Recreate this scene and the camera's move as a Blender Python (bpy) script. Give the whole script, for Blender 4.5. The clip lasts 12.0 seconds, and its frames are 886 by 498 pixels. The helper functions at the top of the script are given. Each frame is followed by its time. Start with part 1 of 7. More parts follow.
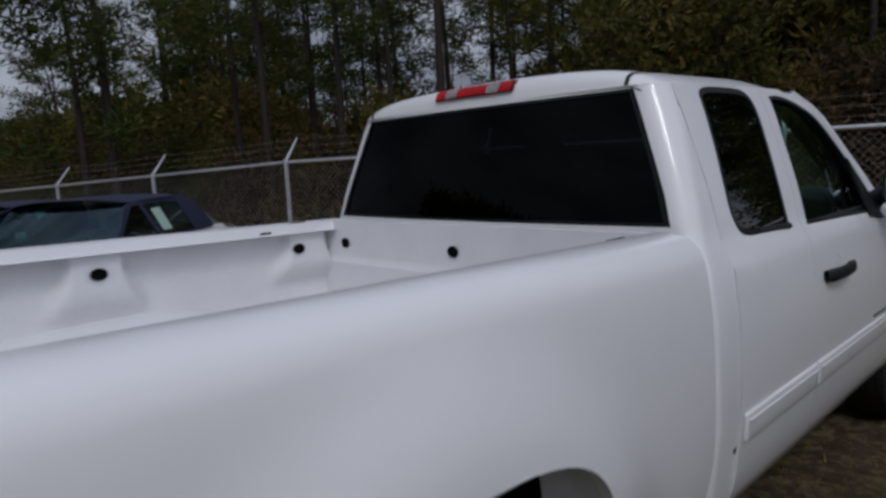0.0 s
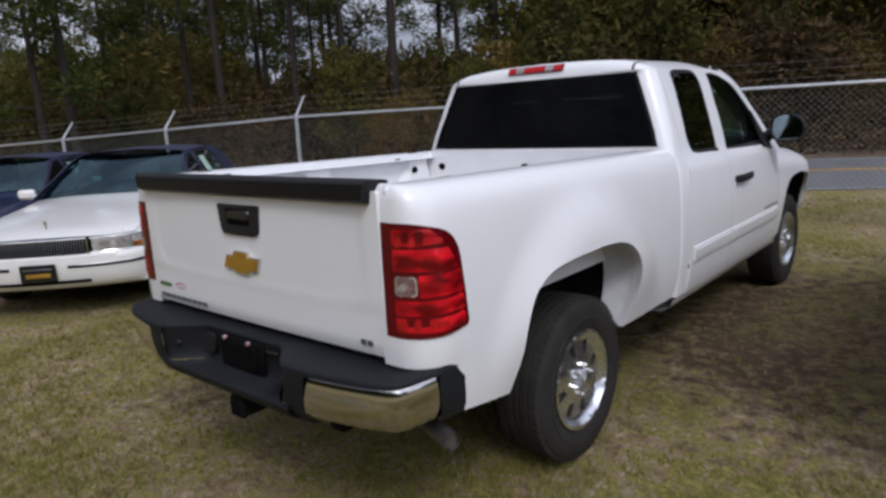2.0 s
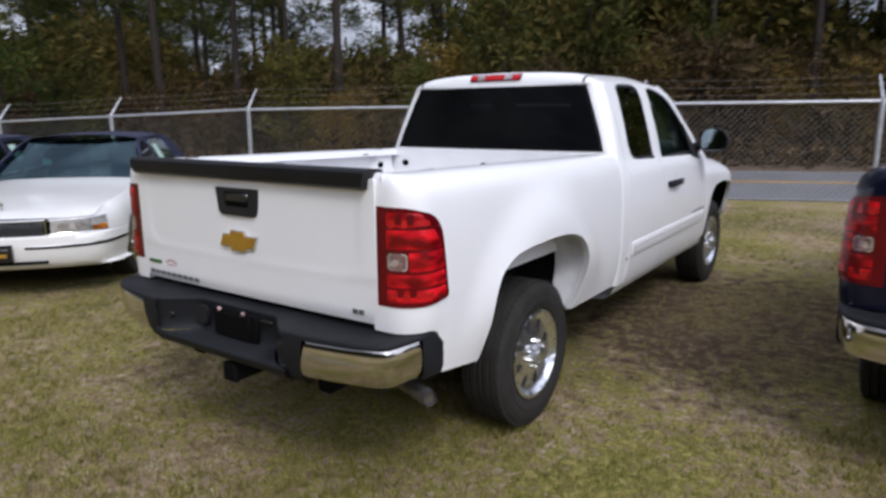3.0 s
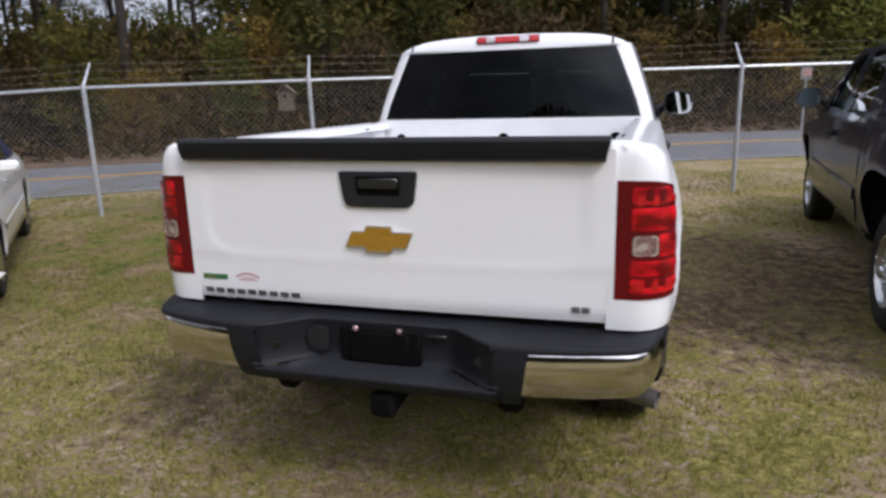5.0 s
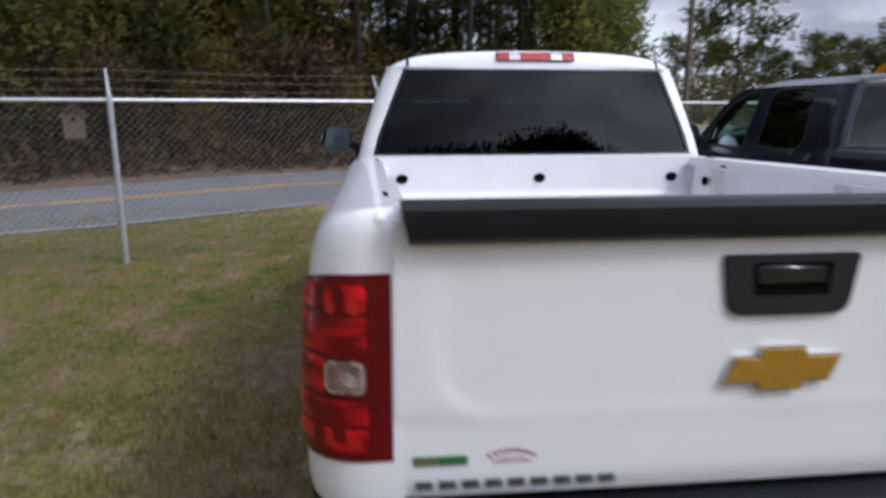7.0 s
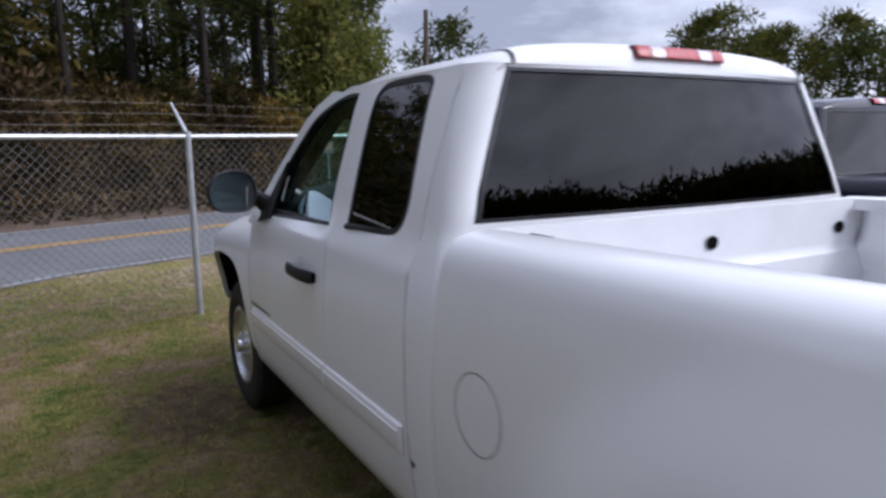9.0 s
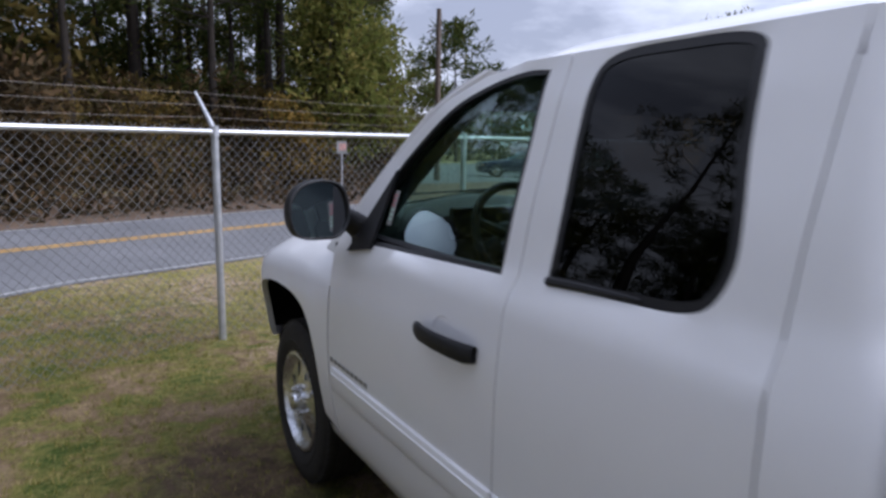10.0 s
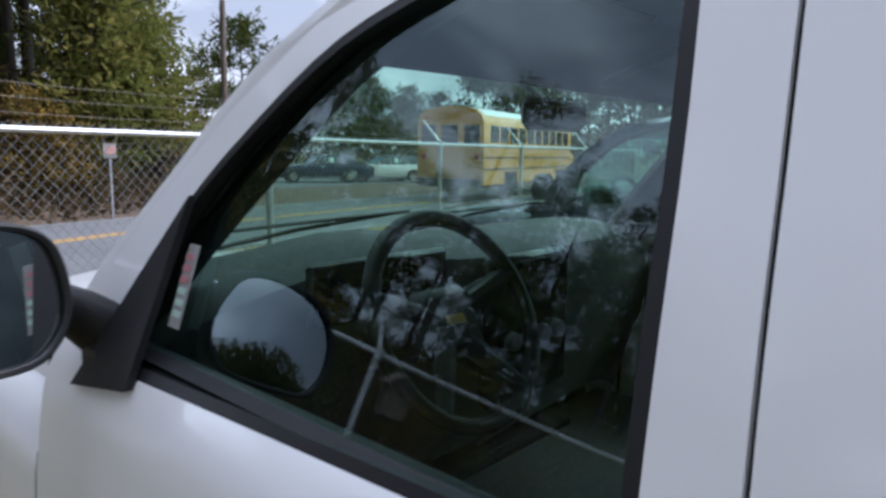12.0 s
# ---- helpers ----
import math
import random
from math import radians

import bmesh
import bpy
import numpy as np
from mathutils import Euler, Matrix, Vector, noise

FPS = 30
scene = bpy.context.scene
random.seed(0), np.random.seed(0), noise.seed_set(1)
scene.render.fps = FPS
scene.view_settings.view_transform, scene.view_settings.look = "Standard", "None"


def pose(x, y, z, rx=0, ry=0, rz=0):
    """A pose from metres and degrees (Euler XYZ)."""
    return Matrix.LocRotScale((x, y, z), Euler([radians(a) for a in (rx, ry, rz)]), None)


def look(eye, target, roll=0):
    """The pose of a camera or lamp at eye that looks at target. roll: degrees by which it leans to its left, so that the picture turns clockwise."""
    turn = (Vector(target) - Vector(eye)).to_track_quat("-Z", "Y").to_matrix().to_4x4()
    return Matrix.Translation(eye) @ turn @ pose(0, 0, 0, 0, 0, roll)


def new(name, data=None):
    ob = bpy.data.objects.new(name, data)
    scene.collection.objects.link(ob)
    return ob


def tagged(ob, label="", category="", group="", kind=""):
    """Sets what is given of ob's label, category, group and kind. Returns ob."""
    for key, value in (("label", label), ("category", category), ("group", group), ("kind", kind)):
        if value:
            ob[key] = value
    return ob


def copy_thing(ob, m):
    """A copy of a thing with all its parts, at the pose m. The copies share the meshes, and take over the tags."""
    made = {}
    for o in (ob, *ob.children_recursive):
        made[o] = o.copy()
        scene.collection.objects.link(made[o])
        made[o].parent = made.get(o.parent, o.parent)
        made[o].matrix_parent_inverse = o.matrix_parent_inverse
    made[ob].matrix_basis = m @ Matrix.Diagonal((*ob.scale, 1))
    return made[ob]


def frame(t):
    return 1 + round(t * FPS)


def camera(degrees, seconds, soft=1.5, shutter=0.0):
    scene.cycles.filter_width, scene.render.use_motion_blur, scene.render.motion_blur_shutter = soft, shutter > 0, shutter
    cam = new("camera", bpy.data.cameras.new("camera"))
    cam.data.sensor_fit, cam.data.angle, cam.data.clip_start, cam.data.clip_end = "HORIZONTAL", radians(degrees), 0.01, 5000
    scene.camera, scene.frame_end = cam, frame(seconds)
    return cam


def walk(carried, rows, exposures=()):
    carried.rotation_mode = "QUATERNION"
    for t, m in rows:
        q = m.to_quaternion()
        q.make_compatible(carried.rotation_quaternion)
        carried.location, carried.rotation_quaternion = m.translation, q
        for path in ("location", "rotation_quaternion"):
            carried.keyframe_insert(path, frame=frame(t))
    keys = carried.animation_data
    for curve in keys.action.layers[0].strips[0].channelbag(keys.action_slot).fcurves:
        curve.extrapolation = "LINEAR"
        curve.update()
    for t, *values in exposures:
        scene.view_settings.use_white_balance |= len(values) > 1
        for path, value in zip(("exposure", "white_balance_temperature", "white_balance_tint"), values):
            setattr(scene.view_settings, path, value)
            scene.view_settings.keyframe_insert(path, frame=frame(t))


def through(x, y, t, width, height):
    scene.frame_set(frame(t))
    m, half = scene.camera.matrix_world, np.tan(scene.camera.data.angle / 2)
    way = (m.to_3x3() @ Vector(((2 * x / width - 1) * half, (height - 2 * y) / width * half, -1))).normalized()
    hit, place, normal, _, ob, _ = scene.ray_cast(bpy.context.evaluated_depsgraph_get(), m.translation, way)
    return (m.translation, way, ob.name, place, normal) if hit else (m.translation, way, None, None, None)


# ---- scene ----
cam = camera(66.5, 12.0, soft=2.8, shutter=0.5)
PATH = [
    (0, (1.797, -0.762, 1.612), (0.357, 0.600, 1.346), -3.3),
    (0.5, (1.980, -1.214, 1.598), (0.563, 0.168, 1.317), -1.6),
    (1, (2.080, -1.688, 1.625), (0.722, -0.256, 1.296), -2.2),
    (1.5, (2.282, -2.155, 1.622), (0.933, -0.739, 1.202), -3.4),
    (2, (2.390, -2.578, 1.638), (1.102, -1.102, 1.238), -3.4),
    (2.5, (2.527, -2.856, 1.617), (1.284, -1.351, 1.177), -3.3),
    (3, (2.478, -2.982, 1.650), (1.341, -1.387, 1.244), -0.7),
    (3.5, (2.171, -3.177, 1.622), (1.204, -1.464, 1.259), -0.9),
    (3.7, (1.973, -3.176, 1.600), (1.010, -1.470, 1.196), 0.8),
    (5.3, (0.688, -3.232, 1.612), (0.176, -1.362, 1.121), -1.1),
    (5.5, (0.537, -3.174, 1.609), (0.062, -1.289, 1.136), 0.4),
    (6, (0.100, -3.046, 1.593), (-0.034, -1.113, 1.097), -1.0),
    (6.5, (-0.376, -2.672, 1.571), (-0.333, -0.726, 1.114), 1.2),
    (7, (-0.835, -2.316, 1.602), (-0.628, -0.370, 1.194), 0.0),
    (7.5, (-1.142, -1.882, 1.614), (-0.675, 0.046, 1.354), -0.5),
    (9.5, (-1.832, 0.110, 1.581), (-0.819, 1.806, 1.257), -0.8),
    (10, (-1.822, 0.655, 1.590), (-0.835, 2.370, 1.288), 0.6),
    (10.5, (-1.720, 1.086, 1.561), (-0.530, 2.669, 1.273), 1.5),
    (11, (-1.552, 1.408, 1.577), (-0.272, 2.928, 1.341), 0.0),
    (11.5, (-1.408, 1.655, 1.566), (0.005, 3.056, 1.340), 1.0),
    (12, (-1.290, 1.770, 1.572), (0.160, 3.112, 1.290), 0.7),
]
EXPOSURES = [(0, -1.36, 5950, 11), (0.5, -1.28, 5950, 12), (1.0, -1.05, 6020, 13), (1.5, -0.76, 5980, 12), (2.0, -0.49, 6020, 12), (2.5, -0.28, 6000, 12), (3.5, 0.0, 6050, 13), (5.5, 0.06, 6130, 13), (6.0, 0.06, 6060, 13), (7.5, -0.12, 5830, 13), (9.5, 0.09, 5760, 15), (10.5, 0.26, 5720, 14), (11.0, 0.34, 5740, 13), (12.0, 0.56, 5720, 11)]
walk(cam, [(t, look(eye, target, roll)) for t, eye, target, roll in PATH], EXPOSURES)
# ---- end of camera ----

# ---------------------------------------------------------------- world, sun
SUN_ELEV, SUN_AZ = 46.0, 128.0   # degrees; azimuth clockwise from +y
world = bpy.data.worlds.new("overcast_sky")
world.use_nodes = True
scene.world = world
wn, wl = world.node_tree.nodes, world.node_tree.links
bg = wn["Background"]
sky = wn.new("ShaderNodeTexSky")
sky.sky_type, sky.sun_disc = "NISHITA", False
sky.sun_elevation, sky.sun_rotation = radians(SUN_ELEV), radians(SUN_AZ)
sky.dust_density = 3.0
sky_gain = wn.new("ShaderNodeMix")
sky_gain.data_type, sky_gain.blend_type = "RGBA", "MULTIPLY"
sky_gain.inputs["Factor"].default_value = 1.0
sky_gain.inputs["B"].default_value = (0.10, 0.10, 0.10, 1)
wl.new(sky.outputs["Color"], sky_gain.inputs["A"])
wco = wn.new("ShaderNodeTexCoord")
wmap = wn.new("ShaderNodeMapping")
wmap.inputs["Scale"].default_value = (1.0, 1.0, 2.6)
wl.new(wco.outputs["Generated"], wmap.inputs["Vector"])
clouds = wn.new("ShaderNodeTexNoise")
clouds.inputs["Scale"].default_value, clouds.inputs["Detail"].default_value = 2.6, 6.0
clouds.inputs["Roughness"].default_value = 0.55
wl.new(wmap.outputs["Vector"], clouds.inputs["Vector"])
cloud_ramp = wn.new("ShaderNodeValToRGB")
cloud_ramp.color_ramp.elements[0].position, cloud_ramp.color_ramp.elements[0].color = 0.40, (0.32, 0.33, 0.385, 1)
cloud_ramp.color_ramp.elements[1].position, cloud_ramp.color_ramp.elements[1].color = 0.62, (0.82, 0.825, 0.875, 1)
wl.new(clouds.outputs["Fac"], cloud_ramp.inputs["Fac"])
cover = wn.new("ShaderNodeMix")
cover.data_type = "RGBA"
cover.inputs["Factor"].default_value = 0.86
wl.new(sky_gain.outputs["Result"], cover.inputs["A"])
wl.new(cloud_ramp.outputs["Color"], cover.inputs["B"])
az = radians(SUN_AZ)
sun_way = Vector((math.sin(az) * math.cos(radians(SUN_ELEV)), math.cos(az) * math.cos(radians(SUN_ELEV)), math.sin(radians(SUN_ELEV))))
toward = wn.new("ShaderNodeVectorMath")
toward.operation = "DOT_PRODUCT"
toward.inputs[1].default_value = sun_way
wl.new(wco.outputs["Generated"], toward.inputs[0])
glow = wn.new("ShaderNodeMapRange")
glow.interpolation_type = "SMOOTHSTEP"
glow.inputs["From Min"].default_value, glow.inputs["From Max"].default_value = 0.12, 0.95
glow.inputs["To Min"].default_value, glow.inputs["To Max"].default_value = 0.78, 2.0
wl.new(toward.outputs["Value"], glow.inputs["Value"])
lit = wn.new("ShaderNodeMix")
lit.data_type, lit.blend_type = "RGBA", "MULTIPLY"
lit.inputs["Factor"].default_value = 1.0
wl.new(cover.outputs["Result"], lit.inputs["A"])
wl.new(glow.outputs["Result"], lit.inputs["B"])
# heavier cloud, added as a darkening of the unseen sky round azimuth 222
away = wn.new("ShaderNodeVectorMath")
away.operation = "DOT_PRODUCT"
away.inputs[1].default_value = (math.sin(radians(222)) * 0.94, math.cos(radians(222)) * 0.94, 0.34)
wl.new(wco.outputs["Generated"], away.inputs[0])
sky_dim = wn.new("ShaderNodeMapRange")
sky_dim.interpolation_type = "SMOOTHSTEP"
sky_dim.inputs["From Min"].default_value, sky_dim.inputs["From Max"].default_value = 0.52, 0.97
sky_dim.inputs["To Min"].default_value, sky_dim.inputs["To Max"].default_value = 1.0, 0.30
wl.new(away.outputs["Value"], sky_dim.inputs["Value"])
dimmed = wn.new("ShaderNodeMix")
dimmed.data_type, dimmed.blend_type = "RGBA", "MULTIPLY"
dimmed.inputs["Factor"].default_value = 1.0
wl.new(lit.outputs["Result"], dimmed.inputs["A"])
wl.new(sky_dim.outputs["Result"], dimmed.inputs["B"])
wl.new(dimmed.outputs["Result"], bg.inputs["Color"])
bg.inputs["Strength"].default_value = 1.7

sun = new("sun", bpy.data.lights.new("sun", "SUN"))
sun.data.energy, sun.data.angle, sun.data.color = 1.5, radians(14), (1.0, 0.96, 0.90)
sun.matrix_world = look(sun_way * 60, (0, 0, 0))

# ---------------------------------------------------------------- materials


def nodes_of(name):
    m = bpy.data.materials.new(name)
    m.use_nodes = True
    n, l = m.node_tree.nodes, m.node_tree.links
    return m, n, l, n["Principled BSDF"]


def noise_node(n, l, scale, detail=4.0, rough=0.6, coord="Object", stretch=None):
    tc = n.new("ShaderNodeTexCoord")
    t = n.new("ShaderNodeTexNoise")
    t.inputs["Scale"].default_value, t.inputs["Detail"].default_value, t.inputs["Roughness"].default_value = scale, detail, rough
    if stretch:
        mp = n.new("ShaderNodeMapping")
        mp.inputs["Scale"].default_value = stretch
        l.new(tc.outputs[coord], mp.inputs["Vector"])
        l.new(mp.outputs["Vector"], t.inputs["Vector"])
    else:
        l.new(tc.outputs[coord], t.inputs["Vector"])
    return t


def ramp(n, l, source, stops):
    r = n.new("ShaderNodeValToRGB")
    e = r.color_ramp.elements
    e[0].position, e[0].color = stops[0][0], (*stops[0][1], 1)
    e[1].position, e[1].color = stops[-1][0], (*stops[-1][1], 1)
    for p, c in stops[1:-1]:
        x = e.new(p)
        x.color = (*c, 1)
    l.new(source, r.inputs["Fac"])
    return r


def mixed(n, l, fac, a, b, mode="MIX"):
    m = n.new("ShaderNodeMix")
    m.data_type, m.blend_type = "RGBA", mode
    for key, v in (("Factor", fac), ("A", a), ("B", b)):
        if isinstance(v, (int, float)):
            m.inputs[key].default_value = v
        elif isinstance(v, tuple):
            m.inputs[key].default_value = (*v, 1)
        else:
            l.new(v, m.inputs[key])
    return m.outputs["Result"]


def bumped(n, l, p, source, strength, distance=0.01):
    b = n.new("ShaderNodeBump")
    b.inputs["Strength"].default_value, b.inputs["Distance"].default_value = strength, distance
    l.new(source, b.inputs["Height"])
    l.new(b.outputs["Normal"], p.inputs["Normal"])


def plain(name, color, rough=0.5, metal=0.0, vary=0.15, scale=6.0, bump=0.0, bump_scale=120.0, coat=0.0, spec=0.5):
    """A surface with variation of colour at two scales, varied roughness and fine relief."""
    m, n, l, p = nodes_of(name)
    big, small = noise_node(n, l, scale), noise_node(n, l, scale * 14)
    dark, light = tuple(c * (1 - vary) for c in color), tuple(min(1, c * (1 + vary * 0.7)) for c in color)
    a = ramp(n, l, big.outputs["Fac"], [(0.3, dark), (0.7, light)])
    b = ramp(n, l, small.outputs["Fac"], [(0.3, (1 - vary * 0.5,) * 3), (0.6, (1, 1, 1))])
    l.new(mixed(n, l, 1.0, a.outputs["Color"], b.outputs["Color"], "MULTIPLY"), p.inputs["Base Color"])
    mr = n.new("ShaderNodeMapRange")
    mr.inputs["To Min"].default_value, mr.inputs["To Max"].default_value = max(0.02, rough * 0.8), min(1, rough * 1.2)
    l.new(small.outputs["Fac"], mr.inputs["Value"])
    l.new(mr.outputs["Result"], p.inputs["Roughness"])
    p.inputs["Metallic"].default_value, p.inputs["Coat Weight"].default_value = metal, coat
    p.inputs["Coat Roughness"].default_value, p.inputs["Specular IOR Level"].default_value = 0.04, spec
    if bump:
        bumped(n, l, p, noise_node(n, l, bump_scale, 3.0).outputs["Fac"], bump)
    return m


def car_paint(name, color, dirt=(0.30, 0.24, 0.17), dust=0.10, coat=1.0, spec=0.5):
    """Glossy lacquer over paint with a little dust and very faint orange peel."""
    m, n, l, p = nodes_of(name)
    d = noise_node(n, l, 3.0, 8.0, 0.7)
    r = ramp(n, l, d.outputs["Fac"], [(0.45, (0, 0, 0)), (0.85, (dust,) * 3)])
    l.new(mixed(n, l, r.outputs["Color"], color, dirt), p.inputs["Base Color"])
    p.inputs["Roughness"].default_value = 0.34
    p.inputs["Coat Weight"].default_value, p.inputs["Coat Roughness"].default_value = coat, 0.07
    p.inputs["Specular IOR Level"].default_value = spec
    bumped(n, l, p, noise_node(n, l, 60.0, 2.0).outputs["Fac"], 0.012)
    return m


def glass(name, tint, gloss_color=(1, 1, 1), base=0.06, rough=0.01):
    """A pane: tinted straight-through light under a Fresnel gloss."""
    m, n, l, p = nodes_of(name)
    n.remove(p)
    tr, gl, lw, mx = (n.new("ShaderNode" + k) for k in ("BsdfTransparent", "BsdfGlossy", "LayerWeight", "MixShader"))
    tr.inputs["Color"].default_value = (*tint, 1)
    gl.inputs["Color"].default_value, gl.inputs["Roughness"].default_value = (*gloss_color, 1), rough
    lw.inputs["Blend"].default_value = 0.5
    pw, mr = n.new("ShaderNodeMath"), n.new("ShaderNodeMapRange")
    pw.operation, pw.inputs[1].default_value = "POWER", 4.5
    mr.inputs["To Min"].default_value, mr.inputs["To Max"].default_value = base, 1.0
    l.new(lw.outputs["Facing"], pw.inputs[0])
    l.new(pw.outputs["Value"], mr.inputs["Value"])
    l.new(mr.outputs["Result"], mx.inputs["Fac"])
    l.new(tr.outputs["BSDF"], mx.inputs[1])
    l.new(gl.outputs["BSDF"], mx.inputs[2])
    l.new(mx.outputs["Shader"], n["Material Output"].inputs["Surface"])
    return m


def lens_red(name, color, rough=0.06):
    """Moulded lamp plastic: dark and bright patches of the bulbs' bowls under a clear surface."""
    m, n, l, p = nodes_of(name)
    w = noise_node(n, l, 11.0, 2.0, 0.45, stretch=(0.8, 0.8, 2.0))
    r = ramp(n, l, w.outputs["Fac"], [(0.40, tuple(c * 0.28 for c in color)), (0.56, color), (0.66, tuple(min(1, c * 1.5 + 0.004) for c in color))])
    l.new(r.outputs["Color"], p.inputs["Base Color"])
    p.inputs["Roughness"].default_value, p.inputs["Coat Weight"].default_value, p.inputs["Coat Roughness"].default_value = 0.35, 0.35, rough
    p.inputs["Specular IOR Level"].default_value = 0.15
    return m


def leafy(name, dark, light, brown, through=0.35):
    """Foliage: colour varied from leaf to leaf and from plant to plant, partly lit through."""
    m, n, l, p = nodes_of(name)
    ge, oi = n.new("ShaderNodeNewGeometry"), n.new("ShaderNodeObjectInfo")
    r = ramp(n, l, ge.outputs["Random Per Island"], [(0.0, dark), (0.6, light), (1.0, brown)])
    o = ramp(n, l, oi.outputs["Random"], [(0.0, (0.68, 0.78, 0.65)), (0.5, (1, 1, 1)), (1.0, (1.28, 1.14, 0.85))])
    c = mixed(n, l, 1.0, r.outputs["Color"], o.outputs["Color"], "MULTIPLY")
    l.new(c, p.inputs["Base Color"])
    p.inputs["Roughness"].default_value, p.inputs["Specular IOR Level"].default_value = 0.8, 0.12
    tl, mx = n.new("ShaderNodeBsdfTranslucent"), n.new("ShaderNodeMixShader")
    mx.inputs["Fac"].default_value = through
    l.new(c, tl.inputs["Color"])
    l.new(p.outputs["BSDF"], mx.inputs[1])
    l.new(tl.outputs["BSDF"], mx.inputs[2])
    l.new(mx.outputs["Shader"], n["Material Output"].inputs["Surface"])
    return m


WHITE_PAINT = car_paint("white_lacquer", (0.80, 0.80, 0.81), dust=0.05, coat=0.62, spec=0.4)
NAVY_PAINT = car_paint("navy_lacquer", (0.004, 0.005, 0.017), dust=0.006, coat=0.6, spec=0.1)
IVORY_PAINT = car_paint("ivory_white_lacquer", (0.76, 0.75, 0.72), dust=0.08)
DARK_BLUE_PAINT = car_paint("dark_blue_lacquer", (0.008, 0.013, 0.045), dust=0.012, coat=0.6, spec=0.1)
BED_PAINT = plain("bed_white_paint", (0.76, 0.76, 0.77), 0.42, vary=0.05, scale=4, bump=0.02)
BLACK_PLASTIC = plain("black_plastic", (0.015, 0.015, 0.017), 0.50, vary=0.2, bump=0.10, bump_scale=420, spec=0.35)
CAP_PLASTIC = plain("matt_black_cap_plastic", (0.009, 0.009, 0.010), 0.42, vary=0.2, bump=0.06, bump_scale=420, spec=0.22)
STEP_PLASTIC = plain("charcoal_bumper_plastic", (0.011, 0.012, 0.015), 0.60, vary=0.3, bump=0.2, bump_scale=300, spec=0.28)
BLACK_GLOSS = plain("black_gloss_plastic", (0.012, 0.012, 0.013), 0.2, vary=0.1)
RUBBER = plain("tyre_rubber", (0.026, 0.024, 0.022), 0.75, vary=0.3, scale=9, bump=0.2, bump_scale=160, spec=0.3)
GAP_BLACK = plain("panel_gap_black", (0.004, 0.004, 0.004), 0.9, vary=0.1, spec=0.08)
CHROME = plain("chrome", (0.66, 0.65, 0.64), 0.13, metal=1.0, vary=0.05, scale=5)
RIM_METAL = plain("polished_rim_metal", (0.80, 0.82, 0.86), 0.28, metal=1.0, vary=0.06, scale=8)
CHROME_DULL = plain("weathered_chrome", (0.64, 0.62, 0.60), 0.11, metal=1.0, vary=0.10, scale=6, bump=0.015, bump_scale=16)
STEEL = plain("exhaust_steel", (0.19, 0.18, 0.175), 0.5, metal=0.8, vary=0.25, scale=20)
UNDERBODY = plain("underbody_black", (0.008, 0.008, 0.008), 0.9, vary=0.3, bump=0.2, bump_scale=60, spec=0.1)
ARCH_DIRT = plain("dusty_arch_lip", (0.16, 0.15, 0.14), 0.7, vary=0.35, scale=9)
LINER = plain("wheel_liner_grey", (0.60, 0.60, 0.62), 0.45, vary=0.15, bump=0.05, bump_scale=40)
RED_LENS = lens_red("red_lens", (0.46, 0.004, 0.009))
RED_GLINT = plain("bright_red_reflector", (0.44, 0.006, 0.008), 0.25, vary=0.3, scale=60, coat=0.3)
BULB_DARK = plain("dark_bulb_bowl", (0.13, 0.002, 0.005), 0.3, vary=0.4, coat=0.2, spec=0.2)
LENS_WHITE = plain("silvered_reflector", (0.66, 0.58, 0.58), 0.10, metal=0.6, vary=0.4, scale=50, coat=1.0)
HEADLAMP = plain("clear_headlamp_lens", (0.62, 0.62, 0.60), 0.12, metal=0.45, vary=0.45, scale=16, bump=0.2, bump_scale=60, coat=1.0)
DEEP_RED = plain("deep_red_rim", (0.115, 0.002, 0.005), 0.22, vary=0.25, coat=0.2, spec=0.2)
CLEAR_LENS = plain("clear_reflector_lens", (0.36, 0.22, 0.23), 0.16, metal=0.5, vary=0.6, scale=34, bump=0.15, bump_scale=90, coat=1.0)
AMBER_LENS = lens_red("amber_lens", (0.65, 0.20, 0.02))
GOLD = plain("gold_emblem", (0.60, 0.34, 0.05), 0.30, metal=0.65, vary=0.12, scale=40, bump=0.1, bump_scale=300)
BADGE_GREY = plain("badge_grey", (0.22, 0.23, 0.24), 0.3, metal=0.6, vary=0.3, scale=60)
BADGE_PALE = plain("pale_badge_grey", (0.34, 0.35, 0.36), 0.3, metal=0.6, vary=0.3, scale=60)
BADGE_GREEN = plain("badge_green", (0.03, 0.15, 0.05), 0.3, vary=0.1)
STICKER_RED = plain("faded_red_print", (0.46, 0.20, 0.22), 0.5, vary=0.1)
PALE_SHEET = plain("pale_green_paper", (0.42, 0.58, 0.50), 0.6, vary=0.1)
PRIVACY = glass("privacy_glass", (0.014, 0.015, 0.018), base=0.022)
# green glass; its gloss colour carries the teal of the reflected sky
TINTED = glass("tinted_green_glass", (0.62, 0.80, 0.72), gloss_color=(0.74, 0.90, 0.94), base=0.10)
SCREEN = glass("windscreen_glass", (0.70, 0.88, 0.80))
# blue-green of the mirrored sky is put into tint and gloss colour
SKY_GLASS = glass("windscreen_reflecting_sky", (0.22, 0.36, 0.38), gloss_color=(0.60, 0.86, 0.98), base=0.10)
CAR_GLASS = glass("car_glass", (0.30, 0.40, 0.40), base=0.09)
MIRROR = plain("mirror_silver", (0.82, 0.84, 0.85), 0.02, metal=1.0, vary=0.01)
DASH = plain("dark_dashboard", (0.022, 0.022, 0.023), 0.62, vary=0.15, bump=0.12, bump_scale=350)
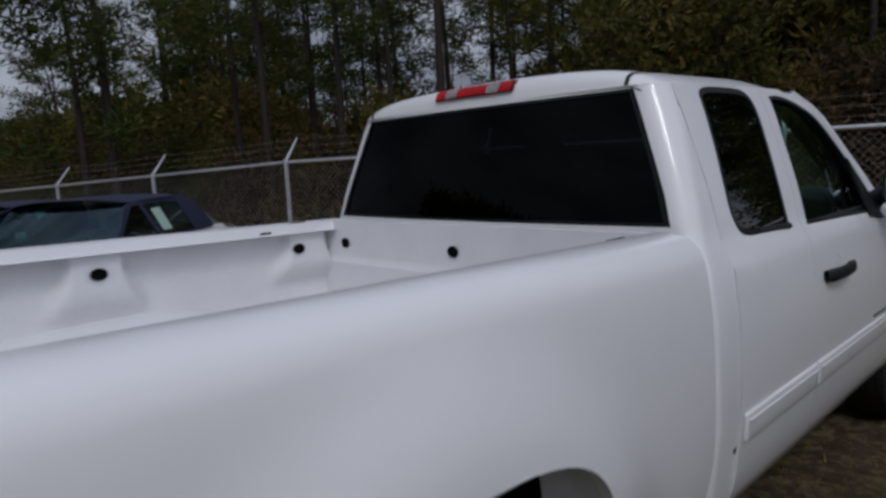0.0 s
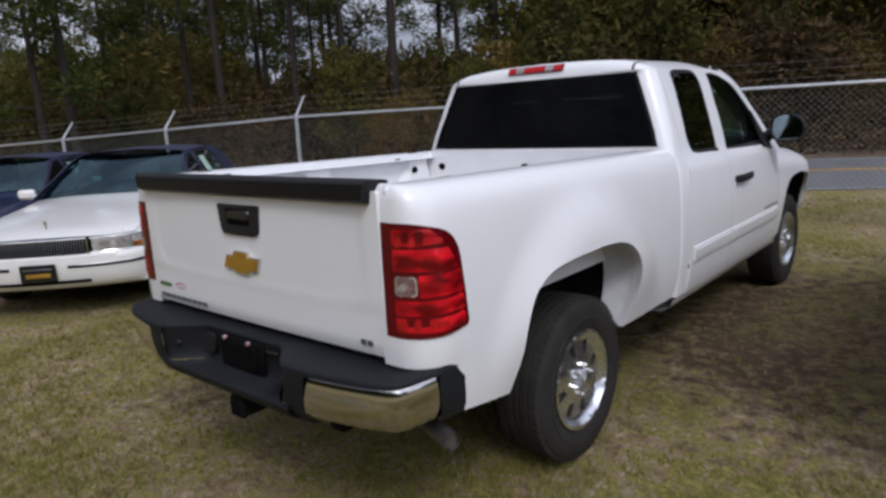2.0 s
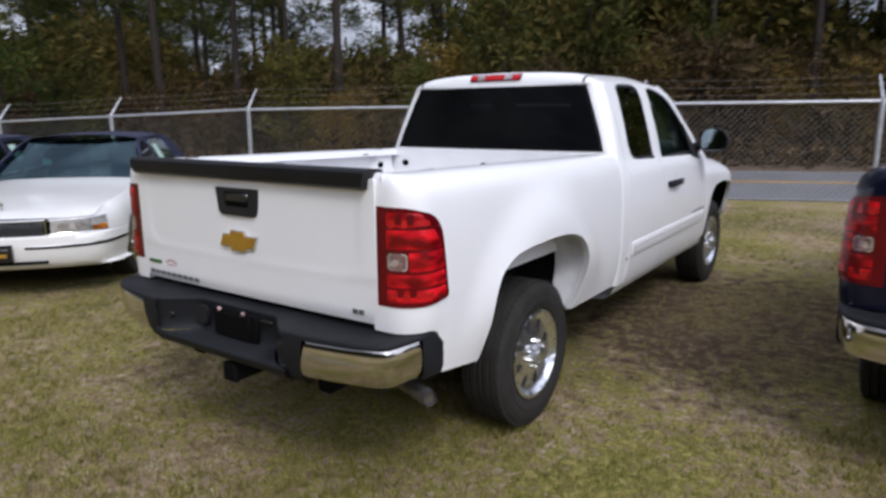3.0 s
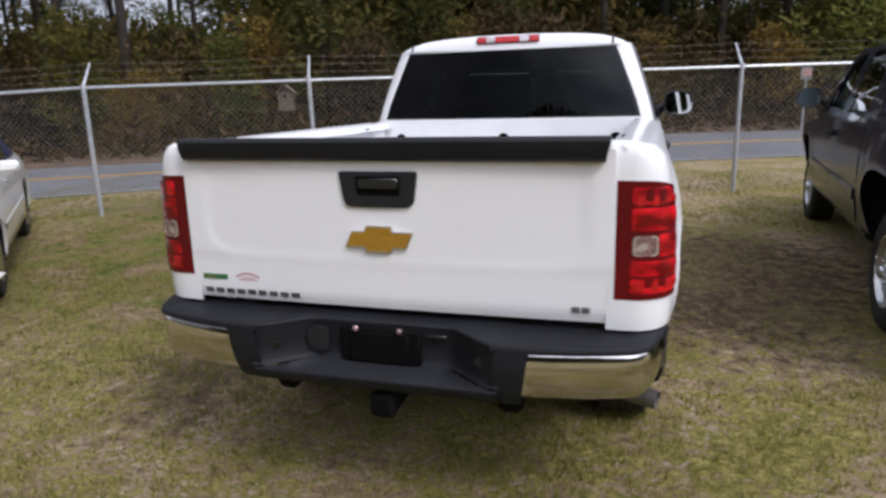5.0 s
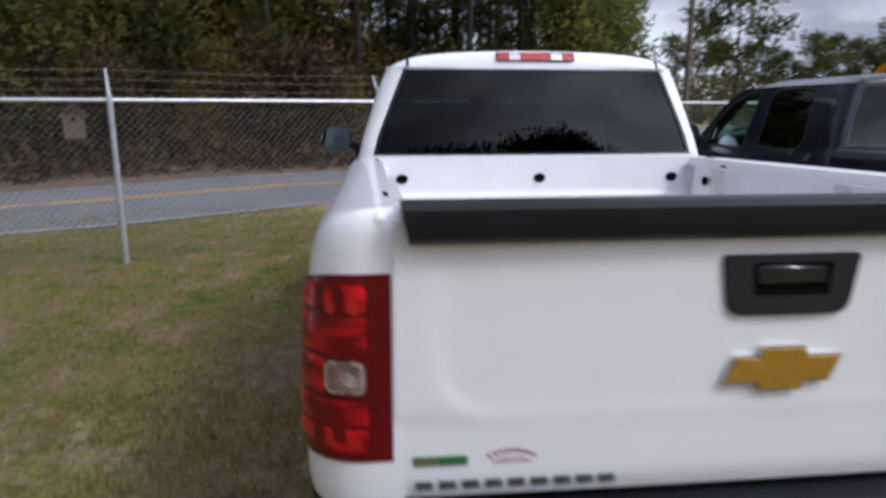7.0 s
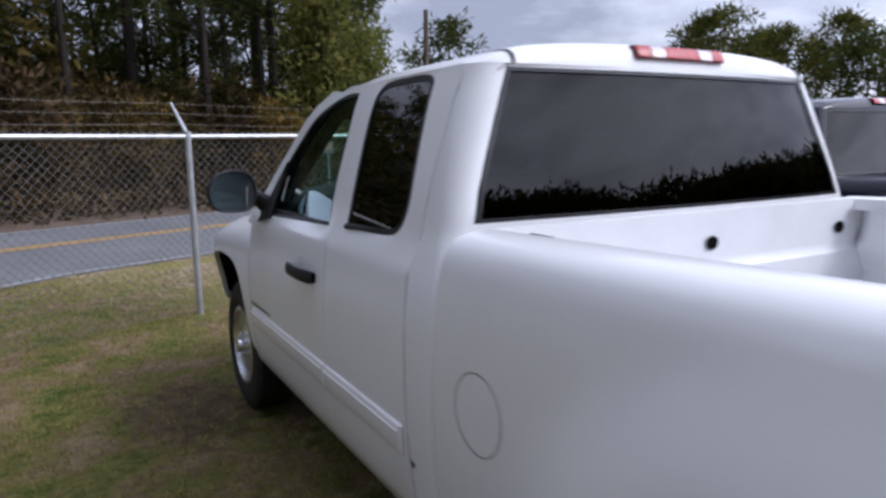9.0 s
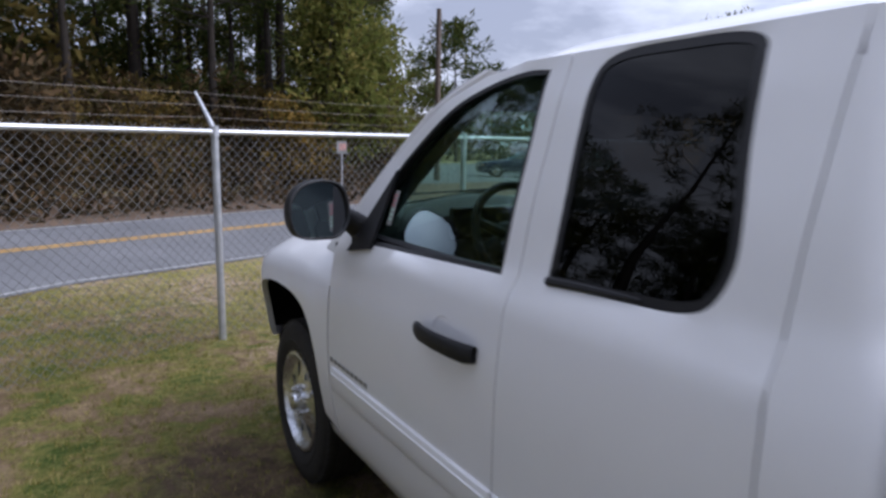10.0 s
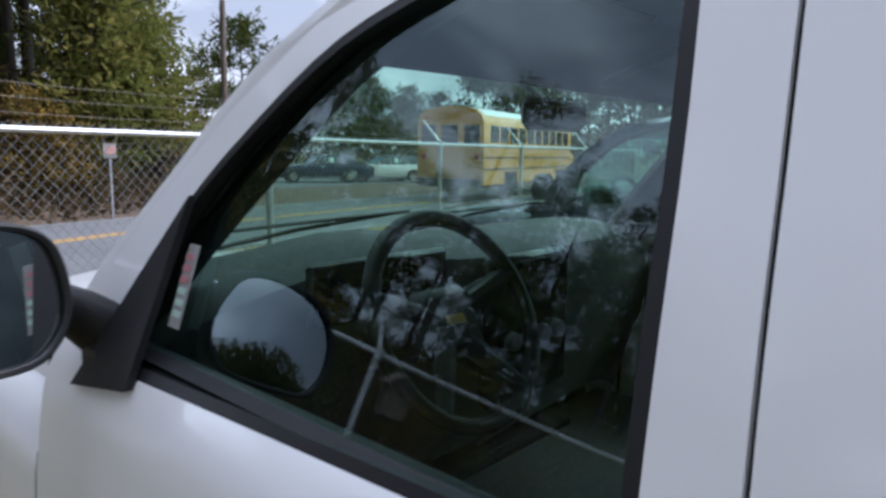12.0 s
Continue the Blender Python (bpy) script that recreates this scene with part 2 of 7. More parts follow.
# grey lining set darker, the cabin's shade put into its colour
HEADLINING = plain("dark_grey_headlining", (0.060, 0.060, 0.062), 0.9, vary=0.12, bump=0.1, bump_scale=300)
SEAT_CLOTH = plain("dark_seat_cloth", (0.055, 0.055, 0.06), 0.9, vary=0.2, bump=0.3, bump_scale=260)
GALV = plain("galvanised_steel", (0.50, 0.51, 0.53), 0.42, metal=0.55, vary=0.18, scale=12, bump=0.05, bump_scale=60)
WIRE = plain("galvanised_wire", (0.21, 0.21, 0.21), 0.5, metal=0.4, vary=0.2, scale=3)
RUSTY_WIRE = plain("barbed_wire_steel", (0.26, 0.23, 0.20), 0.6, metal=0.5, vary=0.3, scale=8)
WEATHERED_WOOD = plain("weathered_wood", (0.15, 0.115, 0.088), 0.85, vary=0.3, scale=14, bump=0.3, bump_scale=60)
POLE_WOOD = plain("utility_pole_wood", (0.13, 0.10, 0.08), 0.9, vary=0.3, scale=3, bump=0.4, bump_scale=20)
BUS_YELLOW = plain("school_bus_yellow", (0.66, 0.30, 0.012), 0.32, vary=0.08, scale=1.5, coat=0.5)
BUS_WHITE = plain("bus_roof_white", (0.75, 0.75, 0.73), 0.4, vary=0.06, scale=1.5)
SIGN_PINK = plain("faded_red_sign", (0.62, 0.34, 0.30), 0.5, vary=0.15)
VINYL = plain("navy_vinyl_roof", (0.014, 0.018, 0.05), 0.55, vary=0.2, bump=0.25, bump_scale=280)
BARK = plain("pine_bark", (0.024, 0.017, 0.012), 0.95, vary=0.4, scale=3, bump=0.9, bump_scale=14)
NEEDLES = leafy("pine_needles", (0.028, 0.045, 0.012), (0.070, 0.086, 0.021), (0.135, 0.116, 0.034), 0.33)
LEAVES = leafy("broad_leaves", (0.038, 0.045, 0.012), (0.080, 0.082, 0.021), (0.130, 0.102, 0.030), 0.32)
# yellow-green oak leaves, with sunlight put into the lighter colour
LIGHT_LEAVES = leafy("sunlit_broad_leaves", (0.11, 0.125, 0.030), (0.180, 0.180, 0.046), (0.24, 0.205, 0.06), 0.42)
RUSSET = leafy("russet_autumn_leaves", (0.078, 0.062, 0.019), (0.140, 0.106, 0.031), (0.20, 0.138, 0.042), 0.34)
BRUSH = leafy("dry_undergrowth", (0.024, 0.019, 0.010), (0.056, 0.041, 0.020), (0.105, 0.066, 0.034), 0.25)
GRASS = leafy("grass_blades", (0.105, 0.130, 0.025), (0.230, 0.218, 0.060), (0.385, 0.310, 0.160), 0.4)


def patch_mask(n, l, at, size, wobble):
    """A soft ragged patch on the ground: 1 inside, 0 outside."""
    tc, mp, ln, ad, mr = (n.new("ShaderNode" + k) for k in ("TexCoord", "Mapping", "VectorMath", "Math", "MapRange"))
    mp.vector_type = "TEXTURE"
    mp.inputs["Location"].default_value, mp.inputs["Scale"].default_value = (*at, 0), (*size, 1000)
    ln.operation = "LENGTH"
    ad.operation = "MULTIPLY_ADD"
    ad.inputs[1].default_value = 1.5
    l.new(tc.outputs["Object"], mp.inputs["Vector"])
    l.new(mp.outputs["Vector"], ln.inputs[0])
    l.new(wobble, ad.inputs[0])
    l.new(ln.outputs["Value"], ad.inputs[2])
    mr.interpolation_type = "SMOOTHSTEP"
    for key, v in (("From Min", 1.35), ("From Max", 1.95), ("To Min", 1.0), ("To Max", 0.0)):
        mr.inputs[key].default_value = v
    l.new(ad.outputs["Value"], mr.inputs["Value"])
    return mr.outputs["Result"]


def ground_material():
    """Sandy pink-brown earth with scattered yellow-green tufts, thicker or thinner from place to place."""
    m, n, l, p = nodes_of("patchy_grass_ground")
    big, mid, fine = noise_node(n, l, 1.0, 5.0), noise_node(n, l, 2.4, 7.0, 0.68), noise_node(n, l, 46.0, 6.0, 0.8)
    tuft, clump = noise_node(n, l, 7.5, 6.0, 0.72), noise_node(n, l, 17.0, 5.0, 0.70)
    earth = ramp(n, l, tuft.outputs["Fac"], [(0.36, (0.22, 0.155, 0.092)), (0.50, (0.41, 0.300, 0.198)), (0.63, (0.62, 0.49, 0.365))])
    sand = ramp(n, l, mid.outputs["Fac"], [(0.52, (0, 0, 0)), (0.68, (0.6, 0.6, 0.6))])
    soil = mixed(n, l, sand.outputs["Color"], earth.outputs["Color"], (0.56, 0.46, 0.35))
    blade = ramp(n, l, clump.outputs["Fac"], [(0.36, (0.105, 0.115, 0.024)), (0.50, (0.250, 0.228, 0.056)), (0.63, (0.43, 0.360, 0.130))])
    # tufts stand where three scales of noise together run high
    w1, w2, w3 = (n.new("ShaderNodeMath") for _ in range(3))
    for w, k in ((w1, 0.55), (w2, 0.80), (w3, 0.60)):
        w.operation, w.inputs[1].default_value = "MULTIPLY_ADD", k
    l.new(tuft.outputs["Fac"], w1.inputs[0])
    w1.inputs[2].default_value = 0.0
    l.new(clump.outputs["Fac"], w2.inputs[0])
    l.new(w1.outputs["Value"], w2.inputs[2])
    l.new(big.outputs["Fac"], w3.inputs[0])
    l.new(w2.outputs["Value"], w3.inputs[2])
    cover = ramp(n, l, w3.outputs["Value"], [(0.945, (0, 0, 0)), (1.03, (1, 1, 1))])
    base = mixed(n, l, cover.outputs["Color"], soil, blade.outputs["Color"])
    bare = ramp(n, l, tuft.outputs["Fac"], [(0.35, (0.125, 0.092, 0.052)), (0.55, (0.215, 0.155, 0.098)), (0.72, (0.36, 0.29, 0.205))])
    # dark bare soil; the navy truck's shade between the trucks is painted in
    soil_and_shade = ramp(n, l, tuft.outputs["Fac"], [(0.35, (0.074, 0.050, 0.030)), (0.55, (0.132, 0.090, 0.058)), (0.72, (0.22, 0.162, 0.112))])
    stones = ramp(n, l, fine.outputs["Fac"], [(0.35, (0.24, 0.23, 0.22)), (0.55, (0.52, 0.50, 0.49)), (0.70, (0.72, 0.71, 0.70))])
    olive = ramp(n, l, mid.outputs["Fac"], [(0.38, (0.058, 0.088, 0.012)), (0.47, (0.150, 0.146, 0.034)), (0.53, (0.170, 0.118, 0.062)), (0.64, (0.27, 0.190, 0.120))])
    thin = ramp(n, l, cover.outputs["Color"], [(0.3, (1, 1, 1)), (1.0, (0.72, 0.72, 0.72))])
    for at, size, col in (((-3.2, 4.6), (3.7, 4.9), olive), ((1.45, 2.5), (1.25, 1.8), soil_and_shade), ((-1.5, 0.8), (0.55, 1.7), bare), ((-1.2, 3.75), (0.40, 0.55), soil_and_shade), ((-0.35, -3.3), (0.9, 0.35), stones)):
        k = mixed(n, l, 1.0, patch_mask(n, l, at, size, tuft.outputs["Fac"]), thin.outputs["Color"], "MULTIPLY")
        base = mixed(n, l, k, base, col.outputs["Color"])
    speck = ramp(n, l, fine.outputs["Fac"], [(0.32, (0.50, 0.50, 0.47)), (0.52, (1, 1, 1)), (0.72, (1.38, 1.32, 1.22))])
    l.new(mixed(n, l, 1.0, base, speck.outputs["Color"], "MULTIPLY"), p.inputs["Base Color"])
    p.inputs["Roughness"].default_value, p.inputs["Specular IOR Level"].default_value = 0.95, 0.2
    h1 = n.new("ShaderNodeMath")
    h1.operation, h1.inputs[1].default_value = "MULTIPLY_ADD", 1.6
    l.new(clump.outputs["Fac"], h1.inputs[0])
    l.new(fine.outputs["Fac"], h1.inputs[2])
    bumped(n, l, p, h1.outputs["Value"], 0.9, 0.03)
    return m


def asphalt_material():
    m, n, l, p = nodes_of("worn_asphalt")
    big, fine = noise_node(n, l, 0.6, 6.0, stretch=(1, 1, 1)), noise_node(n, l, 90.0, 4.0, 0.8)
    a = ramp(n, l, big.outputs["Fac"], [(0.3, (0.115, 0.116, 0.122)), (0.7, (0.165, 0.165, 0.172))])
    b = ramp(n, l, fine.outputs["Fac"], [(0.3, (0.7, 0.7, 0.7)), (0.7, (1.25, 1.25, 1.25))])
    l.new(mixed(n, l, 1.0, a.outputs["Color"], b.outputs["Color"], "MULTIPLY"), p.inputs["Base Color"])
    p.inputs["Roughness"].default_value = 0.85
    bumped(n, l, p, fine.outputs["Fac"], 0.4, 0.01)
    return m


GROUND, ASPHALT = ground_material(), asphalt_material()
LINE_YELLOW = plain("worn_yellow_line", (0.56, 0.31, 0.05), 0.8, vary=0.3, scale=5, bump=0.2)
LINE_WHITE = plain("worn_white_line", (0.34, 0.34, 0.33), 0.8, vary=0.3, scale=5, bump=0.2)
SHOULDER = plain("dry_verge", (0.13, 0.083, 0.050), 0.95, vary=0.35, scale=2.5, bump=0.7, bump_scale=40)

# ---------------------------------------------------------------- mesh helpers
from mathutils import geometry


class Shape:
    """Vertices and faces of one mesh, gathered piece by piece."""

    def __init__(self):
        self.v, self.f = [], []

    def add(self, verts, faces):
        o = len(self.v)
        self.v += [tuple(p) for p in verts]
        self.f += [tuple(i + o for i in face) for face in faces]
        return self

    def grid(self, rows, close=False, skip=None):
        """A sheet through rows of points; skip(i, j) leaves a cell out."""
        nr, nc = len(rows), len(rows[0])
        faces = []
        for i in range(nr - 1):
            for j in range(nc if close else nc - 1):
                if skip and skip(i, j):
                    continue
                k = (j + 1) % nc
                faces.append((i * nc + j, i * nc + k, (i + 1) * nc + k, (i + 1) * nc + j))
        return self.add([p for r in rows for p in r], faces)

    def box(self, c, size, b=0.008, m=None):
        """A block with chamfered edges, centred at c."""
        h = [s / 2 for s in size]
        b = min(b, *(x * 0.95 for x in h))
        at, verts = {}, []
        for s in ((x, y, z) for x in (-1, 1) for y in (-1, 1) for z in (-1, 1)):
            for a in range(3):
                at[s, a] = len(verts)
                verts.append(Vector([s[k] * (h[k] if k == a else h[k] - b) for k in range(3)]))
        faces = []
        for a in range(3):
            p, q = (a + 1) % 3, (a + 2) % 3
            for s in (-1, 1):
                ring = []
                for u, w in ((-1, -1), (1, -1), (1, 1), (-1, 1)):
                    t = [0, 0, 0]
                    t[a], t[p], t[q] = s, u, w
                    ring.append(at[tuple(t), a])
                faces.append(ring if s > 0 else ring[::-1])
            for u in (-1, 1):
                for w in (-1, 1):
                    t0, t1 = [0, 0, 0], [0, 0, 0]
                    t0[p], t0[q], t0[a] = u, w, -1
                    t1[p], t1[q], t1[a] = u, w, 1
                    faces.append((at[tuple(t0), p], at[tuple(t0), q], at[tuple(t1), q], at[tuple(t1), p]))
        for s in {k[0] for k in at}:
            faces.append((at[s, 0], at[s, 1], at[s, 2]))
        m = m or Matrix.Identity(4)
        return self.add([m @ (v + Vector(c)) for v in verts] if m else verts, faces)

    def tube(self, path, r, n=8, caps=True):
        """A round bar along a path; r is one radius or one for each point."""
        path = [Vector(p) for p in path]
        rs = [float(x) for x in r] if isinstance(r, (list, tuple)) else [r] * len(path)
        rings, up = [], None
        for i, p in enumerate(path):
            d = (path[min(i + 1, len(path) - 1)] - path[max(i - 1, 0)]).normalized()
            if up is None:
                up = d.orthogonal().normalized()
            up = (up - d * up.dot(d)).normalized()
            side = d.cross(up)
            rings.append([p + rs[i] * (math.cos(a) * up + math.sin(a) * side) for a in (2 * math.pi * k / n for k in range(n))])
        self.grid(rings, close=True)
        if caps:
            o = len(self.v) - n * len(rings)
            self.f.append(tuple(o + k for k in range(n))[::-1])
            self.f.append(tuple(o + (len(rings) - 1) * n + k for k in range(n)))
        return self

    def lathe(self, profile, n=48, close=False):
        """A turned body round the x axis from (x, radius) pairs."""
        return self.grid([[(x, r * math.cos(a), r * math.sin(a)) for a in (2 * math.pi * k / n for k in range(n))] for x, r in profile + ([profile[0]] if close else [])], close=True)

    def prism(self, outline, put, depth):
        """A flat outline (a, b) with thickness: put(a, b, c) gives the place, c from 0 to depth."""
        n = len(outline)
        self.add([put(a, b, 0) for a, b in outline] + [put(a, b, depth) for a, b in outline],
                 [tuple(range(n))[::-1], tuple(range(n, 2 * n))] + [(k, (k + 1) % n, n + (k + 1) % n, n + k) for k in range(n)])
        return self

    def moved(self, m):
        self.v = [tuple(m @ Vector(p)) for p in self.v]
        return self


def mesh_of(name, shape, material, sharp=38, tidy=True):
    me = bpy.data.meshes.new(name)
    me.from_pydata(shape.v, [], shape.f)
    if tidy:
        bm = bmesh.new()
        bm.from_mesh(me)
        bmesh.ops.remove_doubles(bm, verts=bm.verts, dist=0.0002)
        bmesh.ops.recalc_face_normals(bm, faces=bm.faces)
        bm.to_mesh(me)
        bm.free()
    me.shade_smooth()
    if sharp:
        me.set_sharp_from_angle(angle=radians(sharp))
    me.materials.append(material)
    return me


def part(name, shape, material, parent=None, label="", sharp=38, tidy=True):
    """One mesh object under a thing or a part."""
    ob = new(name, shape if isinstance(shape, bpy.types.Mesh) else mesh_of(name, shape, material, sharp, tidy))
    if parent:
        ob.parent = parent
    return tagged(ob, label) if label else ob


def thing(name, label, category, group="", kind="", at=None):
    ob = new(name)
    ob.empty_display_size = 0.2
    if at is not None:
        ob.matrix_world = at
    return tagged(ob, label, category, group, kind)


def hermite(pts):
    """A smooth curve through (t, value) pairs, value a number or a tuple."""
    ts = np.array([p[0] for p in pts], float)
    vs = np.array([np.atleast_1d(p[1]) for p in pts], float)
    sl = np.gradient(vs, ts, axis=0)
    one = vs.shape[1] == 1

    def at(t):
        t = min(max(t, ts[0]), ts[-1])
        i = int(min(max(np.searchsorted(ts, t) - 1, 0), len(ts) - 2))
        h = ts[i + 1] - ts[i]
        u = (t - ts[i]) / h
        r = ((1 + 2 * u) * (1 - u) ** 2 * vs[i] + u * (1 - u) ** 2 * h * sl[i] + u * u * (3 - 2 * u) * vs[i + 1] + u * u * (u - 1) * h * sl[i + 1])
        return float(r[0]) if one else tuple(float(x) for x in r)

    return at


def smooth_outline(pts, sharp=(), n=6):
    """A closed outline rounded through its points (Catmull-Rom); the points numbered in sharp stay corners."""
    out, k = [], len(pts)
    for i in range(k):
        p0, p1, p2, p3 = (np.array(pts[(i + d) % k], float) for d in (-1, 0, 1, 2))
        if i in sharp:
            p0 = p1 - (p2 - p1)
        if (i + 1) % k in sharp:
            p3 = p2 + (p2 - p1)
        for s in range(n):
            u = s / n
            out.append(tuple(0.5 * (2 * p1 + (p2 - p0) * u + (2 * p0 - 5 * p1 + 4 * p2 - p3) * u * u + (3 * p1 - p0 - 3 * p2 + p3) * u ** 3)))
    return out


def rounded(pts, r, n=5):
    """A closed outline with every corner rounded by r (one number or one for each corner)."""
    out, k = [], len(pts)
    for i in range(k):
        p0, p1, p2 = (Vector(pts[(i + d) % k]) for d in (-1, 0, 1))
        rr = r[i] if isinstance(r, (list, tuple)) else r
        if rr <= 0:
            out.append(tuple(p1))
            continue
        a, b = (p0 - p1), (p2 - p1)
        d = min(rr, a.length * 0.48, b.length * 0.48)
        s, e = p1 + a.normalized() * d, p1 + b.normalized() * d
        for j in range(n + 1):
            u = j / n
            out.append(tuple((1 - u) ** 2 * s + 2 * u * (1 - u) * p1 + u * u * e))
    return out


def inside(p, poly):
    x, y, c = p[0], p[1], False
    for (x1, y1), (x2, y2) in zip(poly, poly[1:] + poly[:1]):
        if (y1 > y) != (y2 > y) and x < (x2 - x1) * (y - y1) / (y2 - y1) + x1:
            c = not c
    return c


def densified(poly, step):
    out = []
    for a, b in zip(poly, poly[1:] + poly[:1]):
        n = max(1, int(math.ceil(math.dist(a, b) / step)))
        out += [(a[0] + (b[0] - a[0]) * k / n, a[1] + (b[1] - a[1]) * k / n) for k in range(n)]
    return out


def skin(outline, holes, put, step=0.05, lip=None):
    """A curved panel: a flat outline with holes, laid on a surface by put(a, b); lip(point) gives the folded-in edge."""
    loops = [densified(list(lp), step) for lp in [outline, *holes]]
    pts, edges = [], []
    for lp in loops:
        o = len(pts)
        pts += lp
        edges += [(o + k, o + (k + 1) % len(lp)) for k in range(len(lp))]
    rim = np.array(pts)
    lo, hi = rim.min(0), rim.max(0)
    ga, gb = (max(2, int((hi[k] - lo[k]) / step)) for k in (0, 1))
    for i in range(1, ga):
        for j in range(1, gb):
            p = (lo[0] + (hi[0] - lo[0]) * i / ga, lo[1] + (hi[1] - lo[1]) * j / gb)
            if np.min(np.hypot(*(rim - p).T)) > 0.4 * step and inside(p, loops[0]) and not any(inside(p, h) for h in loops[1:]):
                pts.append(p)
    v2, _, tri, *_ = geometry.delaunay_2d_cdt([Vector(p) for p in pts], edges, [], 0, 1e-7)
    faces = []
    for t in tri:
        c = [sum(v2[i][k] for i in t) / 3 for k in (0, 1)]
        if inside(c, loops[0]) and not any(inside(c, h) for h in loops[1:]):
            faces.append(tuple(t))
    s = Shape().add([put(*p) for p in v2], faces)
    if lip:
        count = {}
        for f in faces:
            for a, b in zip(f, f[1:] + f[:1]):
                count.setdefault((min(a, b), max(a, b)), []).append((a, b))
        twin = {}
        for e in count.values():
            if len(e) == 1:
                a, b = e[0]
                for i in (a, b):
                    if i not in twin:
                        twin[i] = len(s.v)
                        s.v.append(tuple(lip(Vector(s.v[i]))))
                s.f.append((b, a, twin[a], twin[b]))
    return s


def letter_bars(name, x0, y0, w, h, put, n, gap, material, parent, depth=0.003):
    """A row of plain bars in the place of writing, each a piece of its own."""
    unit = w / (n + gap * (n - 1))
    for k in range(n):
        x = x0 + k * (1 + gap) * unit
        part(name, Shape().prism([(x, y0), (x + unit, y0), (x + unit, y0 + h), (x, y0 + h)], put, depth), material, parent, "", 30)

# ---------------------------------------------------------------- pickup truck
# Truck space: rear axle at y = 0, front axle at y = 3.645, nose towards +y, wheels on z = 0.
AXLE, WHEEL_R = 3.645, 0.388
cab_profile = hermite([(0.45, 0.905), (0.52, 0.945), (0.62, 0.966), (0.75, 0.976), (0.92, 0.978), (1.08, 0.971), (1.19, 0.957), (1.235, 0.950), (1.252, 0.943), (1.275, 0.922), (1.295, 0.912), (1.33, 0.903),
                       (1.45, 0.872), (1.60, 0.822), (1.72, 0.780), (1.80, 0.745)])
bed_profile = hermite([(0.50, (0.942, 0.50)), (0.56, (0.957, 0.56)), (0.70, (0.977, 0.70)), (0.90, (0.985, 0.90)), (1.08, (0.981, 1.08)), (1.20, (0.973, 1.20)),
                       (1.28, (0.962, 1.28)), (1.33, (0.951, 1.327)), (1.37, (0.930, 1.362)), (1.405, (0.896, 1.381)), (1.45, (0.838, 1.388)), (1.50, (0.792, 1.388)),
                       (1.52, (0.779, 1.378)), (1.56, (0.776, 1.34))])
roof_profile = hermite([(0.0, (0.0, 1.893)), (0.25, (0.25, 1.889)), (0.45, (0.45, 1.879)), (0.58, (0.58, 1.864)), (0.66, (0.652, 1.845)), (0.72, (0.705, 1.823)), (0.77, (0.745, 1.797))])
CORNER = 0.13


def smoothstep(a, b, x):
    t = min(max((x - a) / (b - a), 0.0), 1.0)
    return t * t * (3 - 2 * t)


def flare(y, z, y0):
    """The swelling of the body round a wheel."""
    rho = math.hypot(y - y0, (z - 0.46) * 0.95)
    return 0.050 * (1 - smoothstep(0.57, 0.82, rho)) * smoothstep(0.50, 0.90, z)


def bed_place(u, s, m, out=0.0):
    """A place on the bedside: u runs round the rear corner and forward, s up the section and over the rail."""
    x, z = bed_profile(s)
    z += -0.024 * u * smoothstep(1.0, 1.32, s) if u > -1.1 else 0.0264 * smoothstep(1.0, 1.32, s)
    off = 0.985 - x - out + 0.007 * (1 - smoothstep(0.822, 0.842, s)) * smoothstep(-0.84, -0.93, u)
    yc = -1.068 + CORNER
    if u >= yc:
        return (m * (0.985 - off + flare(u, z, 0.0) * (s < 1.34)), u, z)
    ang = min((yc - u) / CORNER, math.pi / 2)
    rest = max(0.0, yc - u - CORNER * math.pi / 2)
    c, k = math.cos(ang), math.sin(ang)
    return (m * (0.985 - CORNER + c * max(CORNER - off, 0.0) - max(off - CORNER, 0.0) - rest), yc - k * (CORNER - 0.25 * off), z)


def cab_place(y, z, m, out=0.0):
    x = cab_profile(z) + out
    x -= 0.05 * smoothstep(2.35, 3.1, y) * smoothstep(1.25, 1.7, z)
    return (m * (x + 0.25 * flare(y, z, AXLE)), y, z)


def pane_place(y, z, m):
    """The front door's glass: an even, slightly bowed sheet set back from the skin."""
    s = (z - 1.27) / 0.50
    x = (cab_profile(1.27) - 0.027) * (1 - s) + (cab_profile(1.77) - 0.012) * s + 0.022 * s * (1 - s)
    return (m * (x - 0.010 * smoothstep(2.2, 2.8, y) - 0.05 * smoothstep(2.35, 3.1, y) * max(0.0, s) ** 1.5), y, z)


def folded(m, d=0.025):
    return lambda p: p + Vector((-m * d, 0, 0))


REAR_ARCH = [(-0.605, 0.562), (-0.568, 0.70), (-0.540, 0.838), (-0.468, 0.948), (-0.330, 1.010), (-0.08, 1.024), (0.15, 1.018), (0.31, 0.978), (0.405, 0.897), (0.437, 0.79), (0.415, 0.67), (0.365, 0.552)]
FRONT_ARCH = [(3.08, 0.545), (3.085, 0.68), (3.12, 0.80), (3.21, 0.90), (3.37, 0.952), (3.645, 0.968), (3.87, 0.945), (4.02, 0.88), (4.10, 0.77), (4.13, 0.62)]
DOOR_GLASS = [(1.953, 1.289), (1.967, 1.55), (1.990, 1.776), (2.09, 1.780), (2.23, 1.758), (2.40, 1.700), (2.56, 1.595), (2.668, 1.495), (2.745, 1.36), (2.775, 1.262)]
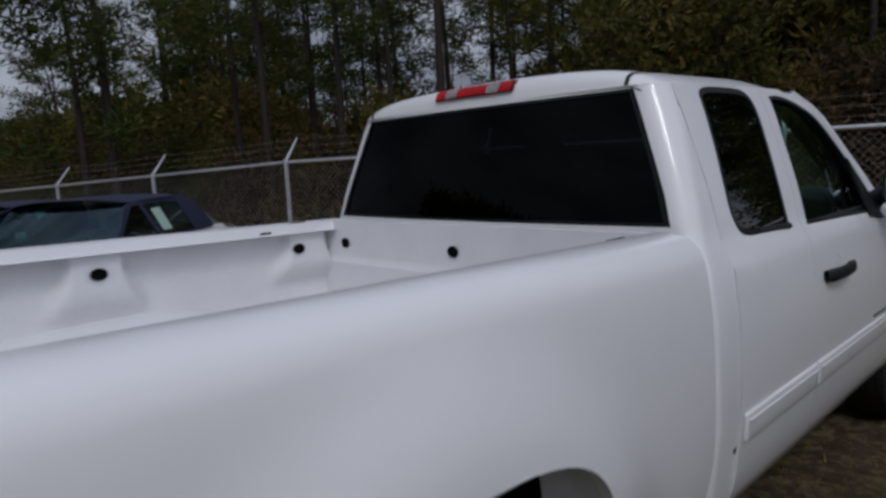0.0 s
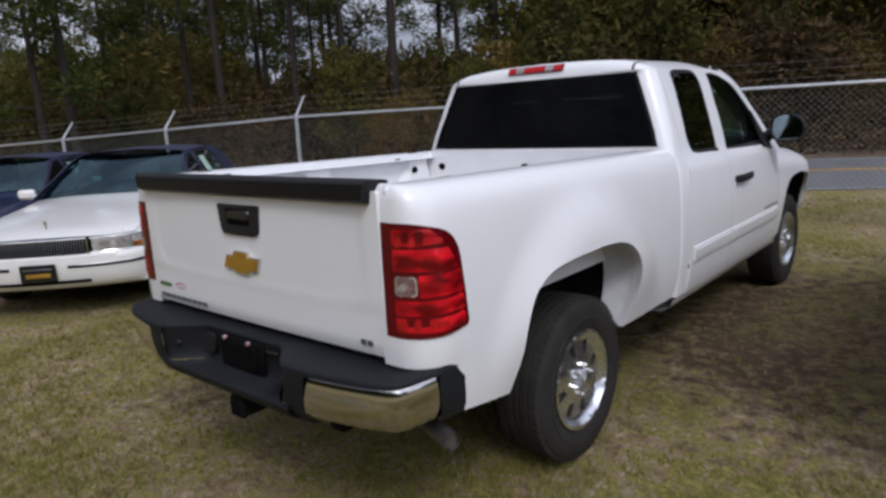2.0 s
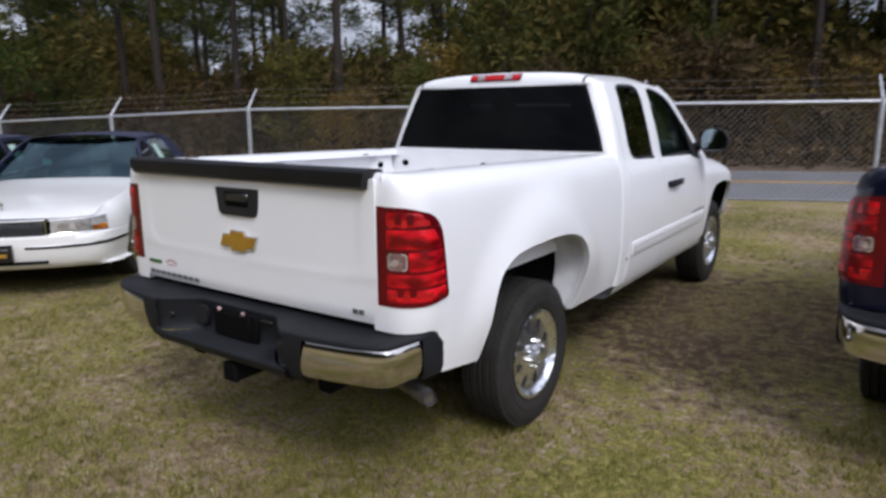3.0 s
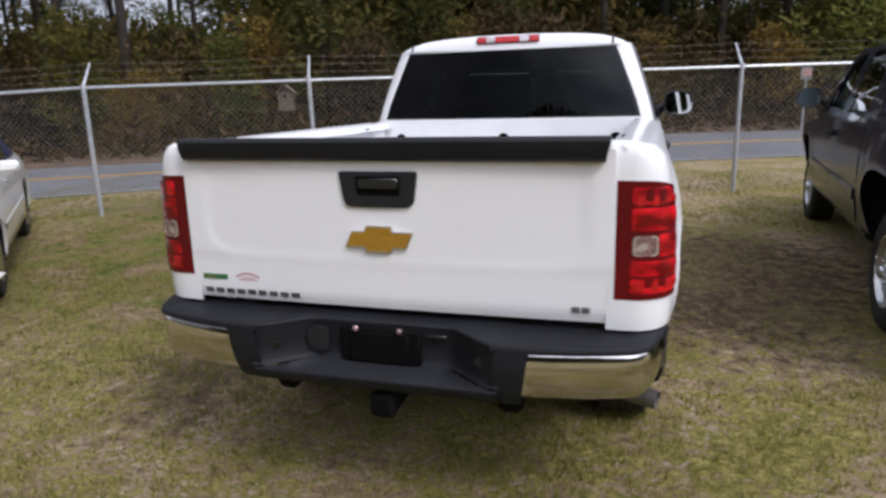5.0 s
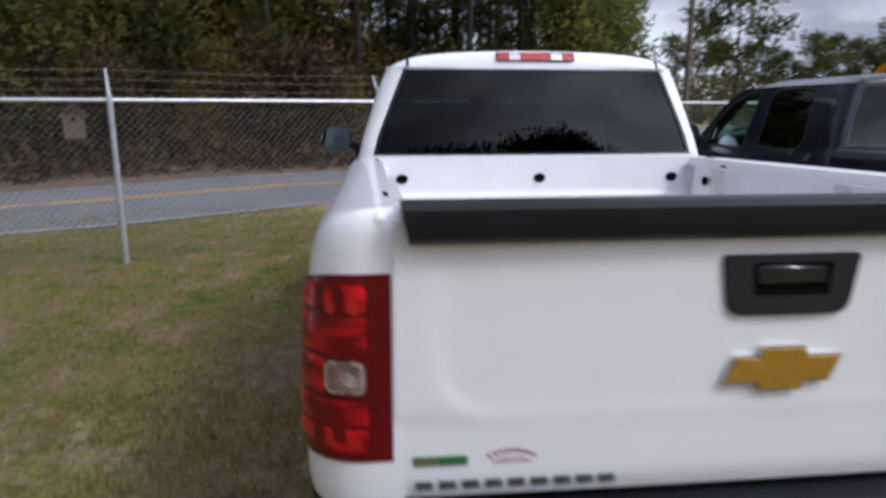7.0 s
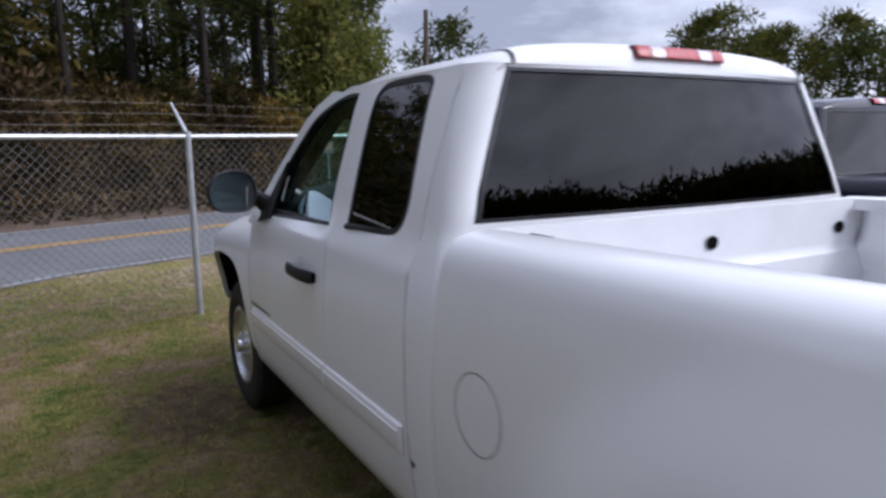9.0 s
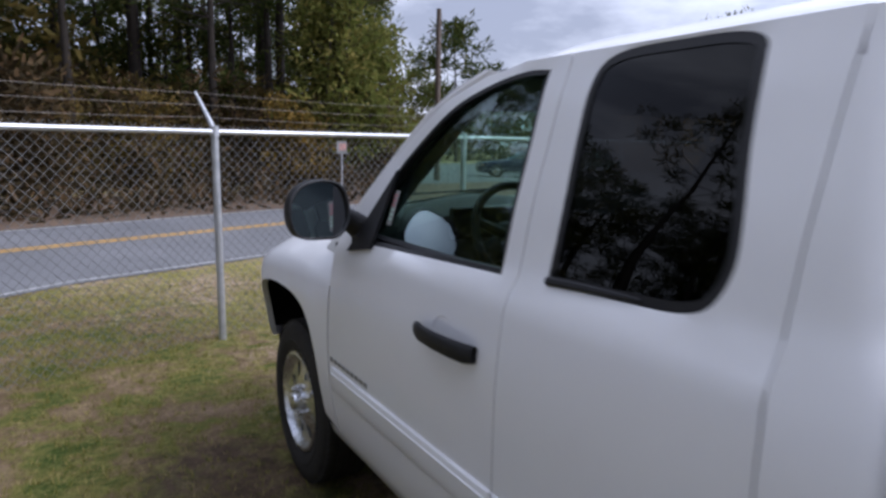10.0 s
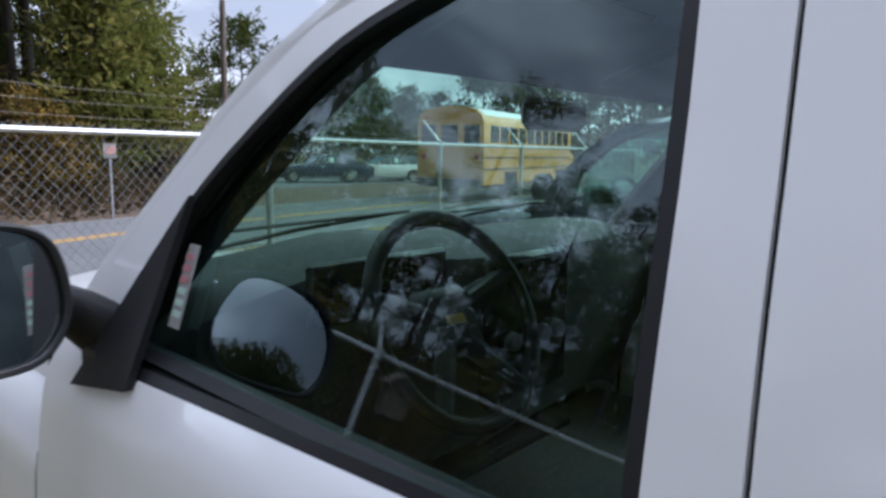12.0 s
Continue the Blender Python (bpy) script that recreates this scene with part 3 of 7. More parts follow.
REAR_GLASS = [(1.786, 1.298), (1.791, 1.45), (1.813, 1.60), (1.822, 1.72), (1.802, 1.775), (1.735, 1.797), (1.60, 1.800), (1.48, 1.798), (1.415, 1.780), (1.398, 1.735), (1.378, 1.60), (1.352, 1.48), (1.345, 1.40), (1.372, 1.335), (1.43, 1.310), (1.55, 1.303)]
split_y = hermite([(0.50, 1.882), (1.0, 1.882), (1.24, 1.884), (1.32, 1.889), (1.53, 1.901), (1.72, 1.914), (1.81, 1.920)])
seam_y = hermite([(0.50, 1.205), (0.78, 1.210), (1.10, 1.225), (1.30, 1.238), (1.55, 1.243), (1.81, 1.245)])


def in_from(outline, d):
    """An outline shrunk inward by d."""
    c = [sum(p[k] for p in outline) / len(outline) for k in (0, 1)]
    out, n = [], len(outline)
    area = sum(outline[i][0] * outline[(i + 1) % n][1] - outline[(i + 1) % n][0] * outline[i][1] for i in range(n))
    for i in range(n):
        a, b = Vector(outline[i - 1]), Vector(outline[(i + 1) % n])
        t = (b - a).normalized()
        nrm = Vector((-t.y, t.x)) * (1 if area > 0 else -1)
        out.append((outline[i][0] + nrm.x * d, outline[i][1] + nrm.y * d))
    return out


def ring_strip(outer, inner, put):
    n = len(outer)
    return Shape().add([put(*p) for p in outer] + [put(*p) for p in inner], [(k, (k + 1) % n, n + (k + 1) % n, n + k) for k in range(n)])


ROOF_ROWS = [(1.166, 0.0), (1.171, 0.30), (1.182, 0.62), (1.205, 0.86), (1.25, 0.97), (1.33, 1.0), (1.55, 1.0), (1.80, 1.0), (2.0, 1.0), (2.15, 1.0), (2.28, 1.0), (2.38, 1.0), (2.45, 1.0)]
roof_height = hermite([(x, z) for x, z in (roof_profile(t) for t in np.linspace(0.0, 0.77, 24))])


def roof_place(x, t, ext, ry, lift=0.0):
    y, up = ROOF_ROWS[t]
    q = abs(x) / 0.745
    z = 1.803 + (roof_height(abs(x)) - 1.803) * up - 0.096 * smoothstep(2.0, 2.5, y) ** 1.5 * (1 - max(0.0, q - 0.93) / 0.07)
    bow = -0.035 * (1 - q * q) * (1 - smoothstep(1.16, 1.4, y)) + 0.07 * smoothstep(2.2, 2.45, y) * (1 - q * q)
    wide = 1 - 0.10 * smoothstep(2.05, 2.5, y) * q * q
    turn = min(1.0, max(0.0, (abs(x) - 0.655) / 0.09))
    bow += 0.088 * (1 - math.sqrt(1 - min(turn, 0.999) ** 2)) * (1 - smoothstep(1.166, 1.50, y))
    return (x * wide, (ry(y) if y < 1.6 else y) + bow - lift * 0.7, z + lift)


def build_wheel_meshes():
    tyre = Shape().lathe([(-0.09, 0.234), (-0.112, 0.245), (-0.122, 0.280), (-0.124, 0.32), (-0.116, 0.355), (-0.100, 0.377), (-0.086, 0.3845), (-0.066, 0.387), (-0.063, 0.379), (-0.055, 0.379), (-0.052, 0.388), (-0.022, 0.388), (-0.019, 0.379), (-0.011, 0.379), (-0.008, 0.388),
                          (0.008, 0.388), (0.011, 0.379), (0.019, 0.379), (0.022, 0.388), (0.052, 0.388), (0.055, 0.379), (0.063, 0.379), (0.066, 0.387), (0.086, 0.3845), (0.100, 0.377), (0.107, 0.364), (0.111, 0.362), (0.116, 0.352), (0.124, 0.32), (0.1225, 0.298), (0.1255, 0.294), (0.122, 0.272), (0.112, 0.246), (0.09, 0.234)], 72)
    # tread sipes: small blocks on the shoulder
    for k in range(60):
        a = 2 * math.pi * k / 60
        for sx in (-1, 1):
            tyre.box((sx * 0.089, 0, 0.381), (0.026, 0.026, 0.010), 0.002, Matrix.Rotation(a, 4, "X"))
    circle = [(0.236 * math.cos(2 * math.pi * k / 60), 0.236 * math.sin(2 * math.pi * k / 60)) for k in range(60)]
    depth = hermite([(0.0, 0.100), (0.05, 0.100), (0.075, 0.098), (0.10, 0.093), (0.135, 0.086), (0.165, 0.080), (0.190, 0.083), (0.205, 0.096), (0.216, 0.112), (0.227, 0.119), (0.236, 0.113)])
    holes = []
    for k in range(8):
        a0 = math.radians(90 + 45 * k + 15)
        loop = []
        for j in range(20):
            t = 2 * math.pi * j / 20
            rr, tt = 0.150 + 0.037 * math.cos(t), (0.0235 + 0.0075 * math.cos(t)) * math.sin(t)
            loop.append((rr * math.cos(a0) - tt * math.sin(a0), rr * math.sin(a0) + tt * math.cos(a0)))
        holes.append(loop)
    rim = skin(circle, holes, lambda a, b: (depth(math.hypot(a, b)), a, b), 0.016, lambda p: p + Vector((-0.03, 0, 0)))
    rim.lathe([(0.110, 0.234), (0.06, 0.226), (0.0, 0.205), (-0.09, 0.215)], 48)
    cap = Shape().lathe([(0.095, 0.047), (0.125, 0.046), (0.142, 0.041), (0.148, 0.031), (0.150, 0.0)], 32)
    nuts = Shape()
    nuts.add(*turned([(0.086, 0.0115), (0.120, 0.0125), (0.126, 0.008), (0.127, 0.0)], 8, 0.068, 0))
    drum = Shape().lathe([(-0.08, 0.0), (-0.08, 0.198), (0.040, 0.198), (0.045, 0.19), (0.046, 0.0)], 32)
    return (mesh_of("tyre", tyre, RUBBER, 30), mesh_of("rim", rim, RIM_METAL, 40), mesh_of("hub_cap", cap, RIM_METAL, 40), mesh_of("lug_nut", nuts, CHROME, 30), mesh_of("wheel", drum, UNDERBODY))


def turned(profile, n, dy, dz):
    s = Shape().lathe(profile, n)
    return [(x, y + dy, z + dz) for x, y, z in s.v], s.f


TRUCK_WHEEL = build_wheel_meshes()


def put_wheel(meshes, parent, at, left, radius_scale=1.0, steer=0.0):
    tyre, rim, cap, nuts, drum = meshes
    w = part("wheel", drum, None, parent)
    w.matrix_local = Matrix.Translation(at) @ Matrix.Rotation((math.pi if left else 0.0) + steer, 4, "Z") @ Matrix.Rotation(random.uniform(0, 1), 4, "X") @ Matrix.Scale(radius_scale, 4)
    part("tyre", tyre, None, w, "worn black rubber tyre")
    part("rim", rim, None, w, "chromed steel rim with eight oval holes")
    part("hub_cap", cap, None, w)
    for k in range(6 if nuts.name.startswith("lug") else 1):
        part(nuts.name.split(".")[0], nuts, None, w).matrix_local = Matrix.Rotation(2 * math.pi * (k + 0.5) / 6, 4, "X")
    return w


def bonnet_half(y):
    return 0.79 - 0.26 * smoothstep(3.75, 4.5, y) ** 1.3


def build_pickup(paint, label, hero=True, ext=0.0):
    ry = lambda y: y if y > 1.88 else 1.88 - (1.88 - y) * (1 + ext / 0.82)
    truck = thing("pickup_truck", label, "pickup truck")
    P = lambda name, shape, mat, lab="", par=None, sharp=38: part(name, shape, mat, par or truck, lab, sharp)
    inner_paint = BED_PAINT if hero else paint
    for m in (-1, 1):
        # bedside with its wheel arch and rail
        u0 = -1.068 + CORNER - CORNER * math.pi / 2 - 0.047
        arch = smooth_outline([*REAR_ARCH], sharp=(0, len(REAR_ARCH) - 1), n=4)[:-4] + [REAR_ARCH[-1]]
        outline = [(u0, 0.800), (-0.96, 0.802), (-0.918, 0.788), (-0.902, 0.745), (-0.898, 0.605), *arch, (0.985 - ext, 0.545), (1.026 - ext, 0.70), (1.026 - ext, 1.555), (u0, 1.555)]
        side = skin(outline, [], lambda u, s: bed_place(u, s, m), 0.042, folded(m, 0.03))
        bedside = P("bed_side", side, paint, "white painted bedside panel with flared wheel arch" if hero else "")
        # arch lip and liner
        lip = Shape().grid([[bed_place(u, s, m, 0.001) for u, s in arch], [tuple(Vector(bed_place(u, s, m)) + Vector((-m * 0.032, 0, 0.0))) for u, s in arch]])
        part("arch_lip", lip, paint, bedside)
        def liner_ring(x, k, pts):
            return [(m * min(x, abs(bed_place(y, z, 1)[0]) - 0.026), 0.02 + (y - 0.02) * k, 0.40 + (z - 0.40) * k) for y, z in pts]

        front_half, rear_half = [p for p in arch if p[0] > 0.24], [p for p in arch if p[0] < 0.29]
        liner = Shape().grid([liner_ring(x, k, front_half) for x, k in ((1.2, 1.0), (0.960, 1.025), (0.92, 1.045), (0.87, 1.040), (0.82, 1.015))])
        P("wheel_liner", liner, LINER if hero else UNDERBODY)
        P("arch_flange", Shape().grid([liner_ring(x, k, rear_half) for x, k in ((1.2, 1.0), (0.960, 1.025), (0.935, 1.04))]), ARCH_DIRT if hero else UNDERBODY)
        P("wheel_tub", Shape().grid([liner_ring(x, k, arch) for x, k in ((0.945, 1.06), (0.80, 1.09), (0.52, 1.05))]), UNDERBODY)
        well = Shape().grid([[(m * 0.535, y, z) for y, z in arch], [(m * 0.535, y * 0.2, 0.50) for y, z in arch]])
        P("wheel_well", well, UNDERBODY)
        # rail end beside the tailgate
        P("bed_post", Shape().box((m * 0.822, -1.010, 1.10), (0.040, 0.090, 0.62), 0.012), paint)
        # inner wall, pressed in at the stake pockets
        rows = []
        for z in (0.86, 0.92, 0.97, 1.0, 1.03, 1.07, 1.10, 1.12, 1.14, 1.165, 1.19, 1.215, 1.25, 1.30, 1.345, 1.356, 1.363, 1.368, 1.374):
            row = []
            for y in np.linspace(-1.0, 0.99 - ext, 110):
                wide = 0.045 * (1 - smoothstep(1.12, 1.30, z))
                bump = max(smoothstep(-0.115 - 2.2 * wide, -0.080 - wide, -abs(y - c)) for c in (-0.78, -0.02, 0.86))
                up = smoothstep(1.10, 1.215, z) ** 0.6 * (1 - smoothstep(1.352, 1.37, z))
                x = 0.832 - 0.055 * bump * up - 0.052 * smoothstep(1.365, 1.38, z) - 0.010 * math.exp(-((z - 1.0) / 0.03) ** 2)
                row.append((m * x, y, z - 0.024 * y * smoothstep(1.0, 1.32, z)))
            rows.append(row)
        wall = P("bed_inner_wall", Shape().grid(rows), inner_paint)
        for y in (-0.78, -0.02, 0.80)[:3 if ext == 0 else 2]:
            hole = Shape().add(*turned([(0.0, 0.0), (0.0, 0.021), (0.004, 0.025), (0.004, 0.019), (0.002, 0.017)], 20, 0, 0))
            hole.moved(Matrix.Translation((m * 0.7735, y, 1.272 - 0.02 * y)) @ Matrix.Rotation(math.pi if m > 0 else 0, 4, "Z") @ Matrix.Diagonal((1, 1.25, 0.9, 1)))
            part("tie_down_hole", hole, GAP_BLACK, wall)
        for y in (-0.74, 0.82):
            if y < 0.9 - ext:
                part("stake_pocket", Shape().box((m * 0.803, y, 1.3872 - 0.024 * y), (0.012, 0.085, 0.005), 0.002), GAP_BLACK, bedside)
                for dy in (-0.14, 0.14):
                    if abs(y + dy) < 0.9 - ext:
                        part("rail_slot", Shape().box((m * 0.798, y + dy - 0.03, 1.358 - 0.024 * y), (0.045, 0.055, 0.010), 0.003), GAP_BLACK, wall)
        house = Shape().grid([[(m * x, -0.05 + 0.60 * math.copysign(abs(math.cos(a)) ** 0.7, math.cos(a)), 0.86 + z * math.sin(a) ** 0.6) for a in np.linspace(0, math.pi, 17)] for x, z in ((0.836, 0.235), (0.60, 0.235), (0.56, 0.21), (0.515, 0.10), (0.505, 0.0))])
        P("wheel_housing", house, inner_paint)
        # tail lamp
        lz = lambda z: 0.906 + (z - 0.900) * 0.363 / 0.402
        lamp_out = rounded([(u0 + 0.006, lz(1.302)), (-1.05, lz(1.300)), (-0.885, lz(1.258)), (-0.857, lz(0.918)), (-0.99, lz(0.902)), (u0 + 0.006, lz(0.900))], [0.004, 0.05, 0.09, 0.02, 0.08, 0.004], 6)
        lamp = P("tail_lamp", skin(lamp_out, [], lambda u, s: bed_place(u, s, m, 0.006), 0.03, folded(m, 0.012)), DEEP_RED, "red tail lamp with clear reversing light")
        left_u = u0 + 0.046
        for z0, z1, ua, ub in ((1.226, 1.280, left_u, -0.955), (1.140, 1.219, left_u, -0.895), (1.052, 1.134, left_u + 0.088, -0.880), (0.986, 1.046, left_u, -0.878), (0.924, 0.980, left_u, -0.876)):
            o = rounded([(ua, lz(z0)), (ub, lz(z0)), (ub - (0.045 if z1 > 1.2 else 0.006), lz(z1)), (ua, lz(z1))], min(0.012, (z1 - z0) * 0.36))
            wave = lambda u, s, c=lz((z0 + z1) / 2), h=lz(z1) - lz(z0): bed_place(u, s, m, 0.0105 - 0.004 * (2 * (s - c) / h) ** 2)
            part("lens", skin(o, [], wave, 0.014, folded(m, 0.004)), RED_LENS, lamp)
        # dark bulb bowls, with glints painted between them as bright red patches
        for zc in (0.962, 1.250):
            for du, dz, w, h, mat in ((0.022, -0.012, 0.013, 0.016, RED_GLINT), (0.052, 0.006, 0.014, 0.020, BULB_DARK), (0.072, -0.012, 0.012, 0.015, RED_GLINT), (0.098, 0.006, 0.014, 0.020, BULB_DARK), (0.146, -0.010, 0.036, 0.010, RED_GLINT)):
                cu, cs = left_u + du, lz(zc + dz)
                o = rounded([(cu - w, cs - h), (cu + w, cs - h * 0.8), (cu + w * 0.9, cs + h), (cu - w * 0.9, cs + h * 0.8)], min(w, h) * 0.7)
                part("bulb_bowl", skin(o, [], lambda u, s: bed_place(u, s, m, 0.0116), 0.012), mat, lamp)
        for z0 in (1.221, 1.137, 1.049, 0.983):
            o = rounded([(left_u - 0.004, lz(z0) - 0.005), (-0.902, lz(z0) - 0.005), (-0.908, lz(z0) + 0.006), (left_u - 0.004, lz(z0) + 0.006)], 0.004)
            part("lens_groove", skin(o, [], lambda u, s: bed_place(u, s, m, 0.0085), 0.02), BULB_DARK, lamp)
        o = rounded([(left_u + 0.004, lz(1.060)), (left_u + 0.080, lz(1.060)), (left_u + 0.080, lz(1.128)), (left_u + 0.004, lz(1.128))], 0.016)
        rev = part("reversing_lens", skin(o, [], lambda u, s: bed_place(u, s, m, 0.0105), 0.02, folded(m, 0.005)), CLEAR_LENS, lamp, "clear reversing lens")
        part("lens_rim", ring_strip(o, in_from(o, 0.006), lambda u, s: bed_place(u, s, m, 0.0125)), LENS_WHITE, rev)
        # pale slanted oval paints the highlight inside the reversing lens
        o2 = [(left_u + 0.030 + 0.018 * math.cos(a), lz(1.090) + 0.013 * math.sin(a)) for a in np.linspace(0, 2 * math.pi, 17)[:-1]]
        part("reflector", skin([(u, s + 0.35 * (u - left_u - 0.030)) for u, s in o2], [], lambda u, s: bed_place(u, s, m, 0.0118), 0.012), LENS_WHITE, rev)
        # cab side: rear door, front door, fender
        rg, dg = smooth_outline([(ry(y), z) for y, z in REAR_GLASS], sharp=(0,), n=4), smooth_outline(DOOR_GLASS, sharp=(0, 2, 9), n=4)
        rear_door = [(ry(seam_y(z)) + 0.002, z) for z in (0.515, 0.65, 0.78, 0.95, 1.10, 1.30, 1.45, 1.60, 1.808)] + [(split_y(z) - 0.0022, z) for z in (1.808, 1.70, 1.55, 1.42, 1.30, 1.0, 0.515)]
        door = P("rear_door", skin(rear_door, [rg], lambda y, z: cab_place(y, z, m), 0.045, folded(m, 0.03)), paint, "narrow rear half door with dark window" if hero else "")
        part("window_seal", ring_strip(rg, in_from(rg, 0.020), lambda y, z: cab_place(y, z, m, -0.001)), BLACK_PLASTIC, door)
        part("window_seal_bottom", Shape().tube([cab_place(1.782, 1.304, m, 0.002), cab_place(1.66, 1.310, m, 0.002), cab_place(1.52, 1.314, m, 0.0)], [0.011, 0.009, 0.004], 8), BLACK_PLASTIC, door)
        part("quarter_window", skin(in_from(rg, 0.012), [], lambda y, z: cab_place(y, z, m, -0.004), 0.06), PRIVACY, door, "dark tinted quarter window")
        front_door = [(split_y(z) + 0.0022, z) for z in (0.515, 1.0, 1.30, 1.42, 1.55, 1.70, 1.808)] + [(2.10, 1.808), (2.27, 1.782), (2.46, 1.722), (2.63, 1.618), (2.77, 1.492), (2.88, 1.36), (2.935, 1.262), (2.955, 1.18), (2.965, 0.90), (2.955, 0.70), (2.93, 0.515)]
        fdoor = P("front_door", skin(front_door, [dg], lambda y, z: cab_place(y, z, m), 0.045, folded(m, 0.03)), paint, "front door with black handle and lightly tinted window" if hero else "")
        part("window_seal", ring_strip(dg, in_from(dg, 0.013), lambda y, z: cab_place(y, z, m, -0.001)), BLACK_PLASTIC, fdoor)
        pane_out = in_from(dg, 0.010)
        part("door_window", skin(pane_out, [], lambda y, z: pane_place(y, z, m), 0.06), TINTED, fdoor, "lightly tinted door window")
        slot = in_from(dg, 0.012)
        run = [cab_place(y, z, m, -0.001) for y, z in slot] + [Vector(pane_place(y, z, m)) - Vector((m * 0.006, 0, 0)) for y, z in slot]
        part("window_channel", Shape().add(run, [(k, (k + 1) % len(slot), len(slot) + (k + 1) % len(slot), len(slot) + k) for k in range(len(slot))]), BLACK_PLASTIC, fdoor)
        part("mirror_sail", Shape().prism([(2.650, 1.510), (2.822, 1.228), (2.655, 1.255)], lambda y, z, c: cab_place(y, z, m, -0.004 + c), 0.012), BLACK_PLASTIC, fdoor)
        handle = Shape()
        prof = [(2.246, 1.099, 0.010, 0.012), (2.232, 1.101, 0.028, 0.021), (2.19, 1.102, 0.041, 0.0245), (2.11, 1.101, 0.044, 0.0250), (2.04, 1.099, 0.038, 0.0255), (1.988, 1.097, 0.026, 0.026), (1.966, 1.096, 0.008, 0.022)]
        handle.grid([[tuple(Vector(cab_place(y, zc, m)) + Vector((m * (o + 0.010 * math.cos(t)), 0, h * math.sin(t)))) for t in np.linspace(0, 2 * math.pi, 13)[:-1]] for y, zc, o, h in prof], close=True)
        part("door_handle", handle, BLACK_PLASTIC, fdoor, "black plastic door handle")
        dish = [(2.135 + 0.052 * math.cos(t), 1.112 + 0.040 * math.sin(t)) for t in np.linspace(0, 2 * math.pi, 25)[:-1]]
        part("handle_dish", skin(dish, [], lambda y, z: cab_place(y, z, m, 0.002 - 0.034 * max(0.0, 1 - math.hypot((y - 2.135) / 0.052, (z - 1.112) / 0.040))), 0.02), paint, fdoor)
        for y0, y1, par in ((ry(1.235), 1.8765, door), (1.8845, 2.930, fdoor)):
            mould = Shape().grid([[cab_place(y, 0.738 + h, m, o * min(1.0, (min(y - y0, y1 - y) + 0.002) / 0.010)) for y in (y0, y0 + 0.004, y0 + 0.009, *np.linspace(y0 + 0.03, y1 - 0.03, 14), y1 - 0.009, y1 - 0.004, y1)] for h, o in ((0.048, 0.0), (0.045, 0.008), (0.030, 0.012), (-0.030, 0.012), (-0.043, 0.008), (-0.047, 0.0))])
            mould.grid([[cab_place(y, 0.762 + h, m, o) for y in np.linspace(y0 + 0.012, y1 - 0.012, 18)] for h, o in ((0.007, 0.011), (0.004, 0.0155), (-0.004, 0.0155), (-0.007, 0.011))])
            part("side_moulding", mould, paint, par)
        if hero:
            letter_bars("badge_letter", 0, 0, 0.33, 0.016, lambda a, b, c: cab_place((2.61 + a) if m < 0 else (2.94 - a), 0.803 + b, m, 0.001 + c), 9, 0.75, BADGE_PALE, fdoor)
        for ys in ([split_y(z) for z in np.linspace(0.52, 1.80, 9)], [ry(seam_y(z)) for z in np.linspace(0.52, 1.80, 9)], [2.950 + 0.012 * (z < 1.0) for z in np.linspace(0.52, 1.24, 9)]):
            zt = np.linspace(0.52, 1.24 if ys[0] > 2.5 else 1.80, 9)
            P("door_shut", Shape().grid([[cab_place(y + d, z, m, -0.008) for y, z in zip(ys, zt)] for d in (-0.02, 0.02)]), GAP_BLACK)
        rocker = Shape().grid([[(m * x, y, z) for y in np.linspace(1.03 - ext, 3.06, 12)] for x, z in ((0.940, 0.512), (0.925, 0.47), (0.88, 0.44), (0.78, 0.43))])
        P("rocker_panel", rocker, paint)
        farch = smooth_outline(FRONT_ARCH, sharp=(0, len(FRONT_ARCH) - 1), n=4)[:-4] + [FRONT_ARCH[-1]]
        fend_out = [(2.942, 0.515), *farch, (4.15, 0.58), (4.42, 0.62), (4.45, 0.86), *[(y, 1.205 - 0.09 * smoothstep(3.0, 4.45, y)) for y in (4.40, 4.2, 4.0, 3.75, 3.5, 3.25, 3.05)], (2.968, 1.205), (2.977, 0.90), (2.967, 0.70)]

        def fender_place(y, z):
            x, yy, zz = cab_place(y, z, 1)
            top = 1.205 - 0.09 * smoothstep(3.0, 4.45, y)
            x -= 0.025 * smoothstep(3.0, 3.5, y) + 0.335 * smoothstep(3.85, 4.62, y) ** 1.3
            x += (bonnet_half(y) - x) * min(1.0, max(0.0, (z - (top - 0.16)) / 0.16)) ** 2.6
            return (m * x, yy, zz)

        P("front_fender", skin(fend_out, [], fender_place, 0.045, folded(m, 0.03)), paint)
        fl = Shape().grid([[(m * min(x, abs(fender_place(y, z)[0]) - 0.012), AXLE + (y - AXLE) * k, 0.4 + (z - 0.4) * k) for y, z in farch] for x, k in ((1.2, 1.0), (0.86, 1.04), (0.60, 1.04))])
        P("front_wheel_liner", fl, UNDERBODY)
        # door mirror
        my, housing = 2.690, Shape()
        rim_out = smooth_outline([(x + 0.038, z) for x, z in ((0.932, 1.345), (0.936, 1.425), (0.968, 1.466), (1.040, 1.478), (1.114, 1.459), (1.154, 1.409), (1.158, 1.345), (1.128, 1.299), (1.050, 1.287), (0.975, 1.292))], n=4)
        swing = 0.285 if m < 0 else 0.13
        facing = lambda x, z: swing * (1.188 - x) + (0.165 if m < 0 else 0.02) * (z - 1.30)
        sized = lambda sc: [(1.084 + sc * (x - 1.084), 1.382 + sc * (z - 1.382)) for x, z in rim_out]
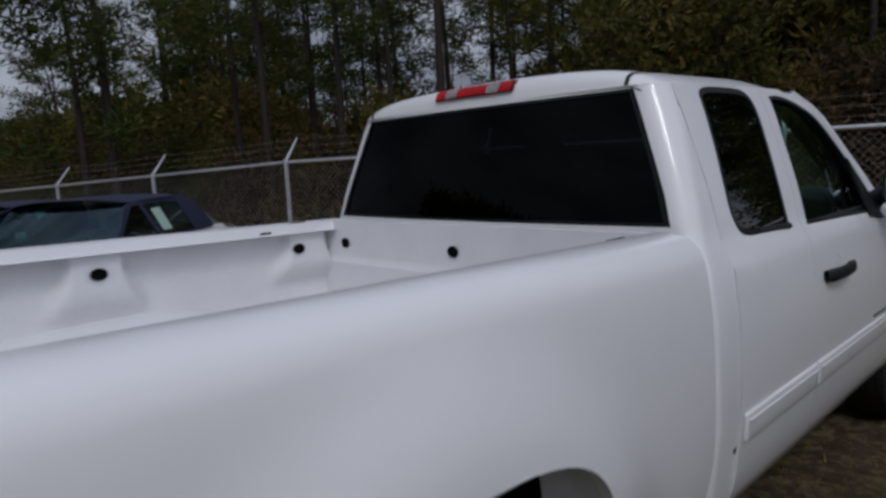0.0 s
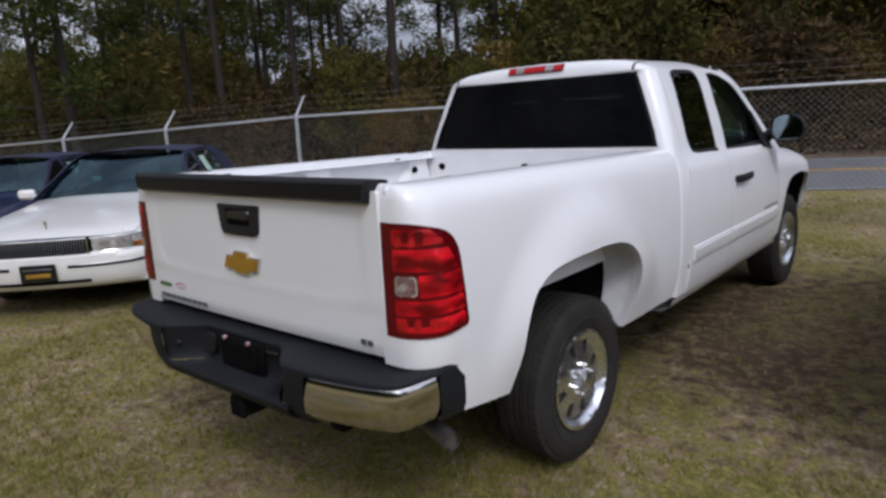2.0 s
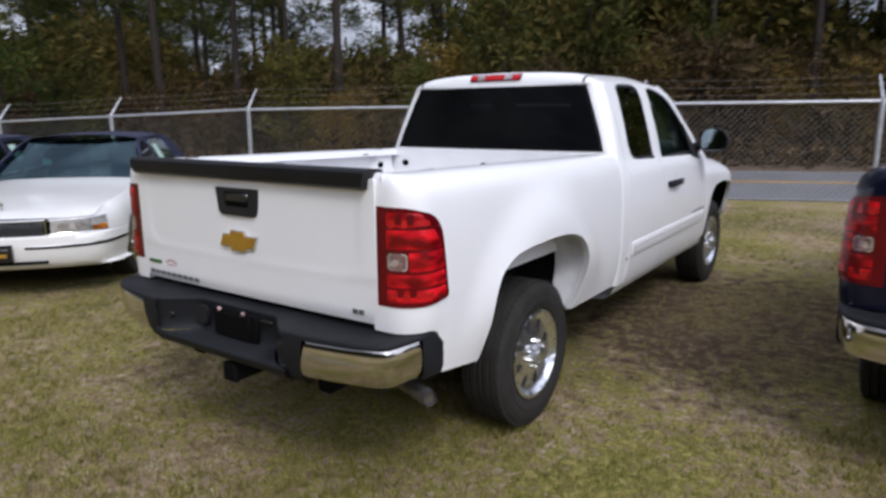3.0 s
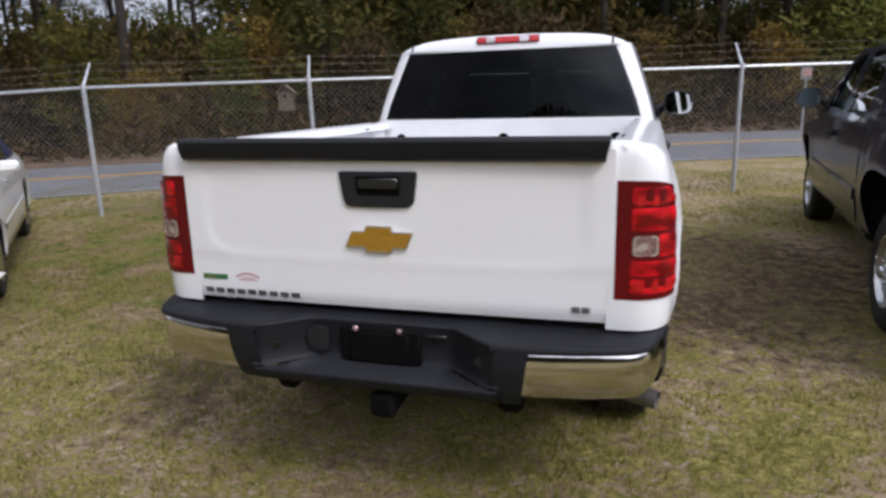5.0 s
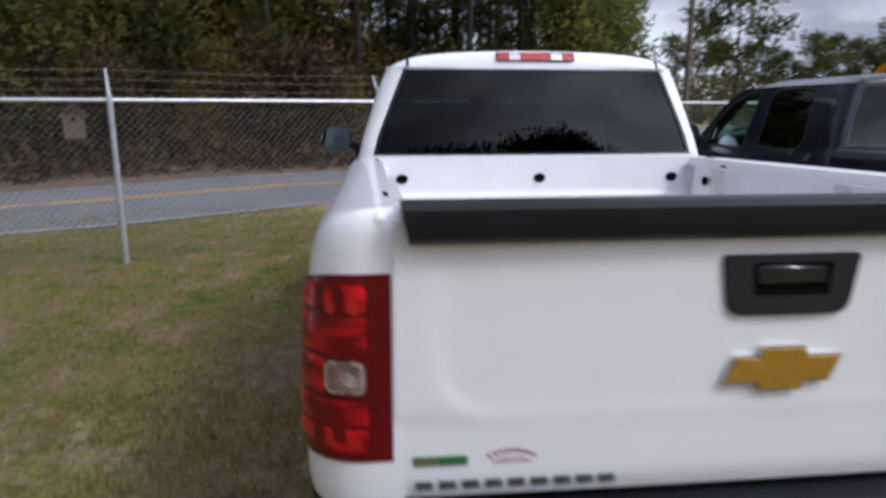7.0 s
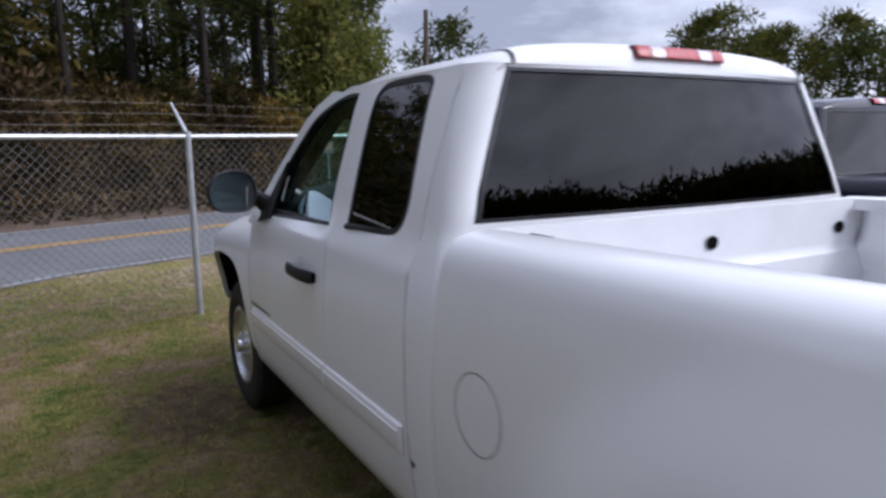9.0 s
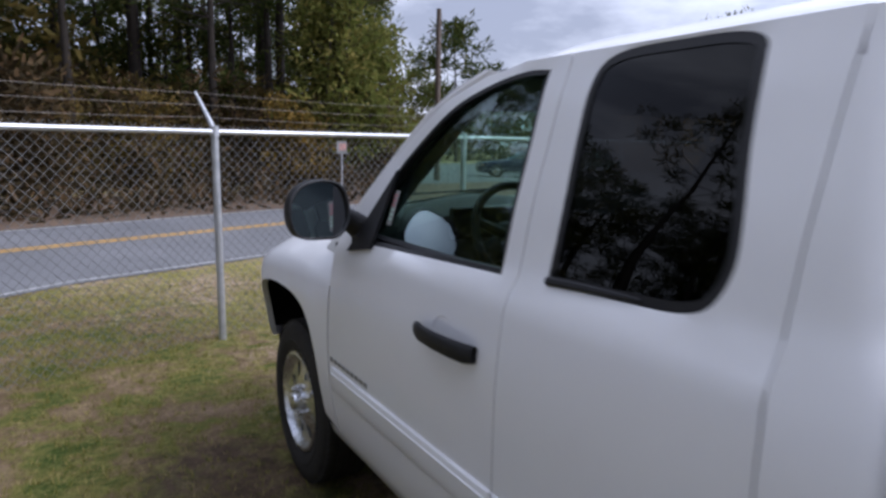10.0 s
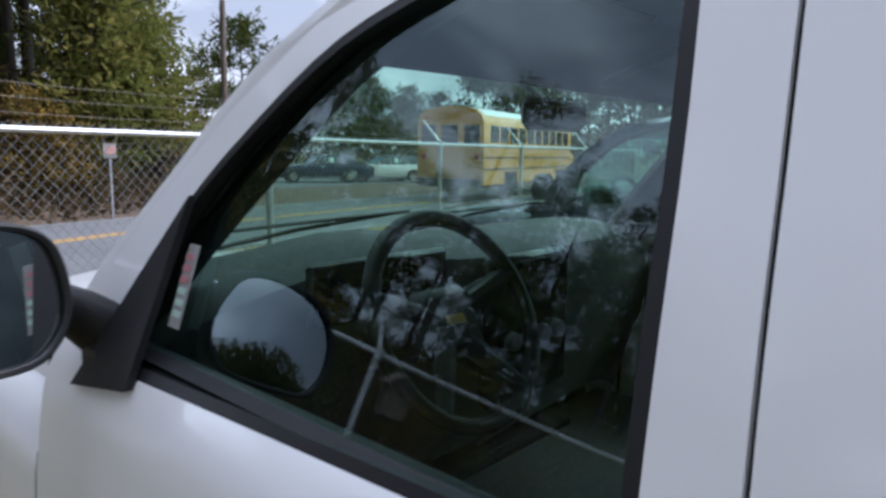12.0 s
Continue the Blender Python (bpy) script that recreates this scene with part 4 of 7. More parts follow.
        housing.grid([[(m * x, my + q + turn * facing(x, z), z) for x, z in sized(sc)] for q, sc, turn in ((0.010, 0.935, 1.0), (0.0, 0.955, 1.0), (0.002, 0.985, 1.0), (0.012, 1.0, 1.0), (0.05, 1.0, 0.95), (0.085, 0.90, 0.75), (0.110, 0.66, 0.6), (0.120, 0.2, 0.6))], close=True)
        mirror = P("door_mirror", housing, BLACK_PLASTIC, "black folding door mirror")
        part("mirror_glass", skin(sized(0.945), [], lambda x, z: (m * x, my + 0.008 + 0.10 * (x - 1.084) ** 2 + facing(x, z), z), 0.03), MIRROR, mirror)
        part("mirror_rim", Shape().tube([(m * x, my + 0.001 + facing(x, z), z) for x, z in sized(0.955) + sized(0.955)[:1]], 0.005, 6, caps=False), BLACK_PLASTIC, mirror)
        arm = Shape().grid([[(m * (x + 0.015 * math.cos(t)), my + dy + 0.035 * math.cos(t), z + h * math.sin(t)) for t in np.linspace(0, 2 * math.pi, 15)[:-1]] for x, dy, z, h in ((1.010, 0.120, 1.368, 0.030), (0.965, 0.125, 1.345, 0.038), (0.930, 0.115, 1.315, 0.052), (0.905, 0.100, 1.290, 0.060))], close=True)
        part("mirror_arm", arm, BLACK_PLASTIC, mirror)
        foot = Shape().box((m * 0.925, my + 0.100, 1.262), (0.035, 0.085, 0.075), 0.015)
        part("mirror_foot", foot, BLACK_PLASTIC, mirror)
        # roof ditch
        ditch = Shape().grid([[roof_place(m * x, t, ext, ry, 0.002) for t in (0, 1, 2, 3, 4, 5)] for x in (0.636, 0.642, 0.650)])
        P("roof_ditch", ditch, BLACK_PLASTIC)
        put_wheel(TRUCK_WHEEL, truck, (m * 0.812, 0.03, WHEEL_R), m < 0)
        put_wheel(TRUCK_WHEEL, truck, (m * 0.772, AXLE, WHEEL_R), m < 0)
        if m < 0:
            ringo = [(0.822 + 0.100 * math.cos(t), 0.967 + 0.100 * math.sin(t)) for t in np.linspace(0, 2 * math.pi, 41)[:-1]]
            part("fuel_door_gap", ring_strip(ringo, in_from(ringo, 0.003), lambda u, s: bed_place(u, s, m, 0.0012)), BADGE_GREY, bedside)

    # cab back with rear window, corner pillars
    def back_place(u, z, out=0.0):
        m, q = (1 if u >= 0 else -1), abs(u)
        w, yb, r = cab_profile(z), ry(1.084 + 0.19 * max(0.0, z - 1.37) - 0.03 * smoothstep(1.37, 1.2, z)), 0.085 - 0.016 * (1 - smoothstep(1.40, 1.75, z)) - 0.035 * smoothstep(1.36, 1.24, z)
        if q <= 1:
            return (m * q * (w - r), yb - out - 0.035 * (1 - q * q), z)
        if q <= 2:
            a = (q - 1) * math.pi / 2
            return (m * (w - r + (r + out) * math.sin(a)), yb + r - (r + out) * math.cos(a), z)
        return (m * (w + out), yb + r + (ry(seam_y(z)) - 0.002 - yb - r) * (q - 2), z)

    us = [*np.linspace(-3, -2, 4), *np.linspace(-2, -1, 8)[1:], *np.linspace(-1, 1, 17)[1:], *np.linspace(1, 2, 8)[1:], *np.linspace(2, 3, 4)[1:]]
    zs = [0.52, 0.8, 1.1, 1.25, 1.32, 1.372, 1.46, 1.55, 1.64, 1.73, 1.794, 1.806]
    hole = lambda i, j: 1.36 < zs[i] < 1.79 and abs((us[j] + us[j + 1]) / 2) < 1
    back = P("cab_back", Shape().grid([[back_place(u, z) for u in us] for z in zs], skip=hole), paint, "rear wall of the cab with rounded corner pillars" if hero else "")
    wz = [z for z in zs if 1.37 < z < 1.8]
    part("rear_window", Shape().grid([[back_place(u, z, -0.006) for u in np.linspace(-1.02, 1.02, 17)] for z in (1.365, *wz[1:-1], 1.800)]), PRIVACY, back, "dark tinted rear window")
    frame_pts = [(u, 1.374) for u in np.linspace(-0.995, 0.995, 16)] + [(0.995, z) for z in (1.5, 1.65)] + [(u, 1.792) for u in np.linspace(0.995, -0.995, 16)] + [(-0.995, z) for z in (1.65, 1.5)]
    inner_pts = [(u * 0.982, 1.583 + (z - 1.583) * 0.955) for u, z in frame_pts]
    part("window_seal", ring_strip(frame_pts, inner_pts, lambda u, z: back_place(u, z, 0.002)), BLACK_GLOSS, back)
    # roof
    half = [roof_profile(t)[0] for t in np.linspace(0.77, 0.0, 15)]
    across = [-x for x in half] + half[::-1][1:]
    rows = [[roof_place(x, t, ext, ry) for x in across] for t in range(len(ROOF_ROWS))]
    P("roof", Shape().grid(rows), paint, "white cab roof" if hero else "")
    # high brake lamp
    def lamp_place(x, z, o):
        y = float(np.interp(z, [1.803, 1.830, 1.859, 1.880, 1.890], [1.166, 1.171, 1.182, 1.205, 1.25]))
        return (x, ry(y) - 0.035 * (1 - (x / 0.745) ** 2) - o, z + 0.3 * o)

    def lamp_strip(x0, x1, z0, z1, o):
        out = rounded([(x0, z0), (x1, z0), (x1, z1), (x0, z1)], 0.008, 3)
        return skin(out, [], lambda x, z: lamp_place(x, z, o), 0.02, lambda p: p + Vector((0, 0.02, 0)))

    brake = P("brake_lamp", lamp_strip(-0.200, 0.200, 1.831, 1.874, 0.010), DEEP_RED, "high red brake lamp with clear cargo lights")
    for x0, x1, mat in ((-0.194, -0.140, RED_GLINT), (-0.136, -0.078, LENS_WHITE), (-0.074, 0.074, RED_GLINT), (0.078, 0.136, LENS_WHITE), (0.140, 0.194, RED_GLINT)):
        part("lens", lamp_strip(x0, x1, 1.835, 1.870, 0.015), mat, brake)
    # windscreen between the front pillars
    edge = hermite([(1.205, 3.03), (1.28, 2.965), (1.40, 2.868), (1.52, 2.755), (1.63, 2.64), (1.72, 2.50), (1.785, 2.335), (1.812, 2.25)])

    def screen_place(a, z):
        x, _, _ = cab_place(edge(z), min(z, 1.795), 1)
        x -= 0.012
        return (a * x, edge(z) + 0.145 * (1 - a * a) + 0.02 * (1 - a * a) * smoothstep(1.6, 1.81, z), z + 0.012 * (1 - a * a) * smoothstep(1.6, 1.8, z) + 0.15 * (1 - abs(a) ** 4) * (1 - smoothstep(1.2, 1.6, z)))

    P("windscreen", Shape().grid([[screen_place(a, z) for a in np.linspace(-0.985, 0.985, 17)] for z in np.linspace(1.205, 1.786, 12)]), SCREEN, "windscreen")
    for m in (-1, 1):
        pil = Shape()
        rows = []
        for z in np.linspace(1.205, 1.800, 12):
            y = edge(z)
            ox, _, _ = cab_place(y, z, 1)
            rows.append([(m * ox, y - 0.012, z), (m * (ox - 0.004), y + 0.012, z + 0.006), (m * (ox - 0.035), y + 0.028, z + 0.006), (m * (ox - 0.050), y + 0.012, z), (m * (ox - 0.060), y - 0.055, z - 0.015), (m * (ox - 0.022), y - 0.085, z - 0.02)])
        pil.grid(rows, close=True)
        P("windscreen_pillar", pil, paint)
        trim = Shape().grid([[(p[0] - m * dx, p[1] - dy, p[2]) for dx, dy in ((0.045, -0.006), (0.125, 0.004), (0.158, 0.040), (0.120, 0.095), (0.045, 0.120))] for p in (cab_place(edge(z), z, m) for z in np.linspace(1.22, 1.79, 10))])
        P("pillar_trim", trim, DASH)
    # bonnet, nose
    rows = []
    for y in np.linspace(2.99, 4.46, 12):
        top = 1.205 - 0.09 * smoothstep(3.0, 4.45, y)
        rows.append([(x * bonnet_half(y) / 0.79, y + 0.09 * (1 - (x / 0.79) ** 2) * (1 if y > 4.3 else 0.6), top - 0.006 + (0.045 + 0.075 * smoothstep(4.4, 3.0, y)) * (1 - abs(x / 0.79) ** 3) - 0.10 * smoothstep(4.25, 4.5, y)) for x in np.linspace(-0.79, 0.79, 15)])
    P("bonnet", Shape().grid(rows), paint)
    P("cowl", Shape().grid([[(x, y + 0.15 * (1 - (x / 0.85) ** 2), z + 0.145 * (1 - (x / 0.85) ** 4)) for x in np.linspace(-0.85, 0.85, 11)] for y, z in ((2.94, 1.20), (3.02, 1.195), (3.06, 1.20))]), BLACK_PLASTIC)
    for x0 in (-0.62, 0.02):
        wiper = Shape().tube([(x0, 3.13, 1.35), (x0 + 0.28, 3.12, 1.385), (x0 + 0.55, 3.09, 1.41)], 0.006, 6).tube([(x0 + 0.02, 3.12, 1.392), (x0 + 0.30, 3.11, 1.402), (x0 + 0.60, 3.07, 1.415)], 0.005, 6)
        P("wiper", wiper, BLACK_PLASTIC)
    nose_y = hermite([(0.0, 4.56), (0.35, 4.54), (0.55, 4.49), (0.68, 4.42), (0.76, 4.33), (0.82, 4.20)])
    grille = P("grille", Shape().grid([[(x, nose_y(abs(x)) - d, z) for x in np.linspace(-0.55, 0.55, 17)] for z, d in ((0.72, 0.03), (0.74, 0.0), (0.98, 0.02), (1.06, 0.06))]), BLACK_PLASTIC)
    part("grille_bar", Shape().box((0, nose_y(0.3) + 0.015, 0.89), (1.02, 0.03, 0.055), 0.01), CHROME, grille)
    P("front_bumper", Shape().grid([[(x * 0.97, nose_y(abs(x)) + 0.06 - d, z) for x in np.linspace(-0.82, 0.82, 31)] for z, d in ((0.72, 0.09), (0.715, 0.02), (0.69, 0.0), (0.55, 0.0), (0.48, 0.03), (0.44, 0.09))]), CHROME)
    for m in (-1, 1):
        P("headlamp", Shape().grid([[(m * x, nose_y(x) + 0.006 - d, z) for x in np.linspace(0.56, 0.81, 10)] for z, d in ((0.78, 0.03), (0.79, 0.0), (0.93, 0.01), (1.05, 0.04), (1.06, 0.08))]), CLEAR_LENS)

    # bed floor, front wall
    rows = []
    for y in (-1.0, 0.99 - ext):
        rows.append([(x, y, 0.855 + 0.012 * (1 if (k // 2) % 2 else 0)) for k, x in enumerate(np.repeat(np.linspace(-0.82, 0.82, 25), 2)[1:-1])])
    P("bed_floor", Shape().grid(rows), inner_paint)
    rows = []
    for z in (0.855, 0.95, 1.10, 1.175, 1.195, 1.21, 1.26, 1.33, 1.352, 1.362, 1.362, 1.352):
        k = (z, len(rows))
        y = 0.992 - ext - 0.02 * (1 - smoothstep(1.17, 1.20, z)) + (0.045 if len(rows) >= 10 else 0.0)
        rows.append([(x, y, z) for x in np.linspace(-0.83, 0.83, 21)])
    bulk = P("bed_front_wall", Shape().grid(rows), inner_paint)
    for x in (-0.685, 0.0, 0.685):
        hole = Shape().add(*turned([(0.0, 0.0), (0.0, 0.021), (0.004, 0.025), (0.004, 0.019), (0.002, 0.017)], 20, 0, 0))
        hole.moved(Matrix.Translation((x, 0.9905 - ext, 1.262)) @ Matrix.Rotation(-math.pi / 2, 4, "Z") @ Matrix.Diagonal((1, 1.2, 0.9, 1)))
        part("tie_down_hole", hole, GAP_BLACK, bulk)

    # tailgate
    def gate_place(x, z, out=0.0):
        dent = smoothstep(0.130, 0.095, math.hypot(max(0.0, abs(x) - 0.598), max(0.0, 1.115 - z)))
        y = -1.066 - 0.010 * (1 - (x / 0.8) ** 2) - 0.004 * smoothstep(0.98, 1.0, z) + 0.0045 * dent + 0.012 * smoothstep(0.86, 0.80, z)
        return (x, y - out, z)

    gate_out = rounded([(-0.797, 0.818), (0.797, 0.818), (0.797, 1.395), (-0.797, 1.395)], 0.012)
    gate = P("tailgate", skin(gate_out, [], gate_place, 0.019, lambda p: p + Vector((0, 0.045, 0))), paint, "tailgate with black cap and gold emblem" if hero else "")
    part("inner_panel", Shape().box((0, -1.012, 1.11), (1.58, 0.012, 0.56), 0.004), inner_paint, gate)
    cap = Shape().grid([[(x * k, y, z) for x in np.linspace(-0.779, 0.779, 25)] for k, y, z in
                        ((0.982, -1.074, 1.352), (0.985, -1.094, 1.355), (0.988, -1.108, 1.366), (0.996, -1.112, 1.392), (1.003, -1.109, 1.420), (1.006, -1.099, 1.430), (1.006, -1.085, 1.433), (1.004, -1.03, 1.431), (0.995, -0.990, 1.424), (0.995, -0.985, 1.405))])
    n = 25
    for e in (0, n - 1):
        cap.add([cap.v[r * n + e] for r in range(10)], [tuple(range(10))])
    part("tailgate_cap", cap, CAP_PLASTIC, gate, "black plastic tailgate cap")
    bez = rounded([(-0.128, 1.194), (0.128, 1.194), (0.146, 1.318), (-0.146, 1.318)], [0.03, 0.03, 0.012, 0.012])
    rec = rounded([(-0.080, 1.232), (0.080, 1.232), (0.086, 1.302), (-0.086, 1.302)], 0.010)
    bezel = part("handle_bezel", skin(bez, [rec], lambda x, z: gate_place(x, z, 0.012 - 0.004 * smoothstep(0.04, 0.16, abs(x))), 0.03, lambda p: p + Vector((0, 0.014, 0))), BLACK_PLASTIC, gate, "black tailgate handle surround")
    part("handle", Shape().box((-0.0, -1.078, 1.276), (0.155, 0.022, 0.046), 0.008), BLACK_GLOSS, bezel)
    part("handle_recess", Shape().box((0, -1.0735, 1.267), (0.180, 0.010, 0.082), 0.003), GAP_BLACK, bezel)
    if hero:
        bow = [(-0.131, 1.049), (-0.052, 1.049), (-0.052, 1.032), (0.040, 1.032), (0.050, 1.049), (0.100, 1.049), (0.125, 1.107), (0.048, 1.107), (0.042, 1.127), (-0.050, 1.127), (-0.058, 1.107), (-0.106, 1.107)]
        emb = part("emblem", Shape().prism(bow, lambda x, z, c: gate_place(x, z, -0.012 + c), 0.026), CHROME_DULL, gate, "gold emblem with chrome edge", 30)
        inn = in_from(bow, 0.006)
        part("emblem_face", Shape().prism(inn, lambda x, z, c: gate_place(x, z, 0.012 + c), 0.005), GOLD, emb, "", 30)
        bx = lambda a, b, c: gate_place(a, b, 0.0005 + c)
        letter_bars("badge_letter", -0.757, 0.837, 0.415, 0.020, bx, 9, 0.42, BADGE_GREY, gate)
        letter_bars("trim_letter", 0.668, 0.852, 0.058, 0.020, bx, 2, 0.3, BADGE_GREY, gate)
        eco = part("green_badge", Shape().prism([(-0.762, 0.893), (-0.652, 0.893), (-0.652, 0.912), (-0.762, 0.912)], bx, 0.003), BADGE_GREEN, gate, "small green and grey badge", 30)
        letter_bars("badge_mark", -0.757, 0.897, 0.045, 0.011, lambda a, b, c: gate_place(a, b, 0.003 + c), 3, 0.4, CHROME_DULL, eco)
        st = Shape()
        for k in range(9):
            a = -0.612 + 0.0115 * k
            zc = 0.904 + 0.012 * (1 - ((k - 4) / 4) ** 2)
            st.prism([(a, zc), (a + 0.009, zc), (a + 0.009, zc + 0.008), (a, zc + 0.008)], bx, 0.001)
        st.prism([(-0.602, 0.893), (-0.520, 0.893), (-0.520, 0.8965), (-0.602, 0.8965)], bx, 0.001)
        st.prism([(-0.590, 0.902), (-0.532, 0.902), (-0.532, 0.9045), (-0.590, 0.9045)], bx, 0.001)
        part("dealer_sticker", st, STICKER_RED, gate, "faded red printed sticker as bars", 30)
    # bumper
    bumper = P("rear_bumper", centre_step(), STEP_PLASTIC, "charcoal plastic step bumper with chrome corners")
    for m in (-1, 1):
        part("chrome_corner", chrome_corner(m), CHROME_DULL, bumper, "weathered chrome bumper corner")
        part("corner_end", corner_end(m), STEP_PLASTIC, bumper)
        bolt = Shape().add(*turned([(0, 0.020), (0.012, 0.018), (0.016, 0.0)], 12, 0, 0)).moved(Matrix.Translation((m * 0.385, -1.205, 0.705)) @ Matrix.Rotation(-math.pi / 2, 4, "Z"))
        part("bolt", bolt, BLACK_GLOSS, bumper)
    for m in (-1, 1):
        part("step_pad", step_pad(m), STEP_PLASTIC, bumper)
    # raised near-black blocks stand for the shade of the hollow plate recess
    part("plate_recess", Shape().box((0, -1.134, 0.700), (0.31, 0.02, 0.135), 0.012).box((0, -1.146, 0.695), (0.225, 0.012, 0.115), 0.006), GAP_BLACK, bumper)
    for x in (-0.083, 0.083):
        part("plate_lamp", Shape().box((x, -1.156, 0.768), (0.020, 0.02, 0.020), 0.005), CLEAR_LENS if hero else BLACK_PLASTIC, bumper)
    sock = Shape().prism(rounded([(-0.275, 0.668), (-0.200, 0.668), (-0.195, 0.757), (-0.280, 0.757)], 0.03), lambda a, z, c: (a, notch(a) - 0.002 - c, z), 0.016)
    part("trailer_socket", sock, BLACK_PLASTIC, bumper)
    part("step_label", Shape().box((0.215, -1.136, 0.752), (0.075, 0.012, 0.012), 0.002), BLACK_GLOSS, bumper)
    hitch = Shape().box((0.022, -1.04, 0.500), (0.085, 0.34, 0.085), 0.01).box((0, -0.88, 0.61), (0.60, 0.09, 0.08), 0.02).box((0.022, -1.195, 0.500), (0.092, 0.03, 0.092), 0.01)
    P("hitch_receiver", hitch, UNDERBODY, "black hitch receiver tube")
    P("hitch_mouth", Shape().box((0.022, -1.212, 0.500), (0.056, 0.01, 0.056), 0.003), GAP_BLACK)
    ex = Shape().tube([(0.60, -0.30, 0.60), (0.62, -0.62, 0.575), (0.68, -0.82, 0.540), (0.78, -0.895, 0.524), (0.955, -0.945, 0.506)], 0.034, 18, caps=False).tube([(0.945, -0.942, 0.507), (0.78, -0.895, 0.524)], 0.029, 18, caps=True)
    P("exhaust_pipe", ex, STEEL, "bare steel exhaust tailpipe")
    # underbody
    under = Shape()
    for m in (-1, 1):
        under.box((m * 0.45, 1.6, 0.52), (0.09, 5.3, 0.16), 0.02)
    under.box((0, 1.9, 0.60), (1.40, 2.6, 0.10), 0.03).box((0, 3.6, 0.62), (1.05, 1.5, 0.36), 0.05).box((0, -0.2, 0.74), (1.15, 1.7, 0.12), 0.02)
    under.tube([(-0.72, 0, 0.39), (0.72, 0, 0.39)], 0.055, 12).tube([(-0.16, 0, 0.39), (0.16, 0, 0.39)], 0.14, 16)
    under.tube([(-0.72, AXLE, 0.36), (0.72, AXLE, 0.36)], 0.045, 10)
    P("chassis", under, UNDERBODY)
    build_cabin(truck, P)
    return truck


BUMPER = [(0.43, -1.250), (0.55, -1.245), (0.68, -1.226), (0.80, -1.200), (0.875, -1.174), (0.915, -1.146), (0.936, -1.105), (0.954, -1.045), (0.967, -0.985), (0.974, -0.930), (0.976, -0.885)]
bumper_way = hermite([(k, p) for k, p in enumerate(BUMPER)])


def bumper_place(t, d):
    """A place on the bumper's outline, t along it and d inward."""
    (xa, ya), (xb, yb) = bumper_way(t - 0.15), bumper_way(t + 0.15)
    n = Vector((yb - ya, xa - xb)).normalized()
    x, y = bumper_way(t)
    return x - n.x * d, y - n.y * d


def step_pad(m):
    """The flat dark top pad of the bumper, its rounded edge and its wrapped end."""
    rows = []
    for d, z, f in ((0.004, 0.760, 0), (-0.004, 0.766, 0), (-0.005, 0.776, 0), (0.0, 0.784, 0), (0.012, 0.788, 0), (0.012, 0.788, 0.25), (0.012, 0.788, 0.5), (0.012, 0.788, 0.75), (0.012, 0.790, 1)):
        row = []
        for t in np.linspace(0, 10, 46):
            x, y = bumper_place(t, d)
            y += (max(y, -1.00) - y) * f if t < 7 else 0
            x += (min(x, 0.80) - x) * f if t >= 4 else 0
            row.append((m * x, y, z + 0.010 * smoothstep(4, 8, t) - 0.055 * smoothstep(8.8, 10.2, t)))
        rows.append(row)
    return Shape().grid(rows)


def corner_end(m):
    """The black end of the bumper behind the chrome, up against the body."""
    return Shape().grid([[(m * (x + o), y, z - 0.06 * smoothstep(8.8, 10.2, t) * smoothstep(0.62, 0.77, z)) for t, (x, y) in ((t, bumper_place(t, 0.0)) for t in np.linspace(7.7, 10, 12))] for z, o in ((0.775, 0.003), (0.72, 0.004), (0.64, 0.002), (0.605, -0.010), (0.590, -0.05))])


def chrome_corner(m):
    rows = []
    for z, d in ((0.770, 0.024), (0.765, 0.015), (0.754, 0.0085), (0.735, 0.004), (0.715, 0.0012), (0.69, 0.0), (0.66, 0.0018), (0.635, 0.006), (0.618, 0.012), (0.606, 0.022), (0.599, 0.06)):
        row = []
        for k in np.linspace(0, 1, 40):
            x, y = bumper_place(0.85 - 0.30 * (0.77 - z) / 0.17 * (1 - k) + 7.0 * k, d)
            row.append((m * x, y, z + 0.010 * smoothstep(4, 8, 0.85 + 7.0 * k)))
        rows.append(row)
    return Shape().grid(rows)


def notch(x):
    """The front edge of the shelf over the sunken step."""
    return -1.128 - 0.122 * smoothstep(0.255, 0.455, abs(x)) ** 0.8


